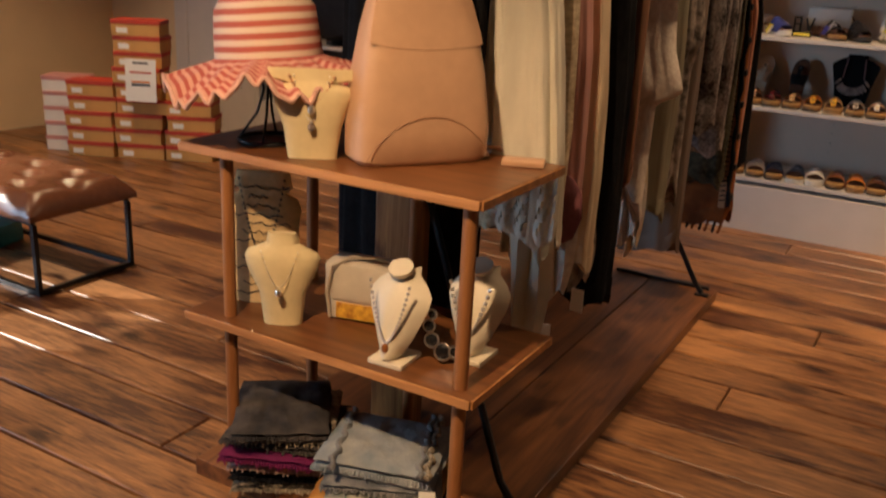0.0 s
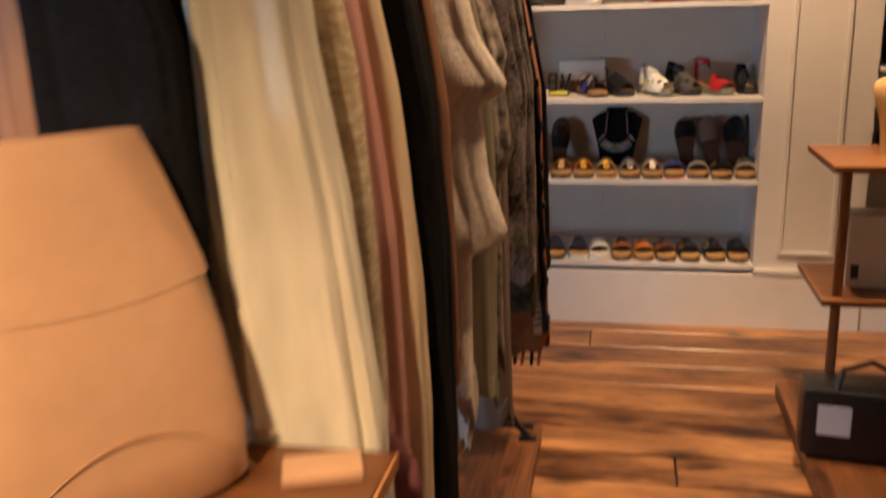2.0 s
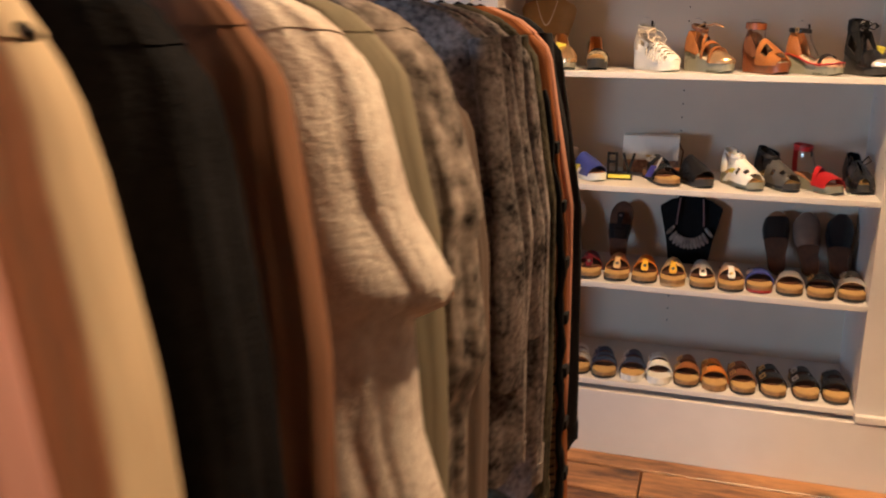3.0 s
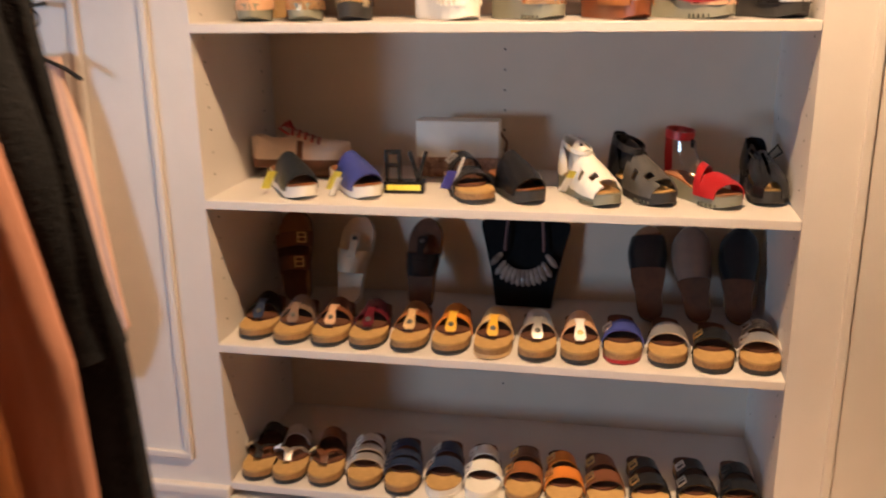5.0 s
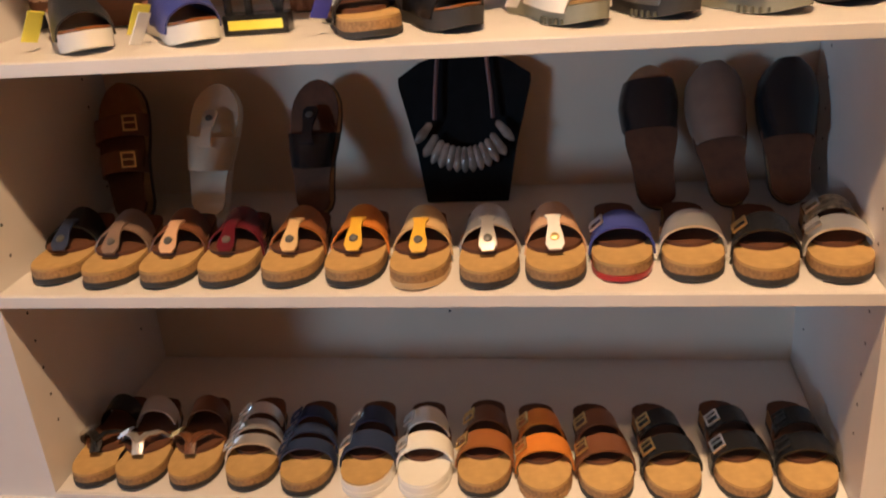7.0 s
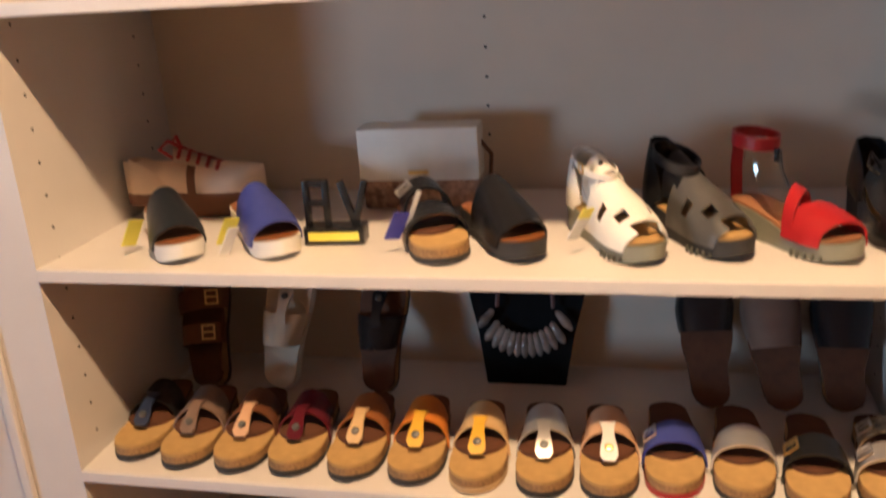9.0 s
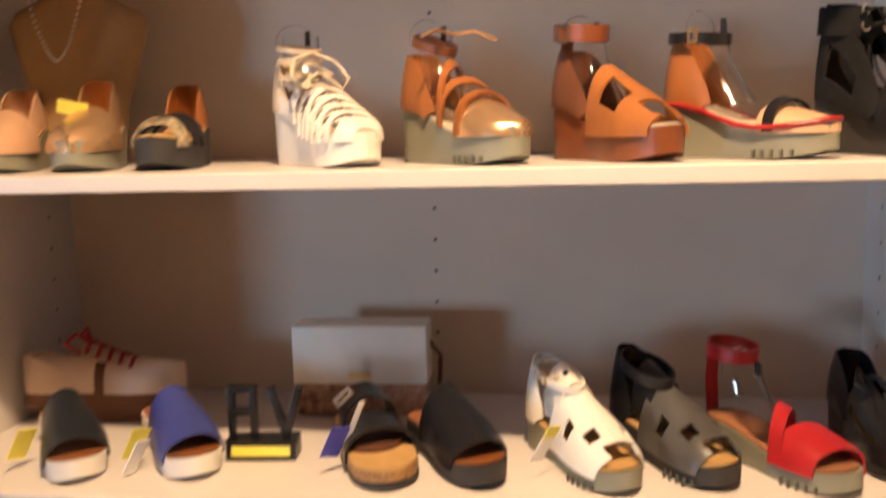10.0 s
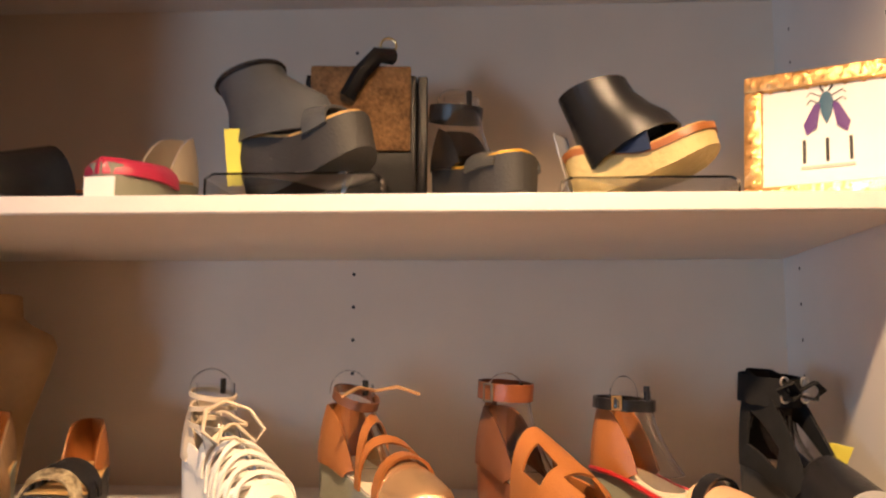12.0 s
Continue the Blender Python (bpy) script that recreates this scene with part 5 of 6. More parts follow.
GARM = (
    ("cream_dress", -3.07, ((1.61, 0.385), (1.47, 0.4), (1.28, 0.43), (0.96, 0.46), (0.7, 0.46)), 0.76, OYSTER, "cream flowing soft chiffon dress", dict(left=0.25, folds=7, amp=0.016, thick=0.05, hem_wave=0.04, hem_tilt=-0.06)),
    ("lace_top", -2.985, ((1.61, 0.385), (1.44, 0.415), (1.21, 0.43), (1.0, 0.44)), 0.7, LACE, "beige crocheted lace tunic with scalloped edge", dict(folds=5, amp=0.008, thick=0.04, hem_wave=0.03)),
    ("pink_cardigan", -2.895, ((1.61, 0.39), (1.42, 0.415), (1.18, 0.435), (0.9, 0.44)), 0.8, ROSE, "dusty pink draped jersey cardigan", dict(folds=4, amp=0.01, thick=0.045, hem_wave=0.04)),
    ("beige_tunic", -2.79, ((1.6, 0.385), (1.38, 0.425), (1.08, 0.455), (0.85, 0.46)), 0.6, BEIGE, "beige long linen tunic", dict(folds=5, amp=0.012, thick=0.055)),
    ("black_cardigan", -2.65, ((1.63, 0.41), (1.35, 0.46), (1.1, 0.475), (0.6, 0.47)), 0.46, BLACKC, "long black knitted cardigan", dict(folds=5, amp=0.012, thick=0.06, hem_tilt=-0.03)),
    ("mocha_top", -2.52, ((1.63, 0.405), (1.32, 0.45), (1.0, 0.46)), 0.78, MOCHA, "thin mocha brown jersey top", dict(folds=3, amp=0.006, thick=0.035)),
    ("pearl_blouse", -2.38, ((1.6, 0.445), (1.45, 0.485), (1.36, 0.54), (1.34, 0.535), (1.325, 0.485), (1.17, 0.5), (1.05, 0.54), (1.03, 0.52), (1.01, 0.46)), 0.72, PEARL, "pearl white sequinned blouse with loose pointed sleeves", dict(folds=4, amp=0.012, thick=0.06, hem_wave=0.05, point=0.1)),
    ("sage_top", -2.25, ((1.62, 0.44), (1.4, 0.49), (1.2, 0.5)), 0.62, SAGE, "sage grey sleeveless top", dict(folds=3, amp=0.01, thick=0.04)),
    ("floral_blouse", -2.12, ((1.6, 0.45), (1.4, 0.51), (1.36, 0.5), (1.18, 0.52), (1.1, 0.49)), 0.66, FLORAL, "grey floral print blouse with ruffled edge", dict(folds=5, amp=0.014, thick=0.05, hem_wave=0.05)),
    ("taupe_dress", -2.0, ((1.5, 0.46), (1.3, 0.49), (0.6, 0.5)), 0.44, TAUPE, "long taupe jersey dress", dict(folds=4, amp=0.01, thick=0.04, top=1.6)),
    ("fleck_jumper", -1.82, ((1.62, 0.47), (1.3, 0.525), (0.95, 0.525)), 0.86, KNIT, "grey flecked chunky knit jumper", dict(folds=3, amp=0.01, thick=0.05, sleeve=(KNIT, 0.6, 0.045))),
    ("fleck_cardigan", -1.68, ((1.62, 0.475), (1.3, 0.53), (1.06, 0.535)), 0.76, KNIT, "grey flecked chunky knit cardigan", dict(folds=3, amp=0.01, thick=0.05, sleeve=(KNIT, 0.55, 0.045))),
    ("moss_coat", -1.53, ((1.6, 0.46), (1.3, 0.51), (0.8, 0.52)), 0.6, MOSS, "dark moss green tweed coat", dict(folds=3, amp=0.008, thick=0.045, sleeve=(MOSS, 0.55, 0.04))),
    ("suede_jacket", -1.4, ((1.61, 0.455), (1.22, 0.518), (0.49, 0.545)), 0.42, SUEDE, "rust brown suede long jacket with black toggles", dict(folds=4, amp=0.01, thick=0.05, hem_wave=0.03)),
    ("salmon_coat", -1.31, ((1.6, 0.45), (1.25, 0.51), (0.6, 0.52)), 0.5, SALMON, "salmon pink wool wrap", dict(folds=3, amp=0.008, thick=0.035)),
    ("black_poncho", -1.22, ((1.63, 0.45), (1.23, 0.52), (0.7, 0.535)), 0.62, BLACKC, "black fine wool poncho on the rail end", dict(folds=3, amp=0.008, thick=0.03, sleeve=(BLACKC, 0.4, 0.04))),
)
for k, (nm, y, side, hem, m_, lab, kw) in enumerate(GARM):
    garment(nm, y, side, hem, m_, lab, seed=k + 3, **kw)
    hanger(y, (k % 3 - 1) * 3)
garment("black_blouse", -3.17, ((1.6, 0.24), (1.48, 0.27), (1.2, 0.27), (1.0, 0.27)), 0.98, BLACKC, "black pleated blouse hanging at the end of the stand", left=0.07, thick=0.025, folds=9, amp=0.006, x0=0.16, seed=37, hem_wave=0.005)
hanger(-3.17, 0).matrix_basis = pose(0.16, -3.17, RZ)
garment("black_dress", -2.94, ((1.6, 0.14), (1.46, 0.16), (1.12, 0.17), (0.7, 0.18)), 0.26, BLACKC, "long black pleated dress hanging behind the post", left=-0.3, thick=0.04, folds=11, amp=0.009, x0=-0.05, seed=31)
garment("pink_blouse", -0.062, ((1.36, -0.3), (1.25, -0.272), (0.79, -0.203), (0.765, -0.198), (0.745, -0.215), (0.7, -0.225), (0.62, -0.262)), 0.61, cloth("pale_pink_voile", (0.74, 0.5, 0.4), 0.08, 20, 0.25, 60, stretch=(1, 1, 0.3)), "pale pink voile blouse hanging on the panelled pillar", left=-0.5, thick=0.022, folds=5, amp=0.007, x0=-0.36, seed=51, top=1.42, hem_wave=0.012)
hanger(-0.062).matrix_basis = pose(-0.36, -0.062, 1.51)
part("coat_hook", tube(bmesh.new(), [(-0.36, 0.0, 1.54), (-0.36, -0.05, 1.535), (-0.36, -0.064, 1.53), (-0.36, -0.078, 1.54)], 0.005, 8), IRON, wn1, "black iron coat hook")
HEMLACE = cloth("white_crochet", (0.78, 0.72, 0.62), 0.12, 90, 0.9, 90)


def trim(owner, bm, material, name, label):
    ob = bpy.data.objects[owner]
    return part(name, moved(bm, ob.matrix_basis.inverted()), material, ob, label)


# crochet hem of the cream dress, hanging below the table top
grid = [[V(0.3 + 0.0072 * j, -3.119 + 0.006 * math.sin(j * 0.9) - 0.004 * i / 11, 0.922 - 0.0125 * i - (0.03 * abs(math.sin(j * 0.4)) + 0.0012 * j) * (i / 11) ** 2) for j in range(25)] for i in range(12)]
trim("cream_dress", sheet(bmesh.new(), grid, 0.003, lambda i, j: (int(i * 22) + int(j * 48)) % 3 != 0 or i > 0.88 or i < 0.1), HEMLACE, "crochet_hem", "white crochet hem")
# black toggles and laced edge down the suede jacket
for k in range(8):
    z = 1.4 - 0.125 * k
    bm = box_bm(-0.012, 0.012, -0.018, 0.018, -0.012, 0.012, bev=0.004)
    trim("suede_jacket", moved(bm, Matrix.Translation((lerp(((0.49, 0.545), (1.22, 0.518), (1.61, 0.455)), z) - 0.004, -1.435, z))), BLACKC, "toggle", "black knotted toggle")
LACED = leather("tan_lacing", (0.34, 0.17, 0.075), 0.6)
SEDGE = ((0.49, 0.545), (1.22, 0.518), (1.61, 0.455))
rope = [V(lerp(SEDGE, z) - 0.006 + 0.003 * math.sin(z * 40), -1.457, z) for z in [1.52 - 0.024 * k for k in range(44)]]
trim("suede_jacket", tube(bmesh.new(), rope, [0.009 + 0.0025 * math.sin(k * 1.7) for k in range(44)], 8), BLACKC, "edge_rope", "black wool edge rope")
strip = [V(lerp(SEDGE, z) - 0.03, -1.456, z) for z in (1.54, 1.4, 1.22, 1.0, 0.8, 0.6, 0.48)]
trim("suede_jacket", ribbon(strip, 0.026, 0.004, V(0, 1, 0)), LACED, "lacing_strip", "tan laced edge strip")
for k in range(52):
    z = 1.53 - 0.02 * k
    x = lerp(SEDGE, z) - 0.03
    trim("suede_jacket", tube(bmesh.new(), [(x - 0.011, -1.46, z), (x + 0.012, -1.46, z + 0.005)], 0.003, 4), BLACKC, "stitch", "")
for k in range(9):
    bm = tube(bmesh.new(), [(0.3 + 0.027 * k, -1.4 + 0.01 * (k % 3), 0.45), (0.302 + 0.027 * k, -1.4, 0.41), (0.3 + 0.027 * k + 0.004 * (k % 2), -1.45, 0.37)], 0.006, 6)
    trim("suede_jacket", bm, BLACKC if k % 2 else SUEDE, "fringe_tail", "hanging fringe tail")
# pointed pale panels and a knotted mauve scarf below the hems
for x, y, z0, z1, w, m_, own in ((0.4, -3.08, 0.78, 0.42, 0.12, OYSTER, "cream_dress"), (0.4, -2.9, 0.8, 0.52, 0.1, PEARL, "pink_cardigan"), (0.42, -2.36, 0.75, 0.55, 0.09, PEARL, "pearl_blouse"), (0.42, -2.3, 0.8, 0.5, 0.05, BEIGE, "pearl_blouse"), (0.4, -2.72, 0.7, 0.5, 0.08, FLORAL, "beige_tunic")):
    grid = [[V(x + (j / 6 - 0.5) * w * (1 - 0.5 * (i / 8) ** 2) + 0.01 * math.sin(3 * i / 8 + j), y + 0.02 * math.sin(j * 1.5 + x * 9), z0 + (z1 - z0) * i / 8 - 0.03 * (i / 8) * math.sin(j)) for j in range(7)] for i in range(9)]
    trim(own, sheet(bmesh.new(), grid, 0.004), m_, "hem_panel", "loose pale hem panel")
bm = lathe(bmesh.new(), ((0, -0.11), (0.03, -0.09), (0.05, -0.03), (0.045, 0.03), (0.02, 0.07), (0, 0.08)), 14, 1, 0.6)
trim("pink_cardigan", moved(bm, Matrix.Translation((0.43, -2.95, 0.8))), cloth("mauve_cloth", (0.22, 0.08, 0.09), 0.3, 30, 0.5, 60), "knotted_tie", "knotted mauve tie")
# paper tags below the clothes
for k, (x, y, z) in enumerate(((0.4, -2.95, 0.45), (0.42, -2.76, 0.5), (0.43, -2.68, 0.56))):
    t = part("swing_tag", box_bm(-0.02, 0.02, -0.0008, 0.0008, -0.07, 0.0), TAGW, bpy.data.objects["beige_tunic"], "white paper swing tag")
    t.matrix_parent_inverse = bpy.data.objects["beige_tunic"].matrix_basis.inverted()
    t.matrix_basis = pose(x, y, z, 0, 0, 20 - 25 * k)

# ---- on the table ----
TZ = 0.947
r = root("backpack", pose(0.185, -3.31, TZ, 0, 0, 56), "blush pink smooth leather backpack standing upright", "bag")
bm = bmesh.new()
rings = []
BAGP = ((0.0, 0.155, 0.066, 0), (0.012, 0.167, 0.076, 0), (0.08, 0.168, 0.08, 0), (0.2, 0.156, 0.07, 0.006), (0.3, 0.138, 0.054, 0.012), (0.4, 0.112, 0.034, 0.018), (0.44, 0.1, 0.022, 0.022))
for z, hw, d, yo in BAGP:
    rings.append([V(hw * math.copysign(abs(math.cos(q)) ** 0.35, math.cos(q)), yo + d * math.copysign(abs(math.sin(q)) ** 0.5, math.sin(q)), z) for q in [2 * math.pi * (k + 0.5) / 40 for k in range(40)]])
loft(bm, rings)
part("body", bm, BLUSHL, r)
grid = []
for i in range(8):
    z = 0.27 + 0.17 * i / 7
    hw, yf = lerp([(a[0], a[1]) for a in BAGP], z), lerp([(a[0], a[3] - a[2]) for a in BAGP], z)
    grid.append([V(hw * 0.97 * (j / 7 - 1), yf - 0.0025 + 0.012 * abs(j / 7 - 1) ** 4, z - 0.012 * math.sin(math.pi * j / 14) * (1 - i / 7)) for j in range(15)])
part("front_flap", sheet(bmesh.new(), grid, 0.002), BLUSHL, r, "folded front flap")
seam = [V(-0.155 + 0.31 * k / 18, -0.0795 + 0.006 * abs(k / 9 - 1) ** 6, 0.015 + 0.1 * math.sin(math.pi * k / 18) ** 0.7) for k in range(19)]
part("seam", tube(bmesh.new(), seam, 0.0012, 6), leather("seam_leather", (0.46, 0.25, 0.14), 0.5), r, "stitched curved seam")
part("strap", ribbon([V(0.12, 0.06, 0.36), V(0.15, 0.09, 0.2), V(0.165, 0.07, 0.05), V(0.2, 0.03, 0.012), V(0.235, 0.0, 0.01)], 0.03, 0.004, V(0, 0.6, 0.8)), BLUSHL, r)
t = part("folded_card", box_bm(-0.05, 0.05, -0.03, 0.03, 0, 0.012, bev=0.002), BLUSHL)
t.matrix_world = pose(0.41, -3.19, TZ, 0, 0, 20)
tagged(t, "small folded blush leather pouch on the table", "pouch")

b = bust(pose(0.0, -3.47, TZ, 0, 0, 34), "cream linen necklace bust on the table top", CLOTHBUST, 0.205, 0.185, 0.04, 0.1, base_w=0.62)
chain(pose(0.0, -3.47, TZ + 0.19, 0, 0, 34), "silver and pink bead necklaces on a cream bust", STEEL, 0.04, 0.1, -0.03, 0.003, 26, pend=SHELL)
chain(pose(0.003, -3.474, TZ + 0.19, 0, 0, 34), "pale pink bead necklace on a cream bust", BLUSHL, 0.05, 0.06, -0.028, 0.004, 20, pend=STEEL)

r = root("hat_stand", pose(-0.19, -3.4, TZ, 0, 0, 0), "black wire hat stand with ring base", "hat stand")
ring = lambda rad, z, n=28: [(rad * math.cos(2 * math.pi * k / n), rad * math.sin(2 * math.pi * k / n), z) for k in range(n)]
part("base_ring", tube(bmesh.new(), ring(0.075, 0.006), 0.006, 8, True), IRON, r)
for k in range(4):
    q = math.pi / 2 * k + 0.5
    part("wire", tube(bmesh.new(), [(0.075 * math.cos(q), 0.075 * math.sin(q), 0.008), (0.03 * math.cos(q), 0.03 * math.sin(q), 0.07), (0.012 * math.cos(q), 0.012 * math.sin(q), 0.13), (0.03 * math.cos(q), 0.03 * math.sin(q), 0.2), (0.06 * math.cos(q), 0.06 * math.sin(q), 0.24)], 0.0035, 6), IRON, r)
part("top_ring", tube(bmesh.new(), ring(0.06, 0.24), 0.004, 8, True), IRON, r)


def stripes(name, a, b, freq, way="BANDS"):
    m = bpy.data.materials.new(name)
    m.use_nodes = True
    n, l = m.node_tree.nodes, m.node_tree.links
    co, w, mx, tx = n.new("ShaderNodeTexCoord"), n.new("ShaderNodeTexWave"), n.new("ShaderNodeMix"), n.new("ShaderNodeTexNoise")
    w.wave_type = way
    w.bands_direction, w.rings_direction = "Z", "Z"
    w.inputs["Scale"].default_value, w.inputs["Distortion"].default_value = freq, 0.4
    tx.inputs["Scale"].default_value = 260
    l.new(co.outputs["Object"], w.inputs[0])
    l.new(co.outputs["Object"], tx.inputs[0])
    rp = n.new("ShaderNodeMapRange")
    rp.inputs["From Min"].default_value, rp.inputs["From Max"].default_value = 0.4, 0.6
    l.new(w.outputs["Fac"], rp.inputs["Value"])
    mx.data_type = "RGBA"
    mx.inputs["A"].default_value, mx.inputs["B"].default_value = (*a, 1), (*b, 1)
    l.new(rp.outputs[0], mx.inputs["Factor"])
    l.new(mx.outputs["Result"], n["Principled BSDF"].inputs["Base Color"])
    n["Principled BSDF"].inputs["Roughness"].default_value = 0.85
    bn = n.new("ShaderNodeBump")
    bn.inputs["Strength"].default_value, bn.inputs["Distance"].default_value = 0.5, 0.003
    l.new(tx.outputs["Fac"], bn.inputs["Height"])
    l.new(bn.outputs[0], n["Principled BSDF"].inputs["Normal"])
    return m


HATM = stripes("red_white_straw", (0.5, 0.12, 0.09), (0.76, 0.6, 0.48), 11)
HATB = stripes("red_white_brim", (0.42, 0.1, 0.085), (0.62, 0.33, 0.27), 16, "RINGS")
r = root("sun_hat", pose(-0.205, -3.38, TZ + 0.2, 0, -6), "red and white striped straw sun hat with wavy brim", "hat")
part("crown", lathe(bmesh.new(), ((0.132, 0.0), (0.128, 0.06), (0.122, 0.12), (0.1, 0.15), (0, 0.158)), 36), HATM, r)
wavy = lambda q, s: 0.004 - 0.065 * s + s * (0.022 * math.sin(5 * q + 0.6) + 0.012 * math.sin(11 * q) + 0.009 * math.sin(27 * q) + 0.006 * math.sin(41 * q + 1))
grid = []
for i in range(9):
    s = i / 8
    grid.append([V((0.132 + 0.118 * s) * math.cos(q), (0.132 + 0.118 * s) * math.sin(q), wavy(q, s)) for q in [2 * math.pi * k / 240 for k in range(241)]])
part("brim", sheet(bmesh.new(), grid, 0.003), HATB, r)
edge = [V(0.252 * math.cos(q), 0.252 * math.sin(q), wavy(q, 1.0)) for q in [2 * math.pi * k / 240 for k in range(240)]]
part("brim_edge", tube(bmesh.new(), edge, 0.006, 6, True), cloth("pale_pink_trim", (0.7, 0.42, 0.34), 0.2, 90, 0.4, 200), r)

# ---- on the lower shelf of the table ----
LZ = 0.503
BURLAP = mat("printed_burlap", (0.62, 0.44, 0.22), 0.85, var=0.15, scale=60, bump=0.5, bscale=420)
b = bust(pose(-0.225, -3.385, LZ, 0, 0, 24), "tall burlap bust printed with black script", BURLAP, 0.36, 0.2, 0.03, 0.07, True, base_w=0.85)
r = root("script_print", pose(-0.225, -3.385, LZ, 0, 0, 24), "black script lines printed on burlap", "print")
for k in range(13):
    z = 0.03 + 0.024 * k
    x0 = -0.075 + 0.02 * ((k * 7) % 3)
    x1 = 0.075 - 0.02 * ((k * 5) % 4)
    part("script_line", tube(bmesh.new(), [(x0 + (x1 - x0) * j / 10, -0.0145, z + 0.004 * math.sin(j * 2.1 + k) + 0.003 * math.sin(j * 5.3 + 2 * k)) for j in range(11)], 0.0015, 4), INK, r)
chain(pose(-0.221, -3.397, LZ + 0.34, 0, 0, 24), "black cord necklace with bar on burlap bust", INK, 0.06, 0.2, -0.01, 0.0035, 40)
b = bust(pose(-0.1, -3.46, LZ, 0, 0, 28), "cream linen bust with fine chain", CLOTHBUST, 0.24, 0.19, 0.05, 0.036, base_w=0.52)
chain(pose(-0.097, -3.465, LZ + 0.2, 0, 0, 28), "fine silver chain on a cream bust", STEEL, 0.045, 0.09, -0.044, 0.0022, 22, pend=STEEL)

PEWTER = mat("pewter_leather", (0.68, 0.6, 0.5), 0.36, 0.1, var=0.1, bump=0.15, bscale=300)
r = root("shoulder_bag", pose(0.04, -3.31, LZ, 0, 0, 14), "pewter leather shoulder bag with curled strap", "bag")
part("body", box_bm(-0.085, 0.085, -0.045, 0.045, 0.0, 0.15, bev=0.02), PEWTER, r)
part("flap", box_bm(-0.087, 0.087, -0.052, 0.046, 0.055, 0.156, bev=0.012), PEWTER, r)
part("patterned_base", box_bm(-0.055, 0.07, -0.049, -0.043, 0.008, 0.05, bev=0.002), mat("honeycomb_print", (0.55, 0.12, 0.02), 0.5, var=0.5, scale=70, bump=0.2, col2=(0.85, 0.5, 0.06)), r, "orange honeycomb print panel")
part("strap", tube(bmesh.new(), [(-0.07, -0.05, 0.01), (-0.075, -0.06, 0.08), (-0.06, -0.062, 0.15), (-0.02, -0.03, 0.17), (0.04, 0.0, 0.165), (0.07, 0.0, 0.155)], 0.008, 8, flat=0.5), PEWTER, r)


IVORY = leather("ivory_leatherette", (0.74, 0.65, 0.5), 0.4, 0.05)


def torso(m, label):
    """A modern white necklace stand: an oval chest plate on a curved stalk and a foot."""
    r_ = root("necklace_stand", m, label, "display stand")
    bm = bmesh.new()
    grid = []
    for i in range(11):
        s = i / 10
        w = lerp(((0, 0.016), (0.15, 0.038), (0.45, 0.064), (0.65, 0.078), (0.76, 0.074), (0.86, 0.04), (0.93, 0.03), (1, 0.03)), s)
        grid.append([V(w * k / 4, -0.05 + 0.05 * s + 0.036 * (k / 4) ** 2 + 0.05 * max(0, s - 0.6), 0.02 + 0.2 * s) for k in range(-4, 5)])
    sheet(bm, grid, 0.01)
    part("chest_plate", bm, IVORY, r_)
    part("stalk", tube(bmesh.new(), [(0, -0.045, 0.03), (0, -0.01, 0.02), (0, 0.02, 0.012)], [0.012, 0.016, 0.02], 10), IVORY, r_)
    part("foot", box_bm(-0.045, 0.045, -0.05, 0.05, 0, 0.012, bev=0.003), IVORY, r_)
    part("neck_disc", moved(lathe(bmesh.new(), ((0, 0), (0.03, 0), (0.03, 0.01), (0, 0.012)), 18), Matrix.Translation((0, 0.018, 0.218)) @ pose(0, 0, 0, 25)), IVORY, r_)
    return r_


torso(pose(0.25, -3.475, LZ, 0, 0, 4), "white leatherette necklace stand with pearl strand")
chain(pose(0.25, -3.475, LZ + 0.2, 0, 0, 4), "grey pearl necklace with pendant", mat("grey_pearl", (0.5, 0.46, 0.44), 0.2, 0.3, bump=0), 0.05, 0.14, -0.045, 0.0045, 34, pend=TANL)
torso(pose(0.39, -3.35, LZ, 0, 0, 2), "white leatherette necklace stand with chunky chain")
chain(pose(0.39, -3.35, LZ + 0.19, 0, 0, 2), "chunky silver chain necklace", SILVERL, 0.05, 0.12, -0.045, 0.006, 24, pend=PATENT)
ri = root("statement_necklace", pose(0.35, -3.42, LZ, 0, 0, 12), "silver necklace of black oval stones", "necklace")
for k, (x, z) in enumerate(((-0.03, 0.12), (-0.036, 0.09), (-0.028, 0.055), (0.0, 0.03), (0.03, 0.035))):
    s_ = 0.011 + 0.003 * k if k < 4 else 0.014
    st = part("black_stone", moved(lathe(bmesh.new(), ((0, -0.004), (s_ * 0.8, -0.003), (s_ * 0.9, 0), (s_ * 0.5, 0.004), (0, 0.005)), 14), Matrix.Translation((x, -0.01, z)) @ pose(0, 0, 0, 80)), PATENT, ri)
    part("bezel", moved(tube(bmesh.new(), ring(s_, 0, 14), 0.0025, 6, True), Matrix.Translation((x, -0.01, z)) @ pose(0, 0, 0, 80)), STEEL, st)
r = root("earring_stand", pose(-0.25, -3.34, LZ), "small clear stand with hanging earrings", "display stand")
part("frame", tube(bmesh.new(), [(0, 0, 0.002), (0.01, 0, 0.06), (-0.01, 0, 0.11)], 0.003, 6), CLEAR, r)
part("foot", box_bm(-0.025, 0.025, -0.015, 0.015, 0, 0.004), CLEAR, r)
for k in range(3):
    part("earring", tube(bmesh.new(), [(0.004 * k, -0.006, 0.09 - 0.02 * k), (0.004 * k + 0.004, -0.008, 0.06 - 0.02 * k)], 0.003, 6), STEEL, r)


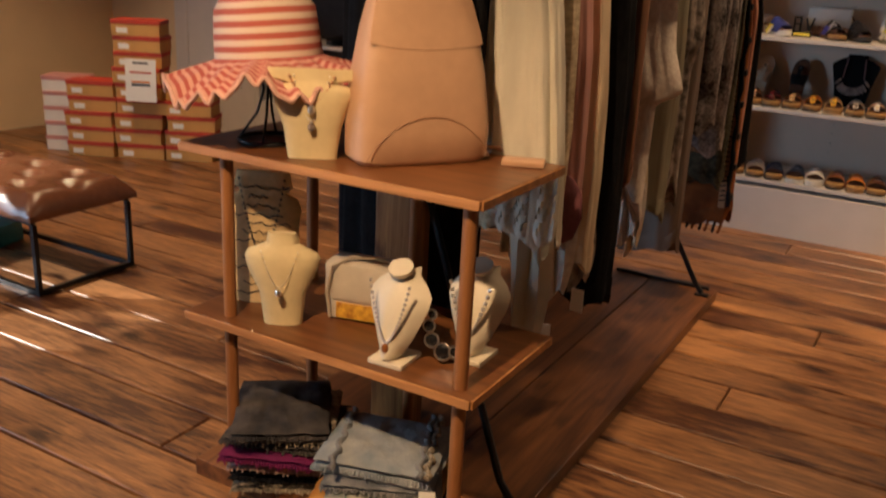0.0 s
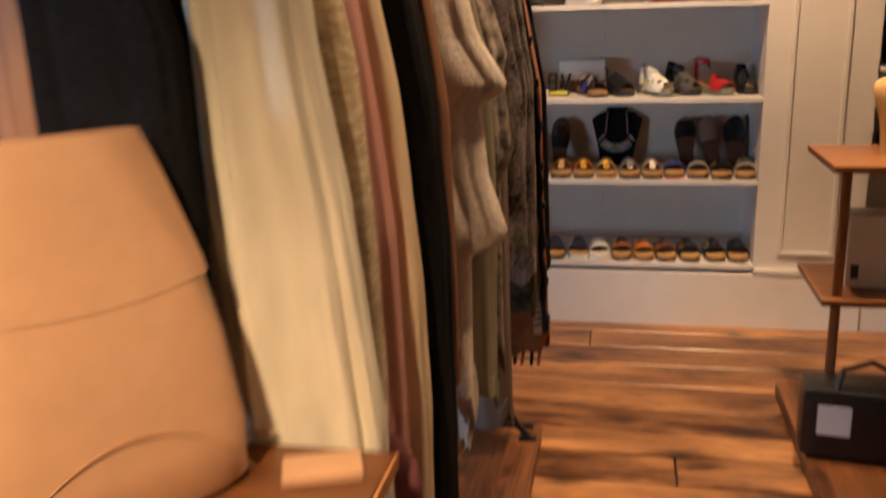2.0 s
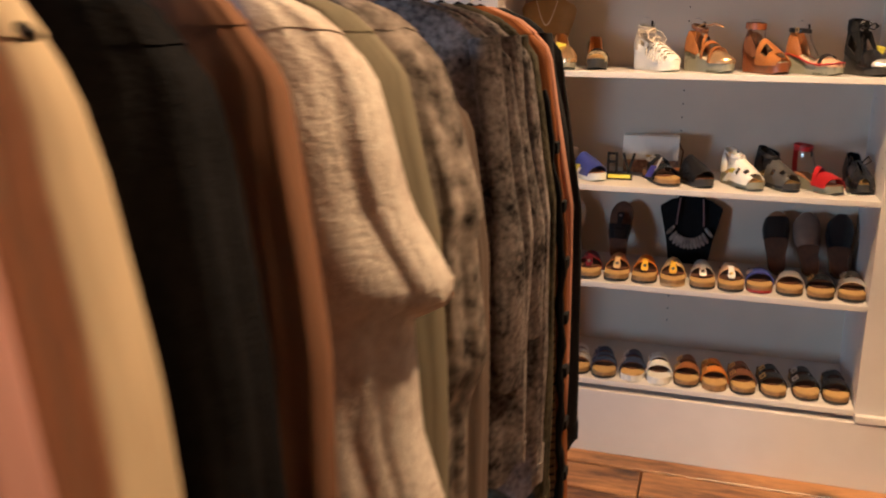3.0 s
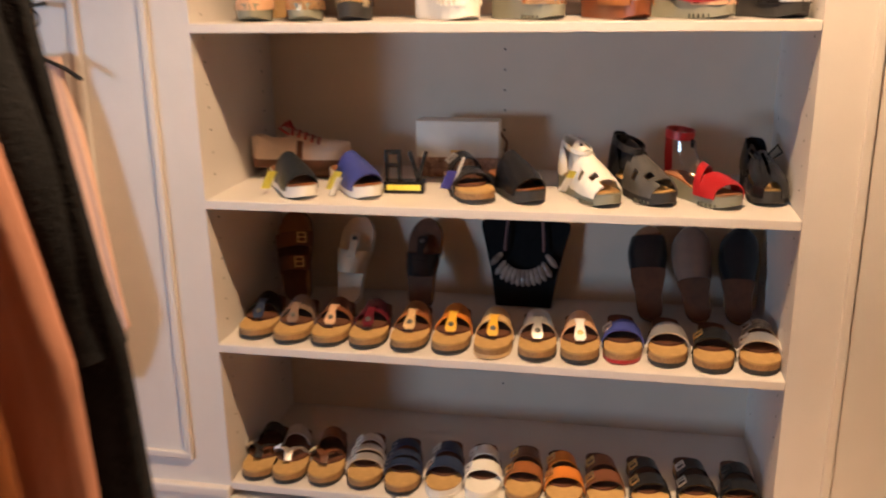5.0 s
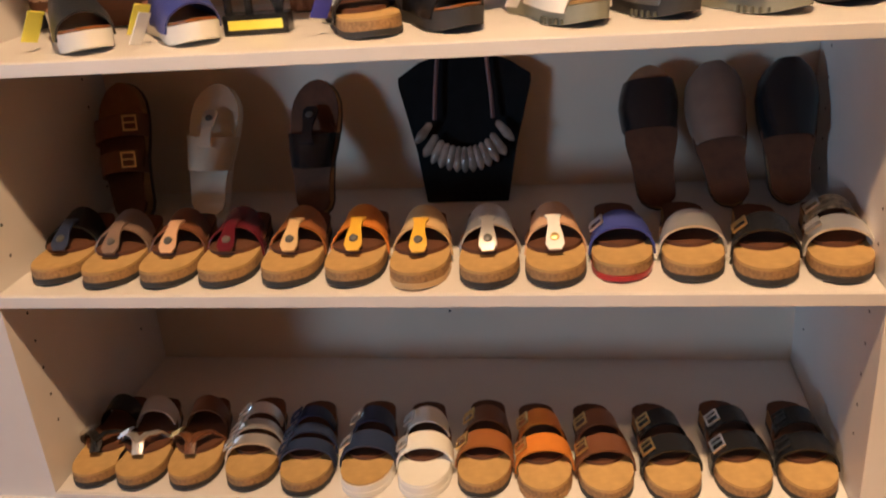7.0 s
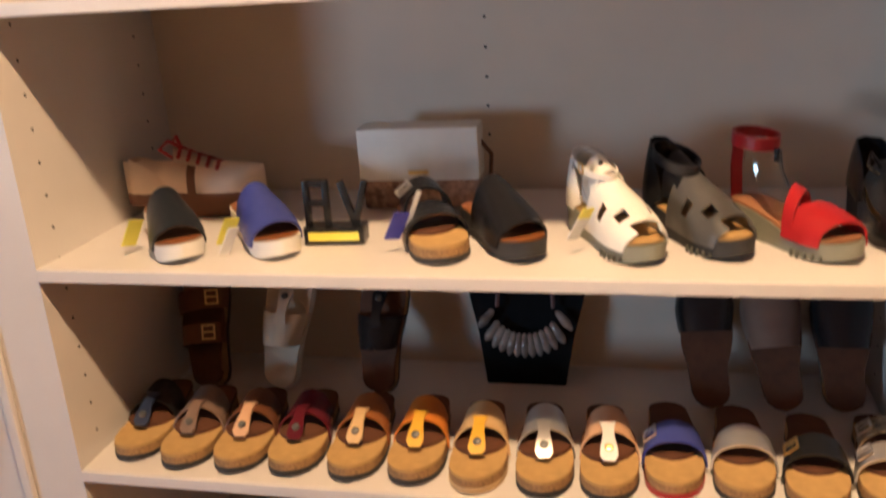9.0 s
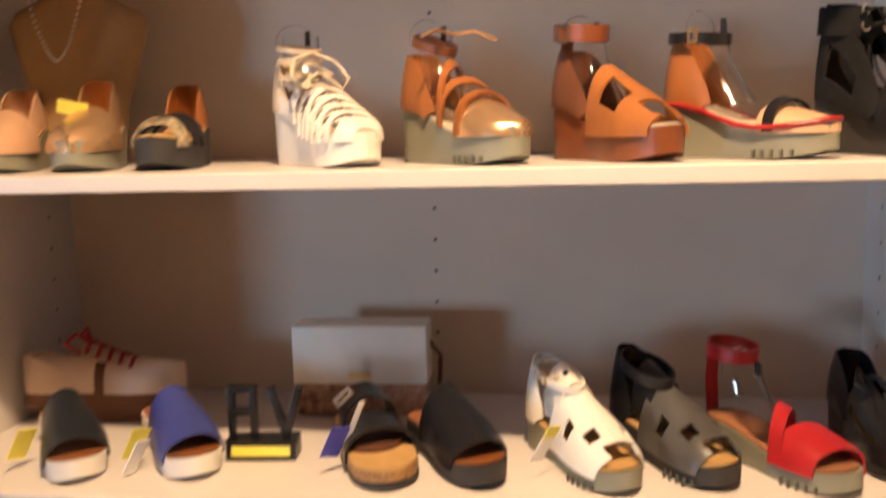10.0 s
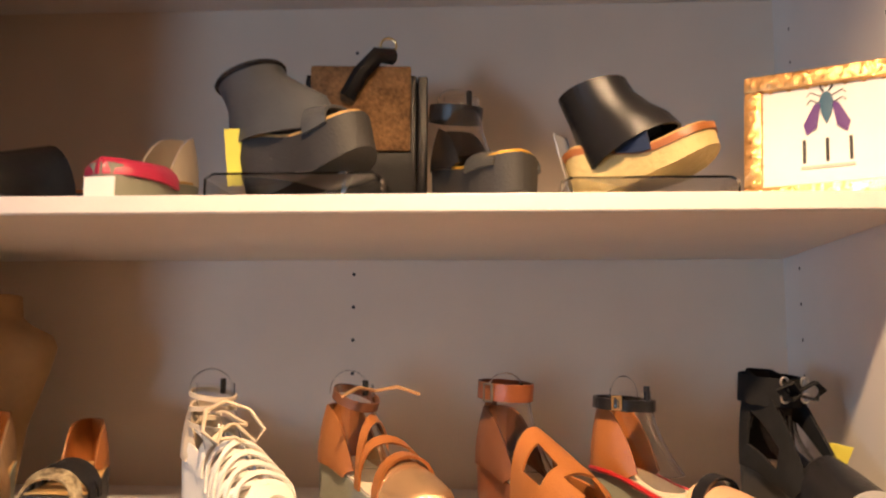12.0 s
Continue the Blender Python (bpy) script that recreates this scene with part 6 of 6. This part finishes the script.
# ---- folded scarves on the platform ----
def folded(name, m, layers, label, w, d, seed, ruffles=()):
    """A stack of scarves: soft rounded slabs, each folded over on itself, with frayed edges."""
    r_ = root(name, m, label, "scarves", "folded scarves")
    rnd = random.Random(seed)
    z = 0.0
    n = 30
    for li, (mt, h) in enumerate(layers):
        ww, dd, ox, oy, rot = w * rnd.uniform(0.88, 1.06), d * rnd.uniform(0.88, 1.06), rnd.uniform(-0.015, 0.015), rnd.uniform(-0.015, 0.015), rnd.uniform(-9, 9)
        p = rnd.uniform(0, 50)
        leaves = 2 if h > 0.02 else 1
        sc = None
        for lf in range(leaves):
            hh = h / leaves
            z0 = z + hh * lf
            k_ = 1 - 0.03 * lf
            rows = []
            for i in range(n + 1):
                u = 2 * i / n - 1
                row, bot = [], []
                for jn in range(n + 1):
                    v = 2 * jn / n - 1
                    x = ox + k_ * ww / 2 * u * (1 + 0.04 * noise.noise((v * 3, p, lf)))
                    y = oy + k_ * dd / 2 * v * (1 + 0.04 * noise.noise((u * 3, p + 9, lf)))
                    rim = (1 - abs(u) ** 7) * (1 - abs(v) ** 7)
                    wr = 0.006 * noise.noise((u * 2.5 + p, v * 2.5, lf)) + 0.0035 * noise.noise((u * 9 + p, v * 4, 3)) + 0.002 * noise.noise((u * 22, v * 22 + p, 5))
                    row.append(V(x, y, z0 + hh * (0.35 + 0.65 * rim) + wr * rim * (1.0 if lf else 0.6)))
                    bot.append(V(ox + (x - ox) * 0.96, oy + (y - oy) * 0.96, z0 + 0.001))
                rows.append(row + list(reversed(bot)))
            bm = bmesh.new()
            loft(bm, rows)
            moved(bm, pose(0, 0, 0, 0, 0, rot))
            if lf == 0:
                sc = part("folded_scarf", bm, mt, r_, sharp=1.4)
            else:
                part("upper_fold", bm, mt, sc, sharp=1.4)
        for side in (-1, 1):
            bm = bmesh.new()
            for q in range(34):
                f = q / 33 * 2 - 1
                a = V(ox + f * ww * 0.48, oy + side * dd * 0.49, z + h * 0.45)
                tube(bm, [a, a + V(rnd.uniform(-0.006, 0.006), side * rnd.uniform(0.006, 0.016), -rnd.uniform(0.0, 0.012))], 0.0022, 4)
            part("fringe", moved(bm, pose(0, 0, 0, 0, 0, rot)), mt, sc)
        z += h * 0.98
    for f, mt in ruffles:
        pts = [V(f * w / 2 + 0.006 * math.sin(k * 1.1), d * (k / 26 - 0.5), z + 0.004 * math.sin(k * 2.3)) for k in range(27)]
        part("ruffle", tube(bmesh.new(), pts, [0.007 + 0.002 * math.sin(k * 1.9) for k in range(27)], 8), mt, r_, "ruffled wool edging")
    return r_


DENIM = cloth("blue_grey_wool", (0.12, 0.14, 0.17), 0.4, 24, 0.7, 130, (0.28, 0.27, 0.27))
INKY = cloth("ink_patchwork", (0.02, 0.024, 0.034), 0.4, 14, 0.5, 140, (0.1, 0.085, 0.08))
LEOP = cloth("leopard_weave", (0.04, 0.03, 0.025), 0.5, 120, 0.6, 140, (0.5, 0.42, 0.32))
PLUM = cloth("plum_wool", (0.12, 0.012, 0.06), 0.3, 20, 0.5, 140)
SKYB = cloth("soft_blue_knit", (0.24, 0.29, 0.34), 0.25, 16, 0.7, 120, (0.4, 0.4, 0.4))
MINT = cloth("grey_mint_knit", (0.26, 0.28, 0.25), 0.25, 20, 0.7, 120, (0.42, 0.38, 0.34))
OCHRE = cloth("ochre_silk", (0.42, 0.17, 0.04), 0.3, 20, 0.3, 140, (0.6, 0.33, 0.1))
TAUPEW = cloth("pink_taupe_wool", (0.4, 0.28, 0.25), 0.3, 18, 0.5, 140)
folded("scarf_stack", pose(-0.13, -3.42, 0.051, 0, 0, 28), ((LEOP, 0.03), (BLACKC, 0.035), (TAUPEW, 0.03), (PLUM, 0.03), (INKY, 0.03), (LEOP, 0.014), (INKY, 0.035)), "stack of folded dark patterned wool scarves", 0.27, 0.3, 5)
folded("scarf_stack", pose(0.21, -3.42, 0.051, 0, 0, 24), ((BLACKC, 0.03), (LEOP, 0.03), (OCHRE, 0.025), (MINT, 0.035), (DENIM, 0.025), (SKYB, 0.05)), "stack of folded grey-blue and ochre scarves", 0.3, 0.3, 9, ((-0.8, DENIM), (0.62, DENIM), (0.74, LEOP)))
for x, y, z, rz in ((0.37, -3.5, 0.2, 30), (0.14, -3.56, 0.09, 10)):
    t = part("price_label", box_bm(-0.02, 0.02, -0.001, 0.001, -0.05, 0.0), TAGW, None, smooth=False)
    t.matrix_world = pose(x, y, z, -12, 0, rz)
    tagged(t, "white paper price label tucked in the scarves", "price label")

# ---- bench ----
r = root("bench", pose(-2.4, -2.72, 0), "buttoned brown leather bench on a black steel frame", "bench")
BX, BY = 0.585, 0.235
for sx in (-1, 1):
    for sy in (-1, 1):
        part("leg", box_bm(sx * BX - 0.01, sx * BX + 0.01, sy * BY - 0.01, sy * BY + 0.01, 0.02, 0.3), IRON, r, smooth=False)
    part("floor_bar", box_bm(sx * BX - 0.01, sx * BX + 0.01, -BY - 0.01, BY + 0.01, 0.0, 0.02), IRON, r, smooth=False)
for sy in (-1, 1):
    part("floor_bar", box_bm(-BX + 0.01, BX - 0.01, sy * BY - 0.01, sy * BY + 0.01, 0.0, 0.02), IRON, r, smooth=False)
    part("top_rail", box_bm(-BX, BX, sy * BY - 0.01, sy * BY + 0.01, 0.3, 0.32), IRON, r, smooth=False)
BENCHL = mat("brown_bench_leather", (0.16, 0.06, 0.028), 0.25, var=0.14, scale=26, bump=0.22, bscale=380, spec=0.7)
grid_n, grid_m = 60, 26
bm = bmesh.new()
rings = []
for i in range(grid_n + 1):
    x = -BX - 0.03 + (2 * BX + 0.06) * i / grid_n
    ex = min(1, min(i, grid_n - i) / 3) ** 0.5
    row = []
    for j in range(grid_m + 1):
        y = -BY - 0.03 + (2 * BY + 0.06) * j / grid_m
        ey = min(1, min(j, grid_m - j) / 3) ** 0.5
        u, v = x / 0.13, y / 0.13
        dip = (math.cos(math.pi * (u + v)) + math.cos(math.pi * (u - v))) * 0.5
        row.append(V(x, y, 0.345 + 0.075 * ex * ey - 0.034 * max(0, dip) ** 1.5 * ex * ey))
    rings.append(row + [V(p.x, p.y, 0.32) for p in reversed(row)])
loft(bm, rings)
part("cushion", bm, BENCHL, r, "deep buttoned leather cushion")
for a in range(-4, 5):
    for b in range(-1, 2):
        if (a + b) % 2 == 0:
            part("button", moved(lathe(bmesh.new(), ((0, 0.005), (0.008, 0.003), (0.01, 0)), 10), Matrix.Translation((a * 0.13, b * 0.13, 0.385))), BENCHL, r)
t = part("teal_box", box_bm(-0.16, 0.16, -0.1, 0.1, 0, 0.1, bev=0.004), mat("teal_card", (0.04, 0.3, 0.33), 0.5, var=0.08, bump=0.05))
t.matrix_world = pose(-2.62, -2.68, 0.001, 0, 0, 12)
tagged(t, "teal blue cardboard box under the bench", "box")

# ---- shoe boxes ----
BOXB = mat("tan_card", (0.58, 0.32, 0.1), 0.7, var=0.1, scale=12, bump=0.1, bscale=200)
BOXL = mat("red_card", (0.5, 0.055, 0.03), 0.65, var=0.08, scale=12, bump=0.08, bscale=200)
BOXP = mat("pink_card", (0.62, 0.3, 0.28), 0.65, var=0.08, scale=12, bump=0.08, bscale=200)
proto = root("shoe_box", pose(0, 0, 0), "tan cardboard shoe box with red lid in a stack", "shoe box", "stacked shoe boxes")
part("box_body", box_bm(-0.155, 0.155, -0.1, 0.1, 0, 0.074, bev=0.002), BOXB, proto, smooth=False)
part("lid", box_bm(-0.158, 0.158, -0.103, 0.103, 0.074, 0.1, bev=0.002), BOXL, proto, smooth=False)
part("end_label", box_bm(-0.12, -0.05, -0.1025, -0.1, 0.018, 0.052), TAGW, proto, "white printed end label", smooth=False)
rb = random.Random(4)
first = True
for c, n in enumerate((5, 9, 5)):
    for k in range(n):
        d = -0.36 + 0.325 * c
        jit = rb.uniform(-0.012, 0.012)
        x, y = -3.39 + math.cos(0.5) * d, -0.93 + math.sin(0.5) * d
        m = pose(x + jit, y + jit, 0.001 + 0.1005 * k, 0, 0, math.degrees(0.5) + rb.uniform(-3, 3))
        if first:
            proto.matrix_world = m
            first = False
        else:
            copy_thing(proto, m)
pp = root("shoe_box", pose(-3.97, -1.1, 0.001, 0, 0, 30), "pale pink cardboard shoe box in a stack", "shoe box", "stacked shoe boxes")
part("box_body", box_bm(-0.14, 0.14, -0.1, 0.1, 0, 0.074, bev=0.002), TAGW, pp, smooth=False)
part("lid", box_bm(-0.143, 0.143, -0.103, 0.103, 0.074, 0.1, bev=0.002), BOXP, pp, smooth=False)
for k in range(1, 5):
    copy_thing(pp, pose(-3.97 + 0.006 * (k % 2), -1.1, 0.001 + 0.1005 * k, 0, 0, 30))
r = root("notice_card", pose(-3.29, -1.08, 0.4, -4, 0, 28), "white notice card with printed lines on the boxes", "notice")
part("card", box_bm(-0.1, 0.1, -0.003, 0.0, 0, 0.27), TAGW, r, smooth=False)
for k, (w, z, m_) in enumerate(((0.05, 0.24, INK), (0.07, 0.18, BOXL), (0.06, 0.12, ORANGEL), (0.06, 0.1, INK))):
    part("printed_line", box_bm(-w, w, -0.0045, -0.003, z, z + 0.012), m_, r, smooth=False)

# ---- second shelf unit behind the boxes ----
r = root("low_shelf_unit", pose(-2.3, 0.1, 0), "pale painted low shelf unit with black shoes", "shelf unit")
part("plinth", box_bm(-0.95, 0.95, -0.1, 0.3, 0, 0.27, bev=0.004), PAINT, r, smooth=False)
part("shelf", box_bm(-0.95, 0.95, -0.1, 0.34, 0.27, 0.29, bev=0.003), PAINT, r, smooth=False)
part("shelf", box_bm(-0.95, 0.95, -0.06, 0.34, 0.72, 0.74, bev=0.003), PAINT, r, smooth=False)
part("shelf", box_bm(-0.95, 0.95, -0.06, 0.34, 1.12, 1.14, bev=0.003), PAINT, r, smooth=False)
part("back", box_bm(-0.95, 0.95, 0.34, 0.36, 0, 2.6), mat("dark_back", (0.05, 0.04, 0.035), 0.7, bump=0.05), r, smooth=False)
for s in (-1, 1):
    part("side", box_bm(s * 0.97 - 0.02, s * 0.97 + 0.02, -0.1, 0.36, 0, 2.6, bev=0.003), PAINT, r, smooth=False)
for k in range(12):
    for z in (0.29, 0.74, 1.14):
        if (k * 5 + int(z * 100)) % 4:
            mule(pose(-3.12 + 0.15 * k, 0.06, z + 0.001, 0, 0, -20 + 8 * (k % 3)), "black leather slip-on shoe on a low shelf", BLACKL, EVA, 0.062, 0.03, False)

# ---- further stand with bags, and the recess beyond the pillar ----
st2 = root("display_table", pose(1.64, -1.05, 0.0), "dark two-tier wooden display stand with dowel legs", "table")


def at_st2(bm):
    return moved(bm, Matrix.Translation((-1.62, 1.05, 0)))


part("platform_board", at_st2(box_bm(1.355, 2.2, -3.0, -0.75, 0.0, 0.055, bev=0.004)), PLATW, st2, smooth=False)
part("tabletop", at_st2(box_bm(1.4, 2.1, -1.22, -0.78, 0.965, 0.987, bev=0.003)), TABLEW, st2, smooth=False)
part("lower_shelf", at_st2(box_bm(1.395, 2.1, -1.22, -0.78, 0.526, 0.548, bev=0.003)), TABLEW, st2, smooth=False)
for x, y in ((1.45, -1.17), (2.05, -1.17), (2.05, -0.83)):
    part("leg", at_st2(tube(bmesh.new(), [(x, y, 0.055), (x, y, 0.526)], 0.0165, 12)), DOWEL, st2)
    part("leg", at_st2(tube(bmesh.new(), [(x, y, 0.548), (x, y, 0.965)], 0.0165, 12)), DOWEL, st2)
r = root("black_handbag", pose(1.56, -1.3, 0.056, 0, 0, -8), "black leather handbag with white tag on the platform", "bag")
part("body", box_bm(-0.2, 0.2, -0.09, 0.09, 0, 0.24, bev=0.03), BLACKL, r)
part("handle", tube(bmesh.new(), [(-0.1, -0.06, 0.22), (-0.08, -0.05, 0.3), (0, -0.04, 0.33), (0.08, -0.05, 0.3), (0.1, -0.06, 0.22)], 0.009, 8), BLACKL, r)
part("price_tag", box_bm(-0.15, -0.05, -0.094, -0.091, 0.09, 0.19), TAGW, r, "white price tag", smooth=False)
r = root("boxed_gift", pose(1.6, -1.02, 0.549, 0, 0, -6), "white printed card gift box on the lower shelf", "box")
part("body", box_bm(-0.08, 0.08, -0.06, 0.06, 0, 0.25, bev=0.003), TAGW, r, smooth=False)
part("printed_mark", box_bm(-0.065, -0.04, -0.0615, -0.06, 0.03, 0.08), INK, r, "small dark printed mark", smooth=False)
b = bust(pose(1.665, -1.0, 0.988, 0, 0, -5), "tan linen necklace bust on the dark stand", cloth("tan_linen", (0.42, 0.27, 0.13), 0.08, 40, 0.15, 500), 0.3, 0.2, 0.05)

r = root("recess_shelving", pose(2.5, 0.2, 0), "pale painted recessed shelving with dark bags", "shelf unit")
for z in (0.29, 0.8, 1.2, 1.6):
    part("shelf", box_bm(-0.66, 0.88, -0.2, 0.3, z - 0.022, z, bev=0.003), PAINT, r, smooth=False)
part("plinth", box_bm(-0.65, 0.88, -0.2, 0.28, 0, 0.267, bev=0.003), PAINT, r, smooth=False)
part("back", box_bm(-0.66, 0.88, 0.3, 0.32, 0, CEIL - 0.01), PAINT, r, smooth=False)
for k, (x, z, m_) in enumerate(((1.98, 0.29, REDL), (2.02, 0.8, BLACKL), (2.0, 1.2, BLACKL), (2.02, 1.6, BROWNL), (2.4, 0.8, BROWNL), (2.4, 1.2, BLACKL))):
    h = root("small_handbag", pose(x, 0.15, z + 0.001, 0, 0, 5 - 4 * (k % 3)), "small dark leather handbag on recessed shelf", "bag")
    part("body", box_bm(-0.12, 0.12, -0.05, 0.05, 0, 0.19, bev=0.02), m_, h)
    part("handle", tube(bmesh.new(), [(-0.07, 0, 0.18), (-0.05, 0, 0.25), (0.05, 0, 0.25), (0.07, 0, 0.18)], 0.006, 8), m_, h)

# ---- downlights ----
for x, y in [p[:2] for p in DOWN] + [p[0] for p in AIMED]:
    # rims added where the unseen ceiling lamps were placed
    d = root("downlight", pose(x, y, CEIL), "unseen recessed ceiling downlight with steel rim, added for a lamp", "ceiling light", "downlights")
    part("rim", tube(bmesh.new(), [(0.115 * math.cos(q), 0.115 * math.sin(q), -0.004) for q in [2 * math.pi * k / 24 for k in range(24)]], 0.007, 6, True), STEEL, d)

# ---- floor boards ----
rf = random.Random(11)
row, y = 0, 0.12
meshes = {}
while y > -6.6:
    wdt = rf.choice((0.185, 0.2, 0.215, 0.235))
    x = XL + rf.uniform(0.3, 1.8)
    cuts = [XL]
    while x < XR:
        cuts.append(x)
        x += rf.choice((2.2, 2.8, 3.4))
    cuts.append(XR)
    for x0, x1 in zip(cuts, cuts[1:]):
        ln = x1 - x0
        key = (round(ln, 2), wdt)
        if key not in meshes:
            bm = box_bm(0.003, ln - 0.003, -wdt + 0.0058, -0.0058, -0.03, 0.0)
            es = [e for e in bm.edges if all(v.co.z > -0.001 for v in e.verts)]
            bmesh.ops.bevel(bm, geom=es, offset=0.004, segments=1, affect="EDGES")
            me = bpy.data.meshes.new("floorboard")
            bm.to_mesh(me)
            bm.free()
            me.materials.append(FLOORW)
            meshes[key] = me
        ob = new("floorboard", meshes[key])
        ob.parent = sub
        ob.location = (x0, y, rf.uniform(-0.0012, 0.0))
    y -= wdt
